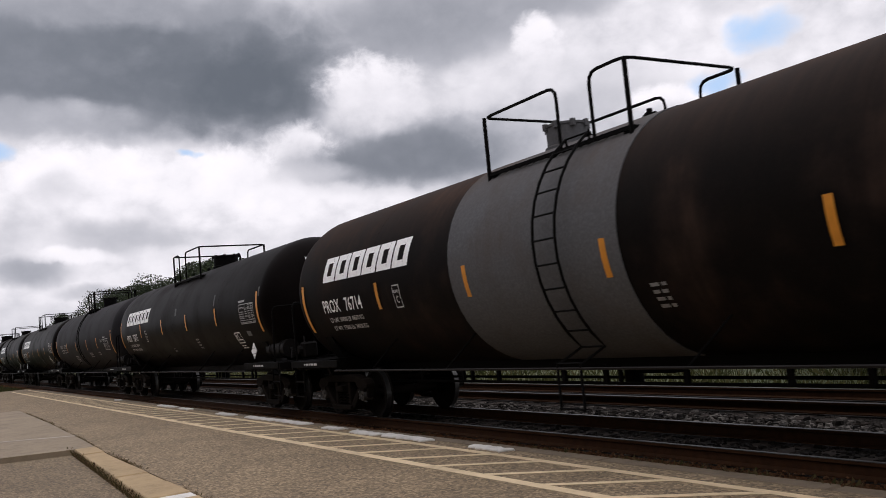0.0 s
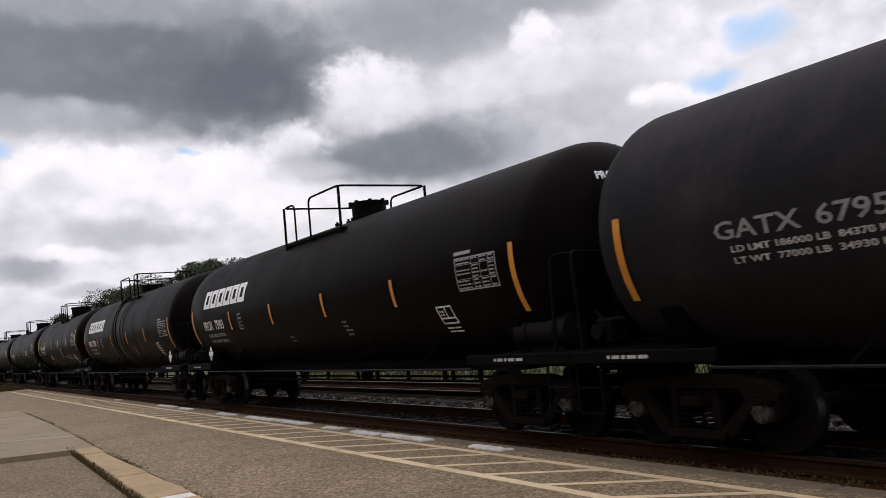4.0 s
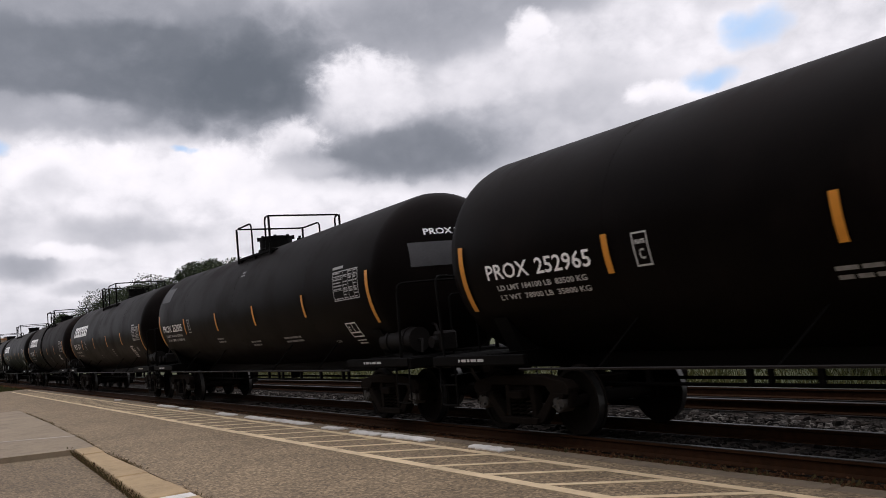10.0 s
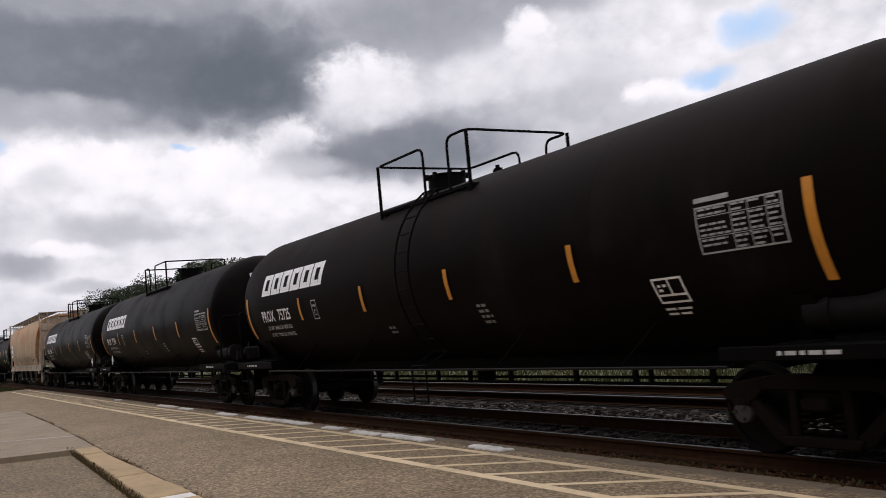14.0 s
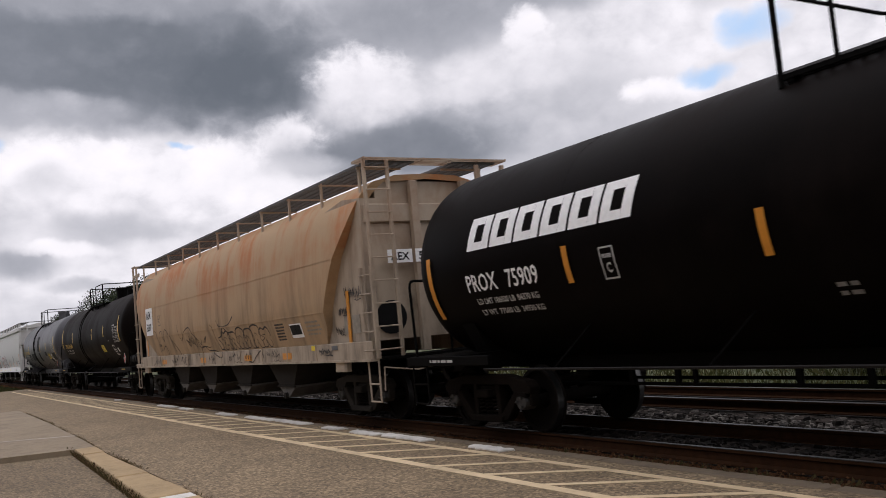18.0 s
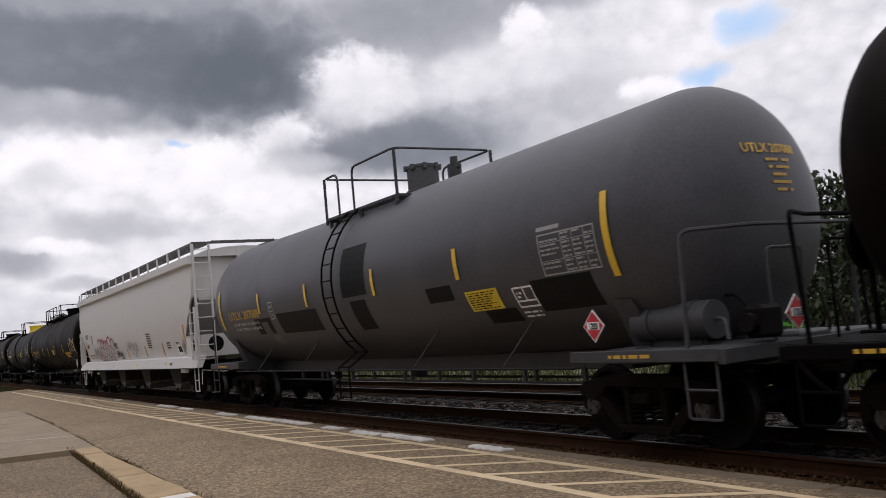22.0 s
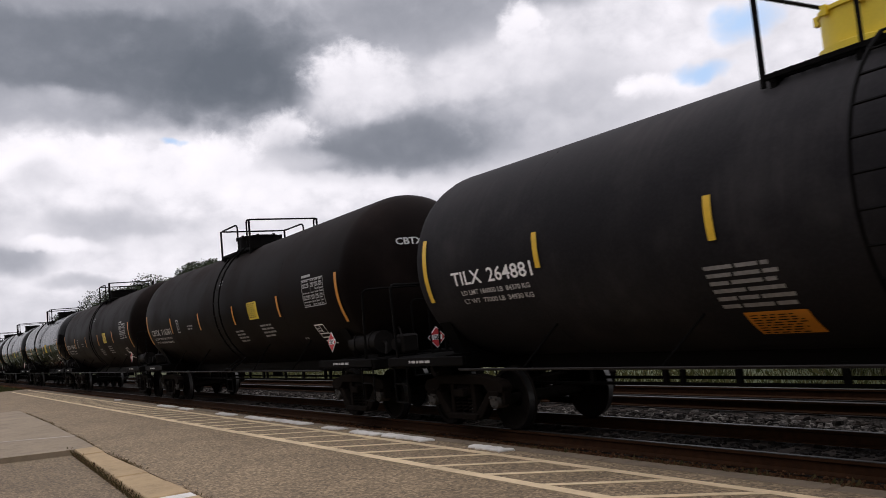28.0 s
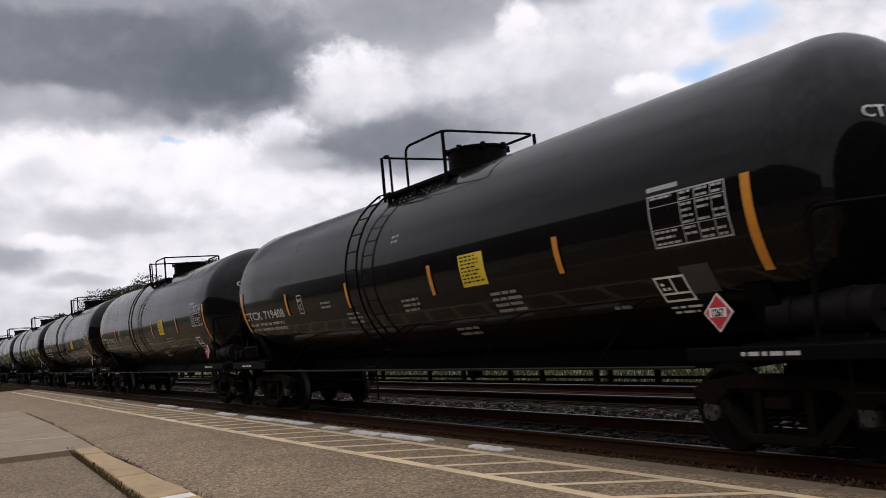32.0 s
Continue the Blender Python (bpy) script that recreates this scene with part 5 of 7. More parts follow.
    for s in (-1, 1):
        o = 0.0 if s > 0 else -BACK
        if s > 0:
            hopper_ladder(car, 8.75, -1.48, 1.15, 4.62, 0, 0.46, M["tan_low"], 9)
            hopper_ladder(car, 8.35, -1.50, 1.15, 2.75, 0.4, 0, M["tan_low"], 5)
        else:
            # tall corner stiles with rungs on the lower half only
            bm = bmesh.new()
            for x in (-9.85, -9.35):
                box(bm, (x, -1.48, 2.88), (0.06, 0.06, 3.46), 0, 0.008)
            box(bm, (-9.45, -1.48, 4.28), (0.85, 0.05, 0.1))
            ladder = part("ladder", bm, M["tan_low"], car, "tall end ladder with round rungs")
            for z in (1.2, 1.62, 2.1, 2.6):
                rung(ladder, [(-9.85, -1.48, z), (-9.85, -1.54, z), (-9.35, -1.54, z), (-9.35, -1.48, z)], 0.016, M["tan_low"])
            bm = bmesh.new()
            box(bm, (-9.45, -1.46, 1.17), (1.1, 0.14, 0.14), 0, 0.01)
            part("corner_sill", bm, M["tan_low"], car)
            for x in (-8.35, -8.0):
                bm = bmesh.new()
                wedge(bm, [(x - 0.02, -1.5, 1.12), (x + 0.2, -1.5, 1.12), (x + 0.2, -1.46, 1.12), (x - 0.02, -1.46, 1.12),
                           (x - 0.02, -1.5, 1.5), (x + 0.03, -1.5, 1.5), (x + 0.03, -1.46, 1.5), (x - 0.02, -1.46, 1.5)])
                fix(bm)
                part("jacking_gusset", bm, M["tan_low"], car)
        for y in (0.9, 1.48):
            bm = bmesh.new()
            box(bm, (s * 8.72 + o, y, 2.85), (0.07, 0.09, 3.4), 0, 0.01)
            part("corner_post", bm, M["tan_low"], car)
    hopper_under(car, 8.85, (-4.7, -1.95, 0.9, 3.75), M["tan_low"], "truck_dust", BACK, (-8.42, 7.08))
    # panels and scrawls
    def plate(x, z, wd, h, y, mat, text=None, ink="ink"):
        bm = bmesh.new()
        box(bm, (x, y, z), (wd, 0.012, h))
        lay(bm, tan_side, 1.60, TAN_CUTS)
        p = part("number_panel", bm, M[mat], car, "white panel with black lettering" if mat == "white" else "dark stencil panel")
        for k, t in enumerate(text or ()):
            bm = lettering(t, 0.24, 1.0, 0.008)
            x1 = max(v.co.x for v in bm.verts)
            for v in bm.verts:
                v.co = Vector((x - wd * 0.36 + v.co.x * wd * 0.72 / x1, y - 0.009, z + 0.10 - 0.40 * k + v.co.y))
            lay(bm, tan_side, 1.60, ())
            part("lettering", bm, M[ink], p)
    plate(-7.28, 2.59, 0.85, 0.88, -1.622, "white", ("AEX", "5367"))
    # the number again on two panels of the leading end
    for y0, y1, t in ((-1.02, -0.52, "AEX"), (-0.45, 0.1, "5367")):
        bm = bmesh.new()
        box(bm, (8.50, (y0 + y1) / 2, 2.92), (0.012, y1 - y0, 0.24))
        p = part("number_panel", bm, M["white"], car, "white end panel with black lettering")
        bm = lettering(t, 0.14, 1.0, 0.004)
        x1 = max(v.co.x for v in bm.verts)
        for v in bm.verts:
            v.co = Vector((8.509, y0 + 0.06 + v.co.x * (y1 - y0 - 0.12) / x1, 2.85 + v.co.y))
        part("lettering", bm, M["ink"], p)
    plate(5.2, 1.78, 0.60, 0.29, -1.609, "white")
    for dx in (-0.14, 0.14):
        bm = bmesh.new()
        box(bm, (5.2 + dx, -1.618, 1.80), (0.265, 0.006, 0.2))
        lay(bm, tan_side, 1.60, ())
        part("stencil_field", bm, M["ink"], car, "dark field of a stencil panel")
    bm = bmesh.new()
    rnd = random.Random(2)
    for k in range(6):
        cx = 4.05
        while cx < 4.5:
            ww = rnd.uniform(0.04, 0.11)
            box(bm, (cx + ww / 2, -1.604, 1.95 - 0.065 * k), (ww, 0.004, 0.034))
            cx += ww + 0.022
    stuff(part("small_lettering", lay(bm, tan_side, 1.60, ()), M["spray_dark"], car, "small dark stencils"))
    bm = bmesh.new()
    for k in range(4):
        cx = 5.75
        while cx < 6.35:
            ww = rnd.uniform(0.05, 0.14)
            box(bm, (cx + ww / 2, -1.604, 1.92 - 0.08 * k), (ww, 0.004, 0.036))
            cx += ww + 0.03
    stuff(part("small_lettering", lay(bm, tan_side, 1.60, ()), M["patch_tan"], car, "faded small stencils"))
    bm = bmesh.new()
    for dx, dz, ww, hh in ((0, 0.15, 0.28, 0.014), (0, -0.15, 0.28, 0.014), (-0.133, 0, 0.014, 0.3), (0.133, 0, 0.014, 0.3), (0, 0.05, 0.09, 0.016), (0, -0.05, 0.09, 0.016), (-0.04, 0, 0.016, 0.1)):
        box(bm, (-6.0 + dx, -1.604, 2.57 + dz), (ww, 0.004, hh))
    part("symbol_box", lay(bm, tan_side, 1.60, ()), M["spray_dark"], car, "small outlined symbol")
    for k, t in enumerate(("LD LMT", "LT WT")):
        bm = lettering(t, 0.085, 1.0, 0.002)
        for v in bm.verts:
            v.co = Vector((-6.55 + v.co.x, -1.604, 1.76 - 0.15 * k + v.co.y))
        part("lettering", lay(bm, tan_side, 1.60, ()), M["spray_dark"], car, "small dark stencilled words")
    swoop(car, (((-6.78, 2.29), (-6.5, 2.17), (-6.27, 1.79), (-6.11, 2.15), (-5.8, 2.21), (-5.7, 1.89), (-5.4, 2.26), (-4.98, 2.08), (-4.8, 1.89), (-4.66, 1.55)),
                ((-6.16, 1.63), (-5.75, 1.76), (-5.59, 1.62), (-5.66, 1.40), (-5.8, 1.21)), ((-4.79, 1.92), (-4.42, 1.67), (-4.07, 1.35)),
                ((-3.95, 2.37), (-3.7, 1.88), (-3.17, 2.13), (-2.68, 2.2), (-2.39, 2.0), (-2.13, 1.84), (-2.0, 1.6), (-1.85, 1.3)),
                ((-2.0, 1.43), (-1.88, 1.61), (-1.58, 1.64), (-1.31, 1.52), (-0.72, 1.5), (-0.33, 1.38), (0.04, 1.31), (0.18, 1.4), (0.07, 1.51), (-0.21, 1.51)),
                ((-0.67, 2.2), (-0.44, 2.09), (-0.41, 1.87), (-0.28, 1.65), (-0.14, 1.51), (0.06, 1.6), (-0.16, 1.8), (0.16, 1.87), (0.42, 2.06), (0.73, 1.93), (1.08, 1.95)),
                ((-6.95, 1.55), (-6.8, 1.4), (-7.0, 1.25), (-7.25, 1.18)), ((2.2, 1.2), (2.45, 1.17), (2.7, 1.3), (3.05, 1.42), (3.2, 1.25)),
                ((-0.1, 2.3), (0.2, 2.1), (0.9, 2.12), (1.3, 2.3), (1.15, 2.2))), 0.0115, M["spray_umber"], "long dark sprayed sweep over side and sill")
    fat_letters(car, 0.2, 3.6, 1.50, 2.02, -1.606, [M["spray_umber"], M["spray_umber"]], 44, 6, 0.012, "dark sprayed outlines on the lower side", tan_side, 1.60, TAN_CUTS)
    for k, (x0, x1) in enumerate(((-6.9, -5.9), (-4.9, -4.2), (-3.9, -3.0), (-1.1, -0.5), (0.6, 1.6), (1.9, 2.4), (3.4, 4.2))):
        scribble(car, x0, x1, 1.17, 1.44, -1.562, M["spray_umber"], 90 + k, 3, 0.006, "dark sprayed scrawl on the sill")
    scribble(car, -3.2, -1.2, 1.6, 2.0, -1.606, M["spray_umber"], 6, 4, 0.009, "dark sprayed scrawl along the lower side", tan_side, 1.60, TAN_CUTS)
    scribble(car, 6.35, 6.95, 1.24, 1.40, -1.562, M["spray_dark"], 10, 4, 0.010, "dark sprayed tag")
    scribble(car, 7.35, 8.2, 2.2, 2.5, -1.415, M["spray_dark"], 12, 5, 0.008, "dark sprayed tags")
    scribble(car, 7.05, 7.5, 1.95, 2.12, -1.415, M["spray_dark"], 13, 3, 0.012, "dark sprayed tag")
    scribble(car, 6.9, 7.3, 1.6, 1.8, -1.415, M["spray_umber"], 14, 4, 0.008, "dark sprayed tag")
    for x, z, wd, h, m in ((7.38, 1.78, 0.16, 0.34, "patch_tan"), (7.82, 1.78, 0.3, 0.34, "patch_tan"), (7.1, 1.38, 0.26, 0.08, "patch"), (6.1, 1.4, 0.22, 0.09, "yellow_paint")):
        bm = bmesh.new()
        box(bm, (x, -1.412 if z > 1.5 else -1.562, z), (wd, 0.006, h))
        part("paint_patch", bm, M[m], car, "small painted patch on the end")
    return car


def light_hopper(label):
    car = tagged(new("hopper_car"), label, "hopper car", "cars of the freight train")
    c = M["light"]
    bm = bmesh.new()
    zs = (1.36, 1.45, 1.55, 1.65, 1.75, 1.88, 2.0, 2.2, 2.4, 2.65, 2.9, 3.08, 3.4, 3.7, 3.96)
    nx = 24
    for s in (-1, 1):
        sheets = []
        for inner in (0.0, 0.05):
            rows = []
            for z in zs:
                e = piecewise(z, ((1.36, 8.42), (1.98, 8.35), (3.06, 9.46), (3.96, 9.48)))
                rows.append([bm.verts.new((-e - 0.03 + (2 * e + 0.03) * i / nx, s * (light_side(z) - inner), z)) for i in range(nx + 1)])
            for p, q in zip(rows, rows[1:]):
                for i in range(nx):
                    bm.faces.new((p[i], p[i + 1], q[i + 1], q[i]))
            sheets.append(rows)
        for i in (0, nx):
            for k in range(len(zs) - 1):
                bm.faces.new((sheets[0][k][i], sheets[0][k + 1][i], sheets[1][k + 1][i], sheets[1][k][i]))
    fix(bm)
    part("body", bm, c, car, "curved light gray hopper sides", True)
    bm = bmesh.new()
    for s in (-1, 1):
        wedge(bm, [(-9.55, s * 1.50, 3.93), (9.55, s * 1.50, 3.93), (9.55, s * 1.655, 3.97), (-9.55, s * 1.655, 3.97), (-9.55, s * 1.50, 4.22), (9.55, s * 1.50, 4.22), (9.55, s * 1.65, 4.175), (-9.55, s * 1.65, 4.175)])
    prism(bm, [(-1.56, 4.16), (1.56, 4.16), (1.1, 4.33), (0.5, 4.42), (0, 4.44), (-0.5, 4.42), (-1.1, 4.33)], -9.5, 9.45, axis="x")
    fix(bm)
    part("roof", bm, c, car, "gray roof with overhanging top chord")
    for s in (-1, 1):
        bm = bmesh.new()
        prism(bm, [(s * 6.8, 1.36), (s * 7.75, 1.36), (s * 9.25, 2.95), (s * 9.25, 3.0), (s * 6.8, 3.0)], -1.32, 1.32)
        prism(bm, [(s * 6.8, 3.0), (s * 9.25, 3.0), (s * 9.25, 4.16), (s * 6.8, 4.16)], -1.5, 1.5)
        fix(bm)
        bmesh.ops.bevel(bm, geom=[e for e in bm.edges], offset=0.01, segments=1, affect="EDGES")
        sheet_ = part("end_sheet", bm, c, car, "sloped light gray end sheet")
        bm = bmesh.new()
        for y in (-1.49, 1.49) if s > 0 else ():
            wedge(bm, [(s * 8.36, y - 0.012, 1.99), (s * 9.42, y - 0.012, 3.05), (s * 9.42, y - 0.012, 2.2), (s * 9.3, y - 0.012, 1.99),
                       (s * 8.36, y + 0.012, 1.99), (s * 9.42, y + 0.012, 3.05), (s * 9.42, y + 0.012, 2.2), (s * 9.3, y + 0.012, 1.99)])
        fix(bm)
        if s > 0:
            part("gusset", bm, M["dark_panel"], car, "dark gray corner panel in the end recess")
        bm = bmesh.new()
        if s > 0:
            for y in (-1.47, 1.47):
                box(bm, (8.85, y, 1.66), (1.1, 0.03, 0.62))
            box(bm, (9.38, 0, 1.66), (0.04, 2.9, 0.62))
        box(bm, (s * 9.36, 0.0, 2.87), (0.2, 0.36, 3.1), 0, 0.01)
        for y in (-1.44, 1.44):
            box(bm, (s * 9.36, y, 2.1), (0.1, 0.1, 1.6), 0, 0.01)
        part("end_post", bm, c, car, "light gray end posts and plates")
        # black discs on closed plates stand for the shaded holes
        for y in (-1.488, 1.488) if s > 0 else ():
            bm = bmesh.new()
            cyl(bm, (s * 8.95, y - 0.003, 1.7), (s * 8.95, y + 0.003, 1.7), 0.2, 20)
            part("hole_disc", bm, M["ink"], car, "flat black disc painted in for a round opening")
        bm = bmesh.new()
        cyl(bm, (s * 9.4, -0.95, 1.7), (s * 9.406, -0.95, 1.7), 0.22, 20)
        if s > 0:
            part("hole_disc", bm, M["ink"], car, "flat black disc painted in for a round opening")
        hopper_ladder(car, s * 9.6, -1.50, 1.15, 4.5, 0, 0.46, c, 9)
        hopper_ladder(car, s * 9.58, -1.56, 1.3, 2.75, -s * 0.45, 0, c, 5)
    for s in (-1, 1):
        bm = bmesh.new()
        wedge(bm, [(-9.55, s * 1.46, 1.07), (9.65, s * 1.46, 1.07), (9.65, s * 1.625, 1.07), (-9.55, s * 1.625, 1.07), (-9.55, s * 1.30, 1.42), (9.65, s * 1.30, 1.42), (9.65, s * 1.545, 1.36), (-9.55, s * 1.545, 1.36)])
        fix(bm)
        part("side_sill", bm, c, car, "light gray side sill with leaning face")
        bm = bmesh.new()
        box(bm, (0, s * 1.56, 1.055), (18.4, 0.10, 0.018))
        part("sill_flange", bm, M["bay"], car, "thin dark flange under the sill")
    bm = bmesh.new()
    for s in (-1, 1):
        grating(bm, -9.5, 9.55, s * 1.18 - 0.27, s * 1.18 + 0.27, 4.55)
    part("roof_walk", bm, M["grate"], car, "steel grating roof walk")
    for s in (-1, 1):
        bm = bmesh.new()
        grating(bm, s * 9.35 - 0.25, s * 9.35 + 0.25, -0.9, 0.9, 4.57)
        part("roof_walk", bm, M["grate"], car, "cross walk grating")
    for x in np.linspace(-9.3, 9.35, 15):
        bm = bmesh.new()
        for s in (-1, 1):
            box(bm, (float(x), s * 1.46, 4.38), (0.05, 0.05, 0.40))
            part("walk_bracket", bm, c, car)
            bm = bmesh.new()
        bm.free()
    for k in range(2):
        bm = bmesh.new()
        box(bm, ((-1) ** k * 4.4, 0, 4.46), (8.2, 0.6, 0.14), 0, 0.04)
        part("roof_hatch", bm, c, car, "long roof hatch cover")
    hopper_under(car, 9.5, (-6.0, -1.95, 2.15, 6.2), c, "truck", 0.0, (-8.0, 8.0), upright=True)
    y = -1.586
    for x, z0, z1, wd in ((8.2, 1.43, 2.33, 0.11), (5.36, 1.45, 1.86, 0.12), (2.92, 1.45, 1.85, 0.08), (0.02, 1.45, 1.85, 0.12), (-5.35, 1.46, 1.88, 0.12), (-8.15, 1.42, 2.34, 0.1)):
        bm = bmesh.new()
        box(bm, (x, y, (z0 + z1) / 2), (wd, 0.008, z1 - z0))
        part("reflective_strip", lay(bm, light_side, 1.58, LIGHT_CUTS), M["orange"], car, "orange reflective strip")
    for body, x, z, h, wd in (("NCIX", -8.12, 2.42, 0.2, 0.6), ("674", -8.0, 2.0, 0.2, 0.5)):
        bm = lettering(body, h, 1.0, 0.006)
        x1 = max(v.co.x for v in bm.verts)
        for v in bm.verts:
            v.co = Vector((x + v.co.x * wd / x1, y - 0.006, z + v.co.y))
        part("lettering", lay(bm, light_side, 1.58, ()), M["ink"], car, "black car lettering")
    for body, x, z, h, wd in (("LD LMT  198800 LB  90 200 KG", -7.92, 1.66, 0.07, 1.5), ("LT WT  64200 LB  29 100 KG", -7.86, 1.54, 0.07, 1.4),
                              ("PLATE", -6.79, 2.42, 0.045, 0.18), ("C", -6.73, 2.27, 0.09, 0.06)):
        bm = lettering(body, h, 1.0, 0.002)
        x1 = max(v.co.x for v in bm.verts)
        for v in bm.verts:
            v.co = Vector((x + v.co.x * wd / x1, y - 0.006, z + v.co.y))
        stuff(part("load_stencil" if wd > 1 else "plate_stencil", lay(bm, light_side, 1.58, ()), M["spray_dark"], car, "small black stencilled words"))
    bm = bmesh.new()
    rnd = random.Random(4)
    for x, z, wd, rows in ((3.46, 2.22, 0.5, 7), (5.97, 1.85, 0.38, 3), (7.05, 1.82, 0.3, 1)):
        for r in range(rows):
            cx = x
            while cx < x + wd * rnd.uniform(0.8, 1):
                ww = rnd.uniform(0.06, 0.16)
                box(bm, (cx + ww / 2, y - 0.002, z - 0.075 * r), (ww, 0.004, 0.04))
                cx += ww + 0.03
    stuff(part("small_lettering", lay(bm, light_side, 1.58, ()), M["spray_dark"], car, "small dark stencils"))
    bm = bmesh.new()
    box(bm, (7.39, y - 0.002, 1.60), (0.52, 0.006, 0.28))
    lay(bm, light_side, 1.58, ())
    pn = part("stencil_panel", bm, M["white"], car, "white edged stencil panel")
    for dx in (-0.1, 0.1):
        bm = bmesh.new()
        box(bm, (7.39 + dx, y - 0.007, 1.62), (0.18, 0.004, 0.18))
        part("stencil_field", lay(bm, light_side, 1.58, ()), M["ink"], pn)
    for x, m in ((-6.1, "yellow_paint"), (-2.03, "yellow_paint"), (2.06, "yellow_paint"), (6.15, "yellow_paint")):
        bm = bmesh.new()
        cyl(bm, (x, -1.57, 1.2), (x, -1.602, 1.2), 0.06, 12)
        part("dot", bm, M[m], car)
    bm = bmesh.new()
    box(bm, (6.8, -1.585, 1.2), (0.26, 0.04, 0.075))
    part("sill_plate", bm, M["patch"], car, "small gray plate on the sill")
    bm = bmesh.new()
    for dx, dz, ww, hh in ((0, 0.16, 0.24, 0.02), (0, -0.16, 0.24, 0.02), (-0.11, 0, 0.02, 0.3), (0.11, 0, 0.02, 0.3)):
        box(bm, (-6.7 + dx, y - 0.002, 2.36 + dz), (ww, 0.004, hh))
    part("symbol_box", lay(bm, light_side, 1.58, ()), M["ink"], car, "small outlined symbol")
    fat_letters(car, -5.35, -2.15, 1.40, 2.36, y - 0.008, [M["spray_red"], M["spray_maroon"]], 21, 6, 0.02, "fat sprayed outlines in red and maroon", light_side, 1.58, LIGHT_CUTS)
    scribble(car, -2.08, -1.5, 1.86, 2.16, y - 0.008, M["spray_dark"], 24, 4, 0.014, "black sprayed tag", light_side, 1.58, LIGHT_CUTS)
    scribble(car, -2.0, -0.85, 1.45, 1.82, y - 0.008, M["spray_dark"], 25, 6, 0.014, "black sprayed tag", light_side, 1.58, LIGHT_CUTS)
    scribble(car, 0.25, 1.85, 1.72, 2.12, y - 0.008, M["spray_gray"], 27, 6, 0.012, "gray sprayed tag", light_side, 1.58, LIGHT_CUTS)
    scribble(car, 0.8, 1.5, 1.5, 1.75, y - 0.01, M["spray_gray"], 28, 2, 0.014, "gray sprayed tag", light_side, 1.58, LIGHT_CUTS)
    scribble(car, -6.6, -5.6, 1.5, 2.2, y - 0.008, M["spray_gray"], 33, 4, 0.016, "gray sprayed scrawl", light_side, 1.58, LIGHT_CUTS)
    scribble(car, 7.66, 8.1, 1.47, 1.98, y - 0.008, M["spray_gray"], 31, 4, 0.008, "gray sprayed scrawl", light_side, 1.58, LIGHT_CUTS)
    return car


# ---- the train ----
TRAIN = []  # (car, place of its middle when the clock starts)
OLD = dict(R=1.50, zc=2.48, Ls=7.6, paint="black", zs=2.21, logo=(-6.62, -3.12, 2.62, 3.07), sym=(-3.73, 2.16),
           table=(6.27, 7.32, 2.09, 2.55), box=(5.65, 1.76), notes=((2.06, 1.71, 0.3, 4), (-0.9, 1.6, 0.25, 2)), head_rows=7)
WALK_A = (-1.52, 1.43, -0.90, -0.10)
WALK_B = (-1.45, 1.51, 0.16, 0.93)


def old(seed, num, label, **kw):
    d = dict(OLD, seed=seed, label=label, mark=("PROX  " + num, -6.75, 2.05, 0.25, 1.68), walk=WALK_A)
    d.update(kw)
    return d


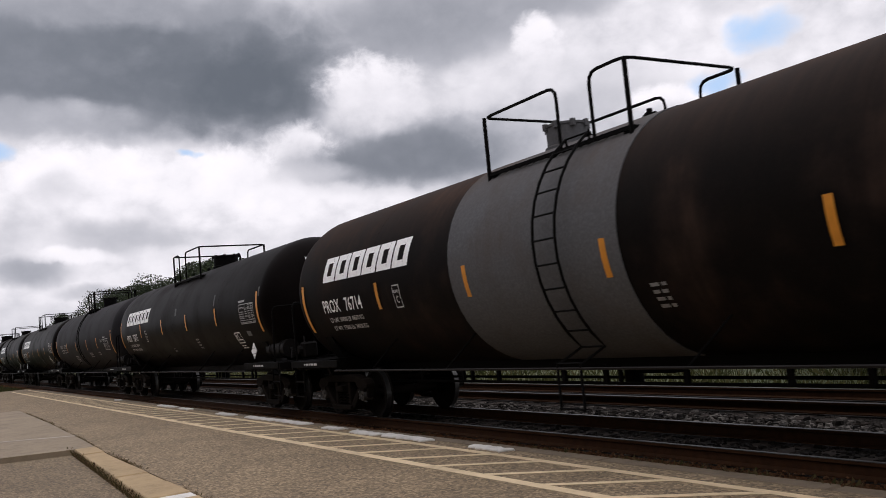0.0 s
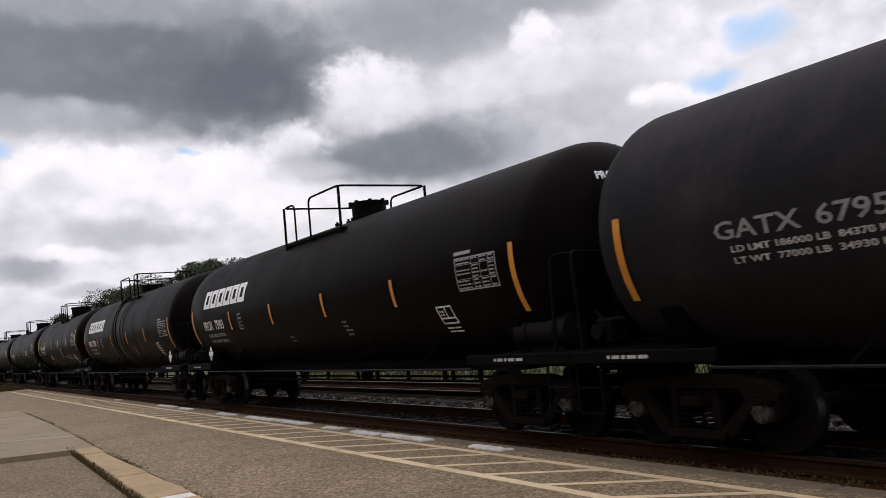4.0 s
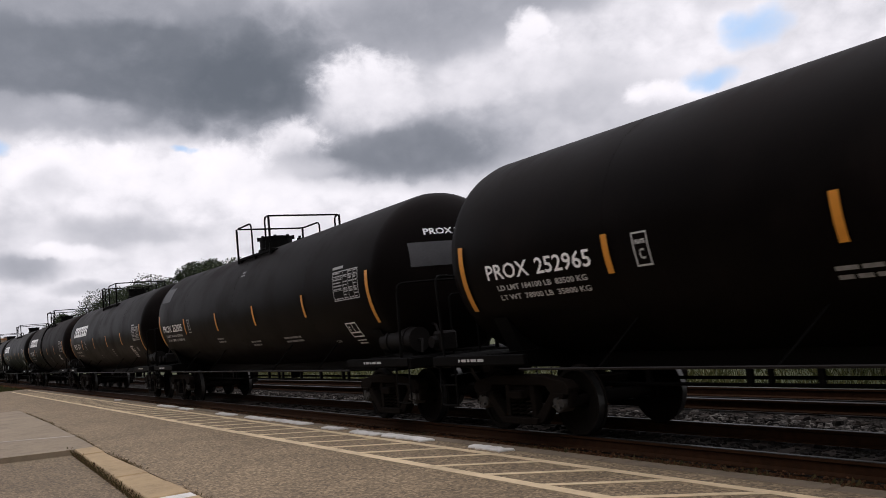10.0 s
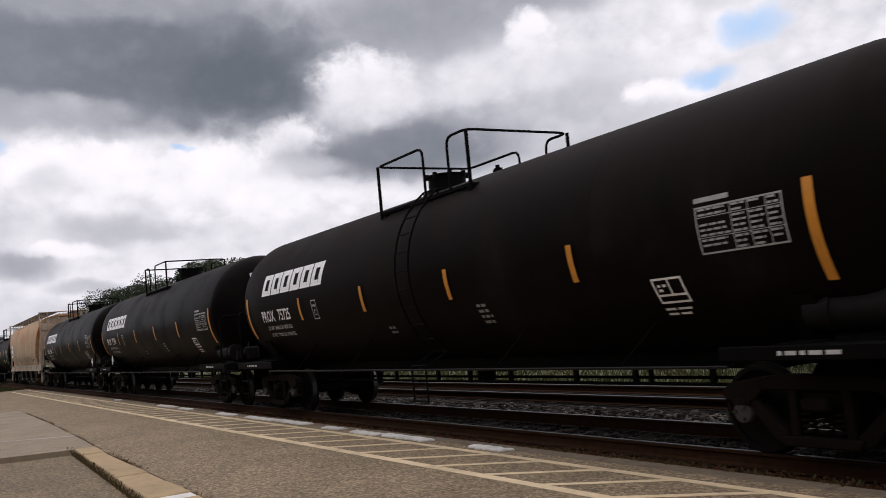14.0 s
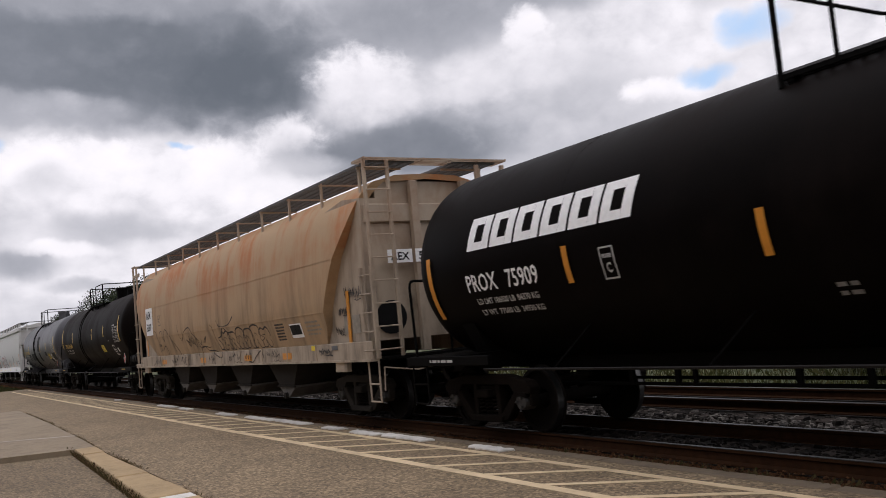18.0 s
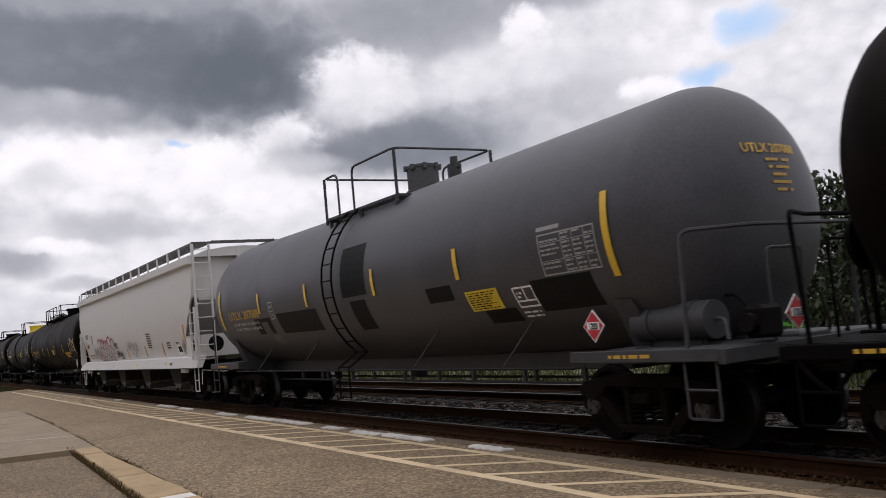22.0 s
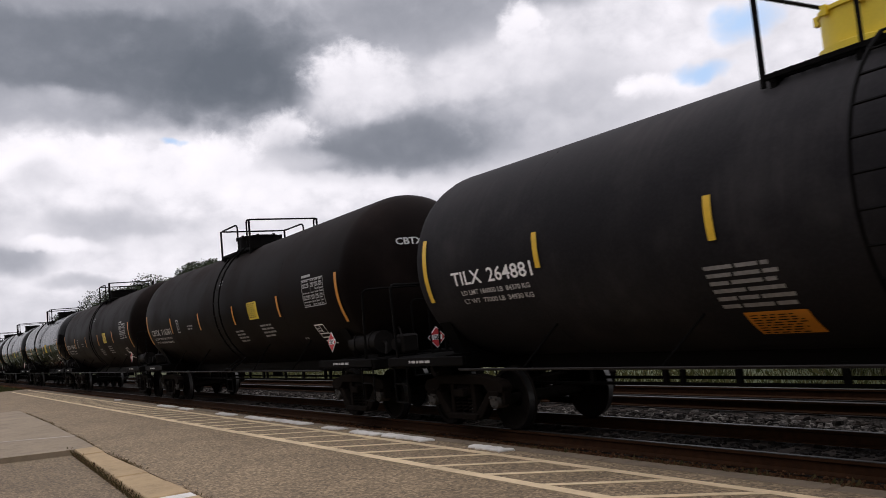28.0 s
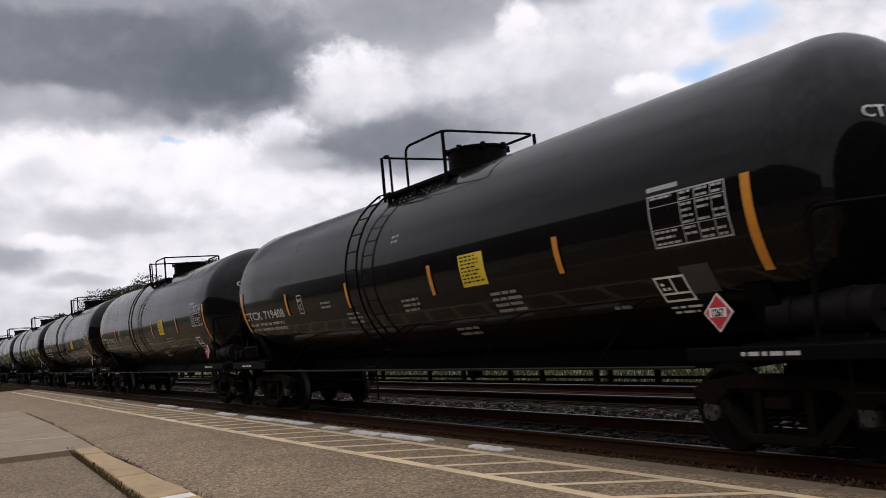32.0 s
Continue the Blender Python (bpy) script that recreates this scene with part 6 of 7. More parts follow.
SPECS = [
    (-10.5, old(1, "76714", "weathered black tank car with a gray middle band", paint="rusty", R=1.53, bands=((-2.0, 1.62, "band_gray"),), ladder=0.49,
                walk=(-1.5, 1.48, 0.17, 0.83), dome=(-0.85, 0.3, 0.36, "band_gray"), strips=(-4.4, -1.6, 1.36, 4.28), box=None, table=None)),
    (-28.6, old(2, "75715", "plain black tank car with white block mark", walk=(-1.38, 1.53, -0.73, 0.00), zs=2.36, strips=(-4.4, -1.44, 1.43, 4.33), dome=(0.86, 0.36, 0.34, "iron"), diamonds=((6.5, 1.42, "white"),),
                patches=((4.18, 4.28, 2.66, 2.95, "patch_dark"), (0.22, 0.4, 2.62, 2.84, "patch_dark"), (7.66, 7.75, 2.67, 2.88, "patch_dark"), (6.4, 6.68, 1.79, 1.91, "patch")))),
    (-45.9, dict(R=1.50, zc=2.46, Ls=7.55, paint="slate", zs=2.2, seed=3, label="slate gray tank car with side ladder", mark=("GATX 67955", -6.2, 2.2, 0.18, 2.05),
                 strips=(-4.0, -1.2, 1.77, 4.27), ladder=0.5, walk=(-0.34, 1.25, 0.32, 0.98), deck=(0.92, 0.17), rail_h=0.82, dome=(-0.1, 0.3, 0.42, "iron"), ink="faded", table=(5.78, 6.85, 1.88, 2.33),
                 word=("FRA AIP", 5.12, 2.22, 0.12, 0.58), notes=((2.2, 1.72, 0.9, 3), (4.2, 1.75, 0.6, 2), (-2.0, 1.6, 0.8, 4), (-0.4, 1.65, 0.5, 3)))),
    (-63.2, old(4, "75903", "plain black tank car with white block mark", Ls=7.7, dome=(0.76, 0.36, 0.34, "iron"), diamonds=((-7.0, 1.42, "white"),))),
    (-81.38, old(5, "75706", "black tank car with strap bands round its middle", logo=(-6.52, -3.0, 2.66, 3.11), mark=("PROX 75706", -6.62, 2.08, 0.25, 1.68), bands=((-0.12, 0.3, "band_black"), (0.55, 0.85, "band_black")),
                 walk=WALK_B, dome=(-0.78, 0.34, 0.3, "iron"), ladder=0.05, diamonds=((6.72, 1.42, "white"),))),
    (-98.78, dict(R=1.50, zc=2.50, Ls=7.05, paint="black", zs=2.5, big=0.47, seed=6, strip="yellow", label="black tank car with yellow strips and orange label", droop=0.06,
                  head=(-0.38, 0.46, 0.12, 0.92), mark=("TILX 264230", -6.1, 2.3, 0.2, 2.05), strips=(-4.05, -1.32, 1.25, 4.1), walk=(-0.81, 1.31, -0.10, 0.60), deck=(0.95, 0.215), dome=(-0.05, 0.5, 0.52, "iron"), rail_h=0.875,
                  table=(5.75, 6.81, 2.29, 2.77), box=(5.5, 1.67), signs=((-2.65, -2.05, 1.68, 1.95, "orange"),), notes=((1.96, 2.0, 0.7, 6), (2.99, 1.75, 0.6, 2), (3.93, 1.72, 1.0, 3)))),
    (-116.3, dict(R=1.50, zc=2.50, Ls=7.6, paint="black", zs=2.25, seed=7, label="black tank car with a small yellow sign", droop=0.05,
                  head=(-0.13, 0.67, 0.11, 1.17), mark=("PROX 252965", -7.05, 2.15, 0.21, 2.2), load=("LD LMT 184100 LB  83500 KG", "LT WT  78900 LB  35800 KG"), strips=(-4.55, -1.6, 1.55, 4.5), walk=(-0.93, 1.30, -0.66, -0.02), deck=(0.92, 0.20), rail_h=0.81, dome=(0.86, 0.45, 0.42, "iron"), sym=(-4.0, 2.25),
                  table=(6.2, 7.29, 2.23, 2.76), box=(6.46, 1.66), signs=((2.76, 3.51, 2.16, 2.47, "yellow_paint"),), head_patch=True, notes=((1.1, 3.25, 0.3, 2), (-1.5, 1.75, 0.6, 2), (1.0, 1.53, 0.5, 2), (3.4, 1.55, 1.1, 2), (5.46, 1.46, 0.3, 1)))),
    (-134.45, dict(R=1.50, zc=2.50, Ls=7.45, paint="black", zs=2.25, seed=8, label="black tank car with gray primer patches", droop=0.05,
                  head=(-0.13, 0.67, 0.11, 1.17), mark=("PROX 252935", -7.15, 2.15, 0.21, 2.2), load=("LD LMT 184100 LB  83500 KG", "LT WT  78900 LB  35800 KG"), strips=(-4.6, -1.55, 1.39, 4.44), walk=(-1.05, 1.35, 0.10, 1.08), deck=(0.92, 0.20), rail_h=0.81, dome=(-0.69, 0.42, 0.34, "iron"), sym=(-4.2, 2.25),
                  table=(6.0, 7.09, 2.23, 2.76), box=(6.26, 1.66), patches=((-7.45, -6.5, 3.08, 3.5, "patch_dark"),), head_patch=True,
                  notes=((0.3, 3.3, 0.3, 2), (-1.7, 1.75, 0.6, 2), (0.8, 1.6, 0.7, 2), (3.2, 1.6, 1.1, 2), (5.26, 1.46, 0.3, 1)))),
    (-152.49, old(9, "75714", "plain black tank car with white block mark", dome=(0.76, 0.36, 0.34, "iron"), patches=((6.3, 6.55, 1.7, 1.85, "patch"),))),
    (-170.77, old(10, "75725", "dusty brownish black tank car with white block mark", paint="brown", walk=WALK_B, dome=(-0.72, 0.34, 0.3, "iron"), ladder=0.3)),
    (-189.2, old(11, "75700", "plain black tank car with white block mark", dome=(0.76, 0.36, 0.34, "iron"), diamonds=((-7.05, 1.42, "white"),))),
    (-207.38, old(12, "75909", "plain black tank car with white block mark", Ls=7.7, dome=(0.76, 0.36, 0.34, "iron"), diamonds=((6.4, 1.42, "white"),), patches=((5.9, 6.15, 1.8, 1.95, "patch"),))),
    (-225.8, "tan"),
    (-245.63, dict(R=1.55, zc=2.58, Ls=7.1, paint="brown", zs=2.63, big=0.47, strip="yellow", ink="gold", seed=14, label="brownish black tank car with gold lettering", droop=0.05, ext=0.3, head=(0.12, 0.6, 0.11, 0.95),
                   mark=("UTLX 204380", -6.45, 2.15, 0.2, 2.2), strips=(-3.9, -1.43, 1.37, 4.07), walk=(-1.45, 1.58, -0.80, -0.08), deck=(1.02, 0.175), rail_h=0.835, dome=(0.92, 0.3, 0.5, "iron"), ladder=-0.75,
                   valves=((1.9, 0.13, 0.46), (-0.7, 0.05, 0.13), (-0.45, 0.2, 0.12)), table=(5.9, 6.98, 2.12, 2.70), box=(5.42, 1.88), signs=((3.02, 3.64, 1.8, 2.09, "yellow_paint"), (5.95, 6.15, 1.74, 1.9, "white")),
                   diamonds=((6.72, 1.47, "1267"),), notes=((4.9, 2.2, 0.3, 1),), head_rows=5)),
    (-263.72, dict(R=1.55, zc=2.60, Ls=7.3, paint="gray", zs=2.47, big=0.47, strip="yellow", ink="gold", seed=15, label="gray tank car with black paint-over patches", droop=0.06, ext=0.15, hx=8.3, trim="gray_trim", head=(0.12, 0.6, 0.11, 0.95),
                   mark=("UTLX 207088", -6.7, 2.18, 0.2, 2.15), sym=(-3.73, 2.28), strips=(-4.43, -1.65, 1.35, 4.05), walk=(-1.45, 1.56, -0.83, -0.16), deck=(1.02, 0.19), rail_h=0.835, dome=(0.77, 0.3, 0.5, "band_gray"), ladder=-0.2,
                   valves=((1.75, 0.13, 0.46), (-0.7, 0.05, 0.13), (-0.45, 0.2, 0.12)), table=(6.02, 7.1, 2.1, 2.6), box=(5.43, 1.87), signs=((4.08, 4.88, 1.77, 2.06, "yellow_paint"),),
                   patches=((0.06, 1.05, 2.3, 3.2, "ink"), (0.3, 0.92, 1.69, 2.22, "ink"), (3.03, 3.76, 1.97, 2.2, "ink"), (4.35, 5.1, 1.57, 1.76, "ink"), (5.65, 6.85, 1.66, 2.07, "ink"), (-3.5, -1.3, 1.76, 2.2, "ink"), (-5.0, -4.6, 1.78, 2.14, "ink"), (-4.2, -3.95, 1.78, 2.14, "ink"), (-4.6, -4.2, 2.05, 2.14, "ink"), (-4.35, -3.9, 1.52, 1.74, "patch")),
                   diamonds=((6.58, 1.44, "1203"),), head_rows=5)),
    (-282.95, "light"),
    (-303.47, dict(R=1.56, zc=2.58, Ls=8.6, Lend=10.15, paint="brown", zs=2.2, strip="yellow", ink="gold", seed=17, label="long brownish black tank car with gold lettering", droop=0.05,
                   head=(0.12, 0.6, 0.11, 0.95), mark=("UTLX 670703", -7.8, 2.12, 0.18, 2.15), strips=(-5.1, -2.97, -0.77, 1.86, 4.85, 7.11), walk=(-4.95, 1.27, -0.33, 0.57), deck=(1.0, 0.085), rail_h=0.66, posts=(-4.1, -3.25, -1.8), dome=(0.16, 0.5, 0.4, "iron"),
                   table=(7.4, 8.42, 2.0, 2.52), signs=((0.8, 1.4, 1.98, 2.26, "yellow_paint"),), diamonds=((7.5, 1.40, "1005"),), goldtext=(5.2, 1.88), notes=((6.4, 1.6, 0.3, 4),), head_rows=5)),
    (-321.95, dict(R=1.50, zc=2.50, Ls=7.15, paint="slate", zs=2.45, big=0.45, strip="yellow", seed=18, label="dark slate tank car with yellow manway", droop=0.06,
                   head=(-0.38, 0.46, 0.12, 0.92), mark=("TILX 264881", -6.45, 2.15, 0.2, 1.95), strips=(-4.35, -1.5, 1.2, 3.4), walk=(-1.09, 0.98, -0.01, 0.88), deck=(0.95, 0.20), dome=(-0.45, 0.48, 0.44, "yellow_paint"), ladder=0.4,
                   table=(5.40, 6.45, 2.18, 2.68), signs=((2.28, 2.9, 2.1, 2.43, "yellow_paint"), (-1.55, -0.8, 1.25, 1.49, "orange")), notes=((-1.24, 1.74, 1.0, 6), (1.6, 1.75, 0.9, 5), (3.0, 1.8, 0.9, 4), (4.6, 1.9, 1.1, 3)))),
    (-339.91, dict(R=1.56, zc=2.60, Ls=7.6, paint="brown", zs=2.33, seed=19, ink="stencil", load=("LD LMT 199300 LB  90400 KG", "LT WT  86700 LB  39300 KG"), label="brownish black tank car with yellow sign", droop=0.05,
                   head=(-0.1, 0.53, 0.13, 1.17), mark=("CBTX 716381", -7.3, 2.1, 0.19, 2.45), strips=(-4.6, -1.6, 1.4, 4.48), walk=(-1.08, 1.25, 0.33, 1.05), deck=(0.92, 0.14), rail_h=0.71, dome=(-0.64, 0.55, 0.36, "iron"), ladder=0.62,
                   sym=(-3.9, 2.3), table=(5.93, 7.0, 2.21, 2.74), box=(6.18, 1.70), signs=((2.5, 3.15, 2.16, 2.56, "yellow_paint"),), diamonds=((6.62, 1.49, "1267"),),
                   notes=((0.3, 3.2, 0.3, 2), (-2.6, 2.2, 0.6, 2), (1.5, 1.8, 0.7, 4), (3.4, 1.85, 0.8, 4), (5.2, 1.58, 0.3, 1)))),
    (-358.16, dict(R=1.56, zc=2.60, Ls=7.58, paint="brown", zs=2.33, seed=20, ink="stencil", load=("LD LMT 199300 LB  90400 KG", "LT WT  86700 LB  39300 KG"), label="brownish black tank car with yellow sign", droop=0.05,
                   head=(-0.1, 0.53, 0.13, 1.17), mark=("CBTX 716347", -7.3, 2.1, 0.19, 2.45), strips=(-4.6, -1.6, 1.4, 4.48), walk=(-1.08, 1.25, 0.33, 1.05), deck=(0.92, 0.14), rail_h=0.71, dome=(-0.64, 0.55, 0.36, "iron"), ladder=0.62,
                   sym=(-3.9, 2.3), table=(5.93, 7.0, 2.21, 2.74), box=(6.18, 1.70), signs=((2.5, 3.15, 2.16, 2.56, "yellow_paint"),), diamonds=((6.62, 1.49, "1267"),),
                   notes=((0.3, 3.2, 0.3, 2), (-2.6, 2.2, 0.6, 2), (1.5, 1.8, 0.7, 4), (3.4, 1.85, 0.8, 4), (5.2, 1.58, 0.3, 1)))),
]
GLOSS = dict(ink="stencil", load=("LD LMT 199300 LB  90400 KG", "LT WT  86700 LB  39300 KG"), R=1.56, zc=2.62, Ls=7.4, paint="gloss", zs=2.33, label="glossy black tank car with yellow sign", droop=0.07,
             strips=(-4.6, -1.6, 1.4, 4.48), walk=(-0.99, 1.14, -0.69, -0.10), deck=(0.92, 0.14), rail_h=0.71, dome=(0.72, 0.5, 0.38, "iron"), ladder=-1.0,
             sym=(-3.9, 2.3), table=(6.1, 7.15, 2.2, 2.74), box=(6.1, 1.75), signs=((2.25, 2.88, 2.14, 2.6, "yellow_paint"),), diamonds=((6.65, 1.49, "1267"),),
             # the dark patch beside the placard stands for an empty placard holder
             head=(-0.23, 0.5, 0.12, 1.2), hx=7.95, patches=((6.3, 6.7, 1.68, 1.98, "patch_dark"),), seams=(-4.4, 0.0, 4.4),
             notes=((0.3, 3.1, 0.3, 2), (-2.6, 2.2, 0.6, 2), (-1.6, 1.9, 0.6, 3), (0.6, 2.0, 0.6, 3), (3.2, 1.85, 0.8, 4), (1.7, 1.5, 0.6, 2), (5.2, 1.6, 0.35, 1)))
for i, num in enumerate(("719408", "719412", "719377", "719420", "719391", "719405")):
    SPECS.append((-376.21 - 18.12 * i, dict(GLOSS, seed=21 + i, mark=("CTCX " + num, -7.45, 2.1, 0.19, 2.55))))

for x, spec in SPECS:
    if spec == "tan":
        car = tan_hopper("rust-stained tan covered hopper car with graffiti")
    elif spec == "light":
        car = light_hopper("light gray covered hopper car with red graffiti")
    else:
        car = tank_car(spec)
    car.matrix_basis = pose(x, TRACK_Y, 0)
    TRAIN.append((car, x))


def run(t):
    """How far the train has gone."""
    return 11.3054 * t + 0.00608 * (t - 16) ** 2


# ---- platform, kerb and lot ----
def slab(name, outline, z, depth, mat, label, category, parent=None):
    bm = bmesh.new()
    a = [bm.verts.new((*p, z)) for p in outline]
    b = [bm.verts.new((*p, z - depth)) for p in outline]
    bm.faces.new(a)
    n = len(a)
    for i in range(n):
        bm.faces.new((a[i], b[i], b[(i + 1) % n], a[(i + 1) % n]))
    fix(bm)
    if bm.faces[0].normal.z < 0:
        bmesh.ops.reverse_faces(bm, faces=bm.faces)
    ob = link(name, to_mesh(name, bm, mat))
    if parent is not None:
        ob.parent = parent
        ob["label"] = label
        return ob
    return tagged(ob, label, category, kind="structure")


def joint(x):
    """The seam between platform and kerb."""
    pts = ((-36.96, 3.44), (-27.1, 3.30), (-20.2, 3.10), (-16.3, 2.945), (-10.8, 2.87), (-4.0, 2.72), (30.0, 2.6))
    for (a, ya), (b, yb) in zip(pts, pts[1:]):
        if x <= b:
            return ya + (yb - ya) * (x - a) / (b - a)
    return 2.6


def build_platform():
    xs = (-36.96, -27.1, -20.2, -16.3, -10.8, -4.0, 30.0)
    p = slab("platform", [(-66.0, -12), (-36.99, -12), (-36.99, 3.45)] + [(x, joint(x)) for x in xs] + [(30, 6.72), (-66.0, 6.72)],
             PLATFORM_Z, 0.4, M["asphalt"], "worn gray-brown asphalt station platform", "platform")
    # edge kerb beside the track, in lengths, some painted white
    bm = bmesh.new()
    box(bm, (0, 0, 0), (2.99, 0.24, 0.34), 0, 0.02)
    stone = to_mesh("edge_stone", bm, M["edge_stone"])
    for i in range(31):
        link("edge_stone", stone, p, pose(-60.5 + 3 * i, 6.845 + random.uniform(-0.012, 0.012), PLATFORM_Z - 0.165 + random.uniform(-0.012, 0.004), rz=random.uniform(-0.25, 0.25)))
    rnd = random.Random(8)
    for x0, x1, y in ((-20.35, -18.4, 6.68), (-18.35, -16.65, 6.70), (-15.7, -14.9, 6.64), (-14.4, -13.3, 6.60), (-13.25, -11.7, 6.64), (-10.6, -9.65, 6.63), (-22.6, -21.3, 6.67), (-29.2, -27.2, 6.74),
                      (-26.5, -25.2, 6.70), (-36.2, -35.4, 6.76)):
        bm = bmesh.new()
        n, top, low = 12, [], []
        for i in range(n + 1):
            t = i / n
            top.append((x0 + (x1 - x0) * t, y + 0.11 + rnd.uniform(-0.03, 0.02)))
            low.append((x0 + (x1 - x0) * t + rnd.uniform(-0.02, 0.02), y - 0.10 + rnd.uniform(-0.02, 0.05)))
        low[0], low[-1] = (x0 + 0.05, y - 0.03), (x1 - 0.05, y + 0.0)
        ring_ = low + list(reversed(top))
        a = [bm.verts.new((*q, 0.028)) for q in ring_]
        b = [bm.verts.new((*q, -0.05)) for q in ring_]
        bm.faces.new(a)
        for i in range(len(a)):
            bm.faces.new((a[i], b[i], b[(i + 1) % len(a)], a[(i + 1) % len(a)]))
        fix(bm)
        bmesh.ops.bevel(bm, geom=[e for e in bm.edges if min(v.co.z for v in e.verts) > 0], offset=0.012, segments=1, affect="EDGES")
        part("white_block", bm, M["white_stone"], p, "worn white painted edge block", m=pose(0, 0, PLATFORM_Z))
    # painted lines, in lengths
    for y, w in ((5.446, 0.14), (6.403, 0.11)):
        for i in range(20):
            bm = bmesh.new()
            box(bm, (-60 + 4.6 * i, y, PLATFORM_Z + 0.003), (4.598, w, 0.004))
            part("line_mark", bm, M["line"], p)
    bm = bmesh.new()
    c, s = 0.48, 0.425
    wedge(bm, [(-c - 0.08, -s, 0), (-c + 0.08, -s, 0), (c + 0.08, s, 0), (c - 0.08, s, 0),
               (-c - 0.08, -s, 0.004), (-c + 0.08, -s, 0.004), (c + 0.08, s, 0.004), (c - 0.08, s, 0.004)])
    fix(bm)
    hatch = to_mesh("hatch_mark", bm, M["line"])
    for i in range(52):
        link("hatch_mark", hatch, p, pose(-56 + 1.09 * i + 0.02, 5.931, PLATFORM_Z + 0.0025))
    # concrete walk with a pale painted line, kerb and lot
    walk_ = slab("pavement", [(-36.95, -12), (-19.9, -12), (-18.86, 1.38), (-18.5, 2.62), (-18.42, 3.01), (-20.2, 3.08), (-27.1, 3.28), (-36.95, 3.42)],
                 PLATFORM_Z + 0.004, 0.4, M["concrete"], "pale gray concrete walk beside the platform", "pavement")
    bm = bmesh.new()
    wedge(bm, [(-23.4, 1.0, 0), (-23.22, 1.0, 0), (-21.55, 3.15, 0), (-21.75, 3.15, 0), (-23.4, 1.0, 0.004), (-23.22, 1.0, 0.004), (-21.55, 3.15, 0.004), (-21.75, 3.15, 0.004)])
    fix(bm)
    part("line_mark", bm, M["faint_line"], walk_, "worn white painted line", m=pose(0, 0, PLATFORM_Z + 0.006))
    kerb = tagged(new("kerb"), "worn tan concrete kerb round the lot", "kerb", kind="structure")
    bounds = [-18.38, -17.2, -15.9, -14.6, -13.4, -12.2, -10.98, -10.62, -9.6, -8.4, -7, -5.5, -4, -2, 0.5, 3, 6, 10, 14, 18, 22, 26, 30]
    for k, (a, b) in enumerate(zip(bounds, bounds[1:])):
        fa, fb = 2.635 + (a + 18.5) * -0.041, 2.635 + (b + 18.5) * -0.041
        bm = bmesh.new()
        j = rnd.uniform(-0.008, 0.008)
        q = [(a + 0.003, fa + rnd.uniform(-0.012, 0.012)), (b - 0.003, fb + rnd.uniform(-0.012, 0.012)), (b - 0.003, joint(b) - 0.02), (a + 0.003, joint(a) - 0.02)]
        wedge(bm, [(*c_, PLATFORM_Z - 0.35) for c_ in q] + [(*c_, PLATFORM_Z + 0.012 + j) for c_ in q])
        fix(bm)
        bmesh.ops.bevel(bm, geom=[e for e in bm.edges if min(v.co.z for v in e.verts) > PLATFORM_Z - 0.1], offset=0.014, segments=1, affect="EDGES")
        part("kerb_stone", bm, M["kerb"] if k != 6 else M["white_stone"], kerb)
    slab("parking_lot", [(-19.88, -12), (30, -12), (30, 0.7), (-18.47, 2.66), (-18.84, 1.38)], PLATFORM_Z - 0.10, 0.3, M["lot"], "dark worn asphalt lot below the kerb", "road")
    # an unseen wall added behind the camera blocks low sky and closes the place
    bm = bmesh.new()
    box(bm, (-12, -11.5, 4.0), (110, 0.4, 9.0))
    tagged(link("wall_sky_block", to_mesh("wall_sky_block", bm, M["brick"])), "plain dark unseen wall added to block low sky", "wall", kind="structure")


# dark colour of the added wall that keeps low sky off the cars
M["brick"] = concrete_material("dark_sky_block_wall", (0.055, 0.042, 0.034))
build_platform()


# ---- loose stones, weeds and grass ----
def scatter_mesh(name, base_v, base_f, places, mats):
    """Many small copies of one shape, joined: places hold x, y, z, three sizes and a turn."""
    bv, bf = np.array(base_v, float), np.array(base_f, int)
    P = np.array(places, float)
    n, k = len(P), len(bv)
    c, s = np.cos(P[:, 6]), np.sin(P[:, 6])
    v = bv[None] * P[:, None, 3:6]
    jit = np.random.RandomState(len(P)).uniform(0.75, 1.25, (n, k, 3))
    v = v * jit
    x = v[..., 0] * c[:, None] - v[..., 1] * s[:, None] + P[:, None, 0]
    y = v[..., 0] * s[:, None] + v[..., 1] * c[:, None] + P[:, None, 1]
    z = v[..., 2] + P[:, None, 2]
    verts = np.stack([x, y, z], -1).reshape(-1, 3)
    faces = (bf[None] + (np.arange(n) * k)[:, None, None]).reshape(-1, bf.shape[1])
    me = bpy.data.meshes.new(name)
    me.from_pydata(verts.tolist(), [], faces.tolist())
    for m in mats:
        me.materials.append(m)
    return me


def island_material(name, cols, rough=0.9, bump=0.0):
    g = Graph(name)
    geo = g.node("ShaderNodeNewGeometry")
    col = g.ramp(geo.outputs["Random Per Island"], [(i / (len(cols) - 1), c) for i, c in enumerate(cols)])
    n = g.noise(g.coords(), 60, 3)
    col = g.mix(g.math("MULTIPLY", n, 0.5), col, (0.02, 0.018, 0.016))
    return g.shade(col, rough, spec=0.08)


STONE_V = [(-1, -1, -0.6), (1, -0.8, -0.6), (0.9, 1, -0.6), (-0.8, 0.9, -0.6), (-0.6, -0.5, 0.7), (0.7, -0.6, 0.5), (0.5, 0.6, 0.8), (-0.5, 0.7, 0.55)]
STONE_F = [(0, 3, 2, 1), (4, 5, 6, 7), (0, 1, 5, 4), (1, 2, 6, 5), (2, 3, 7, 6), (3, 0, 4, 7)]
rs = np.random.RandomState(5)


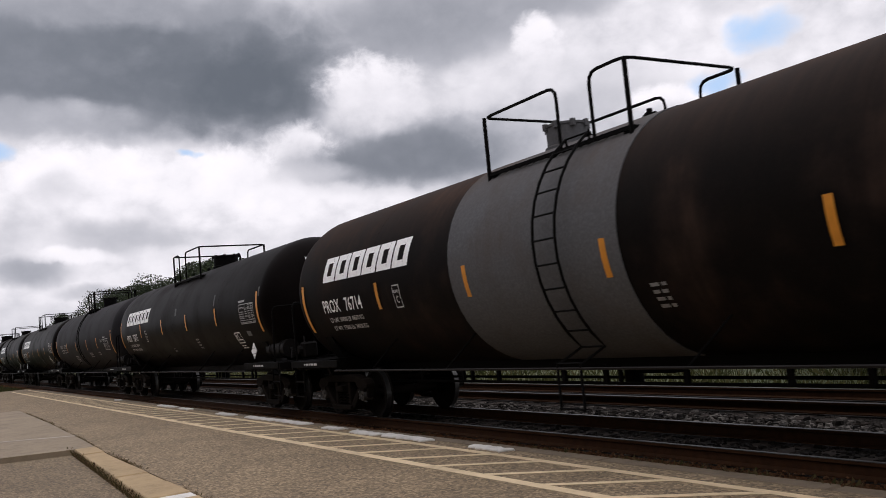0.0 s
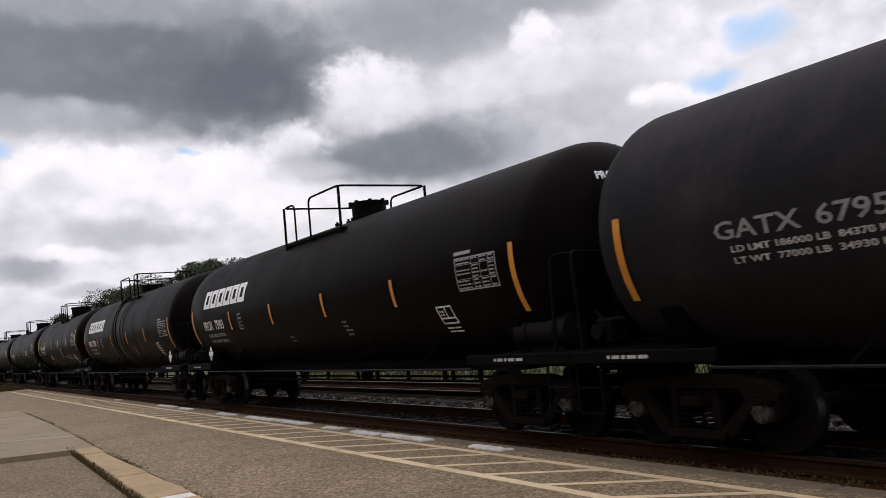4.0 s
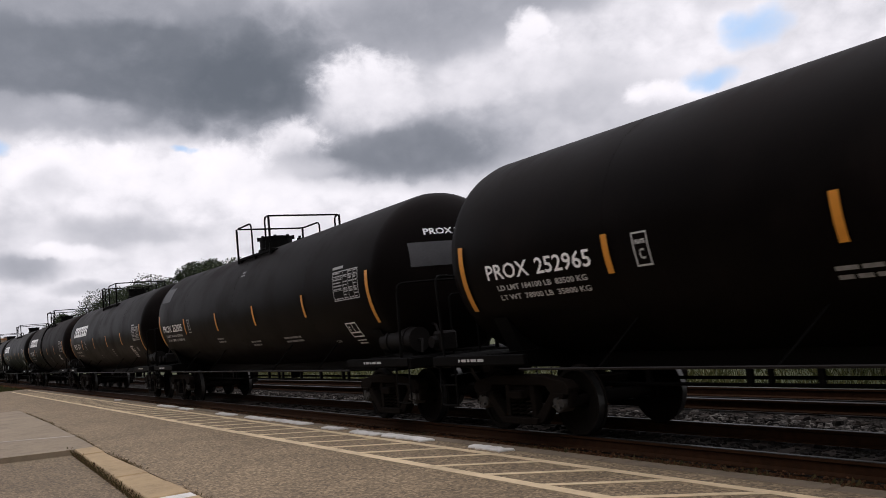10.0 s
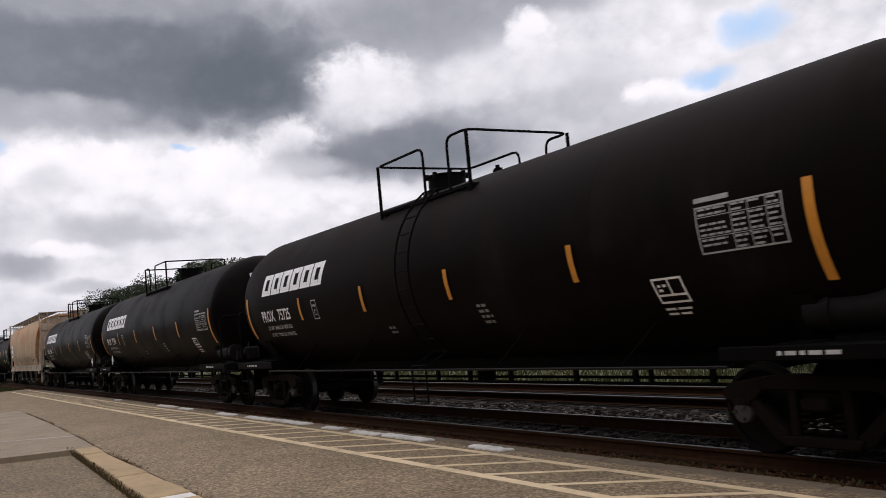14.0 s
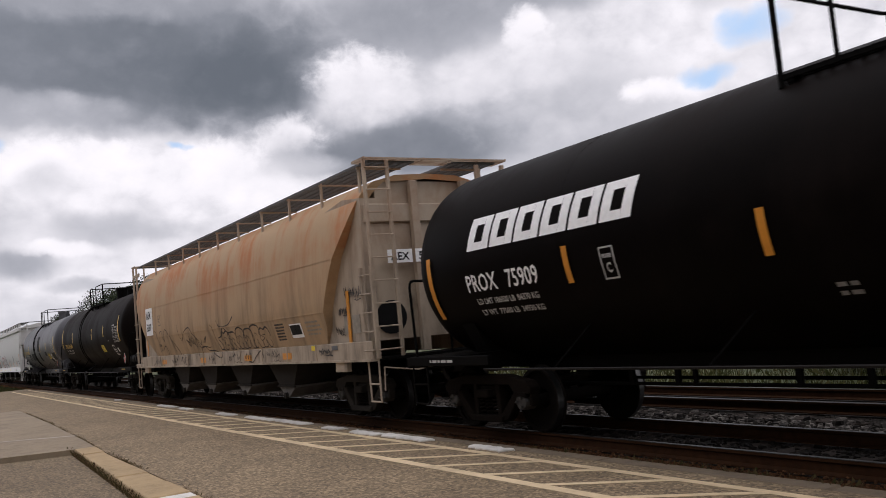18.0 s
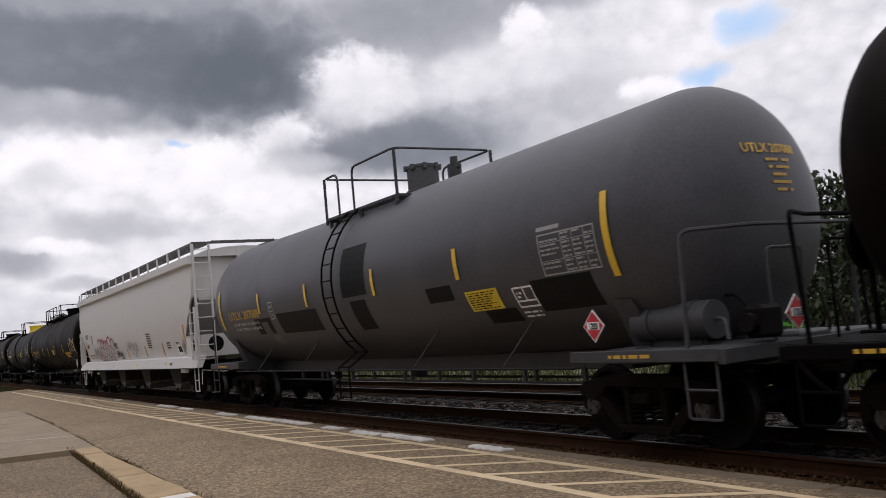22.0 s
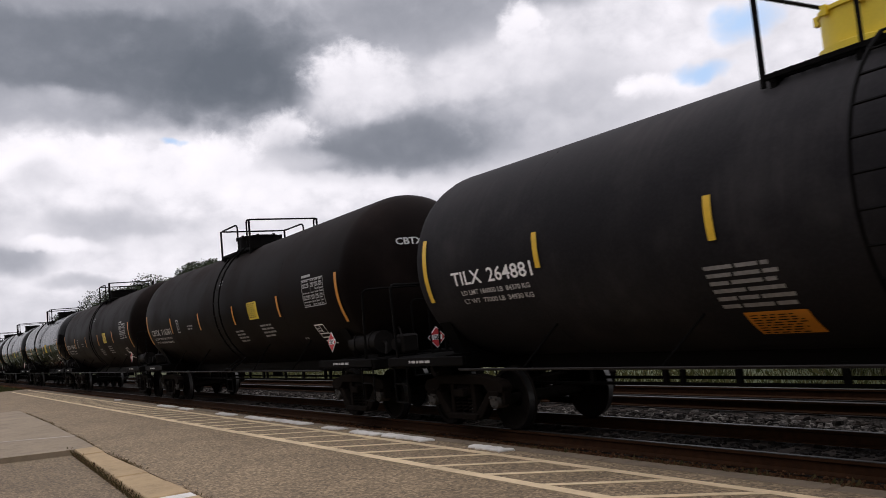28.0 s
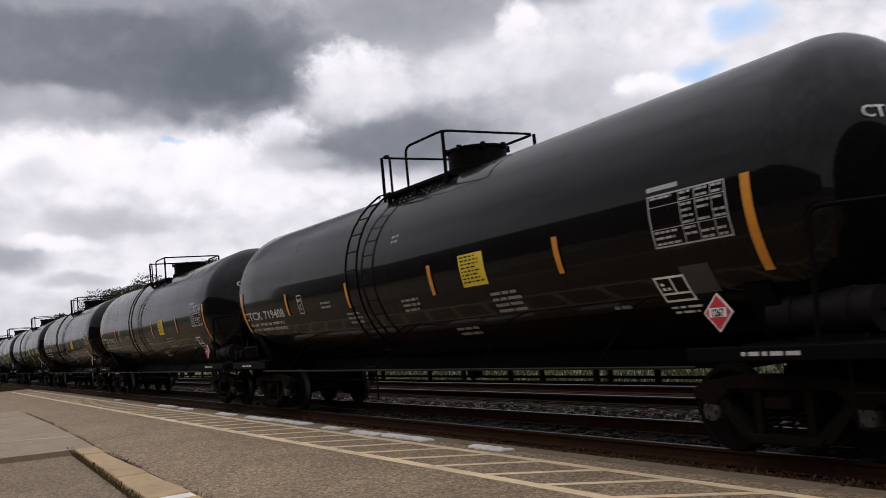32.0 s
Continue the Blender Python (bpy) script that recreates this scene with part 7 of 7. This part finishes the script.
def stones(name, n, x0, x1, y0, y1, z, size, mat, label):
    pl = []
    for _ in range(n):
        u = rs.rand() ** 1.5
        q = size * rs.uniform(0.5, 1.3)
        pl.append((x1 + (x0 - x1) * u, rs.uniform(y0, y1), z + rs.uniform(-0.02, 0.03), q * rs.uniform(0.8, 1.3), q, q * rs.uniform(0.6, 1), rs.rand() * 6.28))
    ob = link(name, scatter_mesh(name, STONE_V, STONE_F, pl, [mat]))
    tagged(ob, label, "gravel", kind="stuff")


M["stone"] = island_material("ballast_stone", [(0.008, 0.0065, 0.0055), (0.022, 0.018, 0.015), (0.055, 0.047, 0.04), (0.20, 0.18, 0.16)])
M["rust_stone"] = island_material("rusty_stone", [(0.018, 0.008, 0.0035), (0.05, 0.021, 0.008), (0.10, 0.042, 0.016), (0.15, 0.075, 0.035)])
# darker copy of the ballast stones, with the train's shade in the colour
M["shade_dark_stone"] = island_material("shade_dark_stone", [(0.004, 0.0034, 0.003), (0.009, 0.007, 0.006), (0.018, 0.0145, 0.012)])
stones("ballast_stones", 9000, -40, -2, 9.15, 11.1, -0.235, 0.05, M["stone"], "loose gray ballast stones between the tracks")
stones("ballast_stones", 3500, -26, -3, 7.75, 9.0, -0.225, 0.042, M["shade_dark_stone"], "ballast stones between the rails, coloured dark for train shade")
stones("trackside_stones", 5000, -34, -2, 6.99, 7.5, -0.178, 0.013, M["rust_stone"], "rust-brown stones beside the rail")

BLADE_V = [(-0.5, 0, 0), (0.5, 0, 0), (0.32, 0.25, 0.55), (-0.18, 0.25, 0.55), (0.25, 0.75, 1.0), (0.12, 0.8, 1.0)]
BLADE_F = [(0, 1, 2, 3), (3, 2, 4, 5)]


def blades(name, places, mat, label):
    ob = link(name, scatter_mesh(name, BLADE_V, BLADE_F, places, [mat]))
    tagged(ob, label, "grass", kind="stuff")


M["blade"] = island_material("grass_blade", [(0.035, 0.042, 0.011), (0.055, 0.063, 0.016), (0.085, 0.082, 0.024), (0.12, 0.10, 0.042)], 0.8)
M["weed"] = island_material("dry_weed", [(0.05, 0.055, 0.015), (0.10, 0.075, 0.03), (0.16, 0.11, 0.05), (0.09, 0.045, 0.025)], 0.85)
pl = []
for _ in range(16000):
    x, y = -3 - 57 * rs.rand() ** 1.3, 13.7 + 7 * rs.rand() ** 1.2
    h = rs.uniform(0.08, 0.30) * (1.3 if noise.noise((x * 0.4, y * 0.6, 1)) > 0 else 0.75)
    pl.append((x, y, GRASS_Z - 0.01, rs.uniform(0.012, 0.03), h * rs.uniform(0.3, 0.9), h, rs.rand() * 6.28))
for _ in range(5000):
    x, y = -66 - 40 * rs.rand(), 3 + 3.8 * rs.rand()
    h = rs.uniform(0.15, 0.35)
    pl.append((x, y, GRASS_Z - 0.01, rs.uniform(0.02, 0.05), h * 0.6, h, rs.rand() * 6.28))
blades("tall_grass", pl, M["blade"], "tall mixed green and straw-dry grass")
pl = []
for _ in range(900):
    x = -19 + 9 * rs.rand()
    y = 2.615 + (x + 18.5) * -0.041 - 0.03 * rs.rand()
    h = rs.uniform(0.04, 0.12)
    pl.append((x, y, PLATFORM_Z - 0.1, 0.006, h * 0.6, h, rs.rand() * 6.28))
for cx in (-33, -29.2, -28.7, -24.0, -21.0, -19.0, -15.6, -15.0, -14.7, -10.3, -27, -31):
    for _ in range(70):
        x = cx + rs.normal() * 0.6
        h = rs.uniform(0.02, 0.06)
        pl.append((x, joint(x) - 0.01 + rs.normal() * 0.012, PLATFORM_Z - 0.005, 0.006, h * 0.8, h, rs.rand() * 6.28))
for cx in (-9.6, -8.9, -7.7, -7.2, -6.9, -6.2, -5.9, -5.2, -17.5, -12.6, -16.2, -21):
    for _ in range(60):
        x = cx + rs.normal() * 0.18
        h = rs.uniform(0.03, 0.11)
        pl.append((x, 6.97 + rs.normal() * 0.02, PLATFORM_Z - 0.06, 0.007, h * 0.8, h, rs.rand() * 6.28))
blades("weeds", pl, M["weed"], "dry weeds in the seams of kerb and platform edge")


# ---- trees ----
def leaf_material(name, cols):
    g = Graph(name)
    geo = g.node("ShaderNodeNewGeometry")
    col = g.ramp(geo.outputs["Random Per Island"], [(i / (len(cols) - 1), c) for i, c in enumerate(cols)])
    return g.shade(col, 0.6, spec=0.25)


M["leaf"] = leaf_material("tree_leaves", [(0.008, 0.013, 0.005), (0.015, 0.024, 0.008), (0.026, 0.038, 0.012), (0.045, 0.058, 0.018)])
M["bark"] = plain("tree_bark", (0.06, 0.045, 0.033), 0.9, 0, 0.4, 5, 0.6)


def crown_mesh(seed, height, spread, leaf, count, low=0.25):
    """Clumps of small bent leaves round the ends of limbs."""
    r = np.random.RandomState(seed)
    clumps = []
    for _ in range(34):
        a, u = r.rand() * 6.28, r.rand()
        z = height * (low + (1 - low) * u)
        rad = spread * math.sqrt(max(0.05, 1 - ((u - 0.42) / 0.62) ** 2)) * r.uniform(0.45, 1.0)
        clumps.append((rad * math.cos(a), rad * math.sin(a), z, spread * r.uniform(0.2, 0.42)))
    pts = []
    for _ in range(count):
        c = clumps[r.randint(len(clumps))]
        d = r.normal(size=3)
        d /= np.linalg.norm(d)
        k = c[3] * r.uniform(0.55, 1.1)
        pts.append((c[0] + d[0] * k, c[1] + d[1] * k, c[2] + d[2] * k * 0.7))
    P = np.array(pts)
    n = len(P)
    A = r.normal(size=(n, 3))
    A /= np.linalg.norm(A, axis=1)[:, None]
    B = np.cross(A, r.normal(size=(n, 3)))
    B /= np.linalg.norm(B, axis=1)[:, None]
    s = leaf * r.uniform(0.6, 1.3, (n, 1))
    v = np.stack([P - A * s, P + B * s * 0.5, P + A * s, P - B * s * 0.5], 1).reshape(-1, 3)
    f = np.arange(4 * n).reshape(-1, 4)
    me = bpy.data.meshes.new("crown")
    me.from_pydata(v.tolist(), [], f.tolist())
    me.materials.append(M["leaf"])
    return me, clumps


def tree(seed, x, y, z, height, spread, leaf, count, label, low=0.25, category="tree", group="trees beyond the tracks"):
    t = tagged(new("tree"), label, category, group)
    t.location = (x, y, z)
    me, clumps = crown_mesh(seed, height, spread, leaf, count, low)
    bm = bmesh.new()
    r0 = height * 0.028
    pts = [(0, 0, -0.1), (0.1, 0.05, height * 0.3), (-0.05, 0.1, height * 0.6), (0.0, 0.0, height * 0.86)]
    for a, b, k in zip(pts, pts[1:], (1, 0.75, 0.45)):
        cyl(bm, a, b, r0 * k, 8, 0, r0 * k * 0.72)
    part("trunk", bm, M["bark"], t)
    for c in clumps[:12]:
        bm = bmesh.new()
        cyl(bm, (0, 0, max(height * 0.18, c[2] - height * 0.25)), c[:3], r0 * 0.35, 5, 0, r0 * 0.1)
        part("limb", bm, M["bark"], t)
    link("crown", me, t)
    return t


far = [(-226, 44, 17.6, 8), (-240, 47, 16.3, 8), (-212, 43, 16.6, 7), (-196, 46, 17.0, 8), (-182, 43, 15.8, 7), (-170, 42, 15.2, 6), (-152, 41, 15.8, 6.5), (-142, 41, 15.2, 6),
       (-131, 41, 13.9, 6), (-285, 42, 15.5, 7), (-275, 43, 13, 6), (-120, 44, 11.0, 5), (-108, 46, 10.0, 5)]
for i, (x, y, h, s) in enumerate(far):
    tree(40 + i, x, y, GRASS_Z, h, s, 0.215, 14500, "broad dark green tree in full leaf", 0.15)
for i, (x, y, h, s) in enumerate(((-12.2, 19.0, 4.6, 1.9), (-14.4, 21.0, 4.2, 2.0), (-10.4, 18.5, 4.6, 1.8), (-8.5, 19.5, 4.6, 2.0), (-17.5, 27.5, 3.2, 1.6), (-21.5, 29.0, 3.4, 1.9), (-26.5, 31.0, 2.6, 1.7))):
    tree(70 + i, x, y, GRASS_Z, h, s, 0.10, 4200, "small dark green tree beside the track", 0.06)
# far woods along the horizon
pl = []
for _ in range(9000):
    a = rs.uniform(0.0, 3.14159)
    d = rs.uniform(600, 760)
    x, y = -d * math.cos(a), 10 + d * math.sin(a)
    h = 9 + 5 * noise.noise((x * 0.012, y * 0.012, 3))
    q = rs.uniform(1.2, 2.8)
    pl.append((x, y, GRASS_Z + rs.rand() * h, q, q, q, rs.rand() * 6.28))
tagged(link("far_woods", scatter_mesh("far_woods", STONE_V, STONE_F, pl, [M["leaf"]])), "distant dark green woods on the horizon", "woods", kind="stuff")


# ---- lamp and shed beyond the tracks ----
def street_lamp(x, y, h):
    t = tagged(new("street_lamp"), "gray steel street lamp on a tall pole", "street lamp")
    t.location = (x, y, GRASS_Z)
    h -= GRASS_Z
    bm = bmesh.new()
    cyl(bm, (0, 0, 0), (0, 0, h), 0.085, 12, 0, 0.05)
    part("pole", bm, M["galv"], t, smooth=True)
    bm = bmesh.new()
    cyl(bm, (0, 0, 0), (0, 0, 0.35), 0.16, 12, 0, 0.14)
    part("base", bm, M["galv"], t, smooth=True)
    bm = bmesh.new()
    pipe(bm, [(0, 0, h - 0.05), (0.12, -0.05, h), (0.9, -0.3, h + 0.02)], 0.035, 8, 0, 0.08)
    part("arm", bm, M["galv"], t, smooth=True)
    bm = bmesh.new()
    box(bm, (1.15, -0.38, h - 0.01), (0.62, 0.28, 0.12), 0, 0.03)
    part("lamp_head", bm, M["galv"], t)


def shed():
    t = tagged(new("shed"), "low white shed with a bright green base", "shed")
    t.location = (-33.2, 42, GRASS_Z)
    for name, z, hh, m, text in (("wall", 0.75, 1.5, "green_wall", "bright green lower wall"), ("wall", 2.35, 1.7, "white_wall", "white upper wall")):
        bm = bmesh.new()
        box(bm, (0, 2, z), (7, 4, hh), 0, 0.02)
        for k in range(14):
            box(bm, (-3.25 + 0.5 * k, -0.012, z), (0.06, 0.03, hh - 0.1))
        part(name, bm, M[m], t, text)
    bm = bmesh.new()
    prism(bm, [(-0.4, 3.2), (2, 4.0), (4.4, 3.2), (4.4, 3.3), (2, 4.12), (-0.4, 3.3)], -3.8, 3.8, axis="x")
    fix(bm)
    part("roof", bm, M["galv"], t, "gray metal roof")
    for k in range(3):
        bm = bmesh.new()
        box(bm, (-2.2 + 2.2 * k, -0.03, 2.2), (1.1, 0.06, 0.8), 0, 0.01)
        part("window", bm, M["ink"], t, "dark window")


M["galv"] = plain("galvanized_steel", (0.30, 0.30, 0.31), 0.5, 0.5, 0.15)
M["green_wall"] = plain("bright_green_cladding", (0.07, 0.28, 0.03), 0.7, 0, 0.15, 1.0)
M["white_wall"] = plain("white_cladding", (0.72, 0.72, 0.70), 0.6, 0, 0.12, 1.0)
street_lamp(-15.2, 25.0, 6.92)
shed()


# ---- what moves ----
def motions():
    times = [i * 1.0 for i in range(33)]
    for car, x in TRAIN:
        walk(car, [(t, pose(x + run(t), TRACK_Y, 0)) for t in times])
    # wheels roll without slipping past the platform: a row for every film image, about 48 degrees each
    for k, w in enumerate(AXLES):
        x = TRAIN[k // 4][1]
        o = w.location.copy()
        on = [i / 30 for i in range(961) if -85 < x + run(i / 30) < 14]
        if not on:
            continue
        rows = [(t, Matrix.Translation(o) @ Matrix.Rotation((run(t) - run(on[0])) / 0.457, 4, "Y")) for t in on]
        if on[0] > 0:
            rows.insert(0, (0.0, rows[0][1]))
        if on[-1] < 32:
            rows.append((32.0, rows[-1][1]))
        walk(w, rows)
    # the clouds drift sideways and rise a little
    walk(dome, [(t, Matrix.Rotation(radians(k * 0.45), 4, (0.523, 0.852, 0.0)) @ pose(0, 0, 0, rz=k * 0.5)) for t, k in ((0.0, -1), (16.0, 0), (32.0, 1))])


motions()
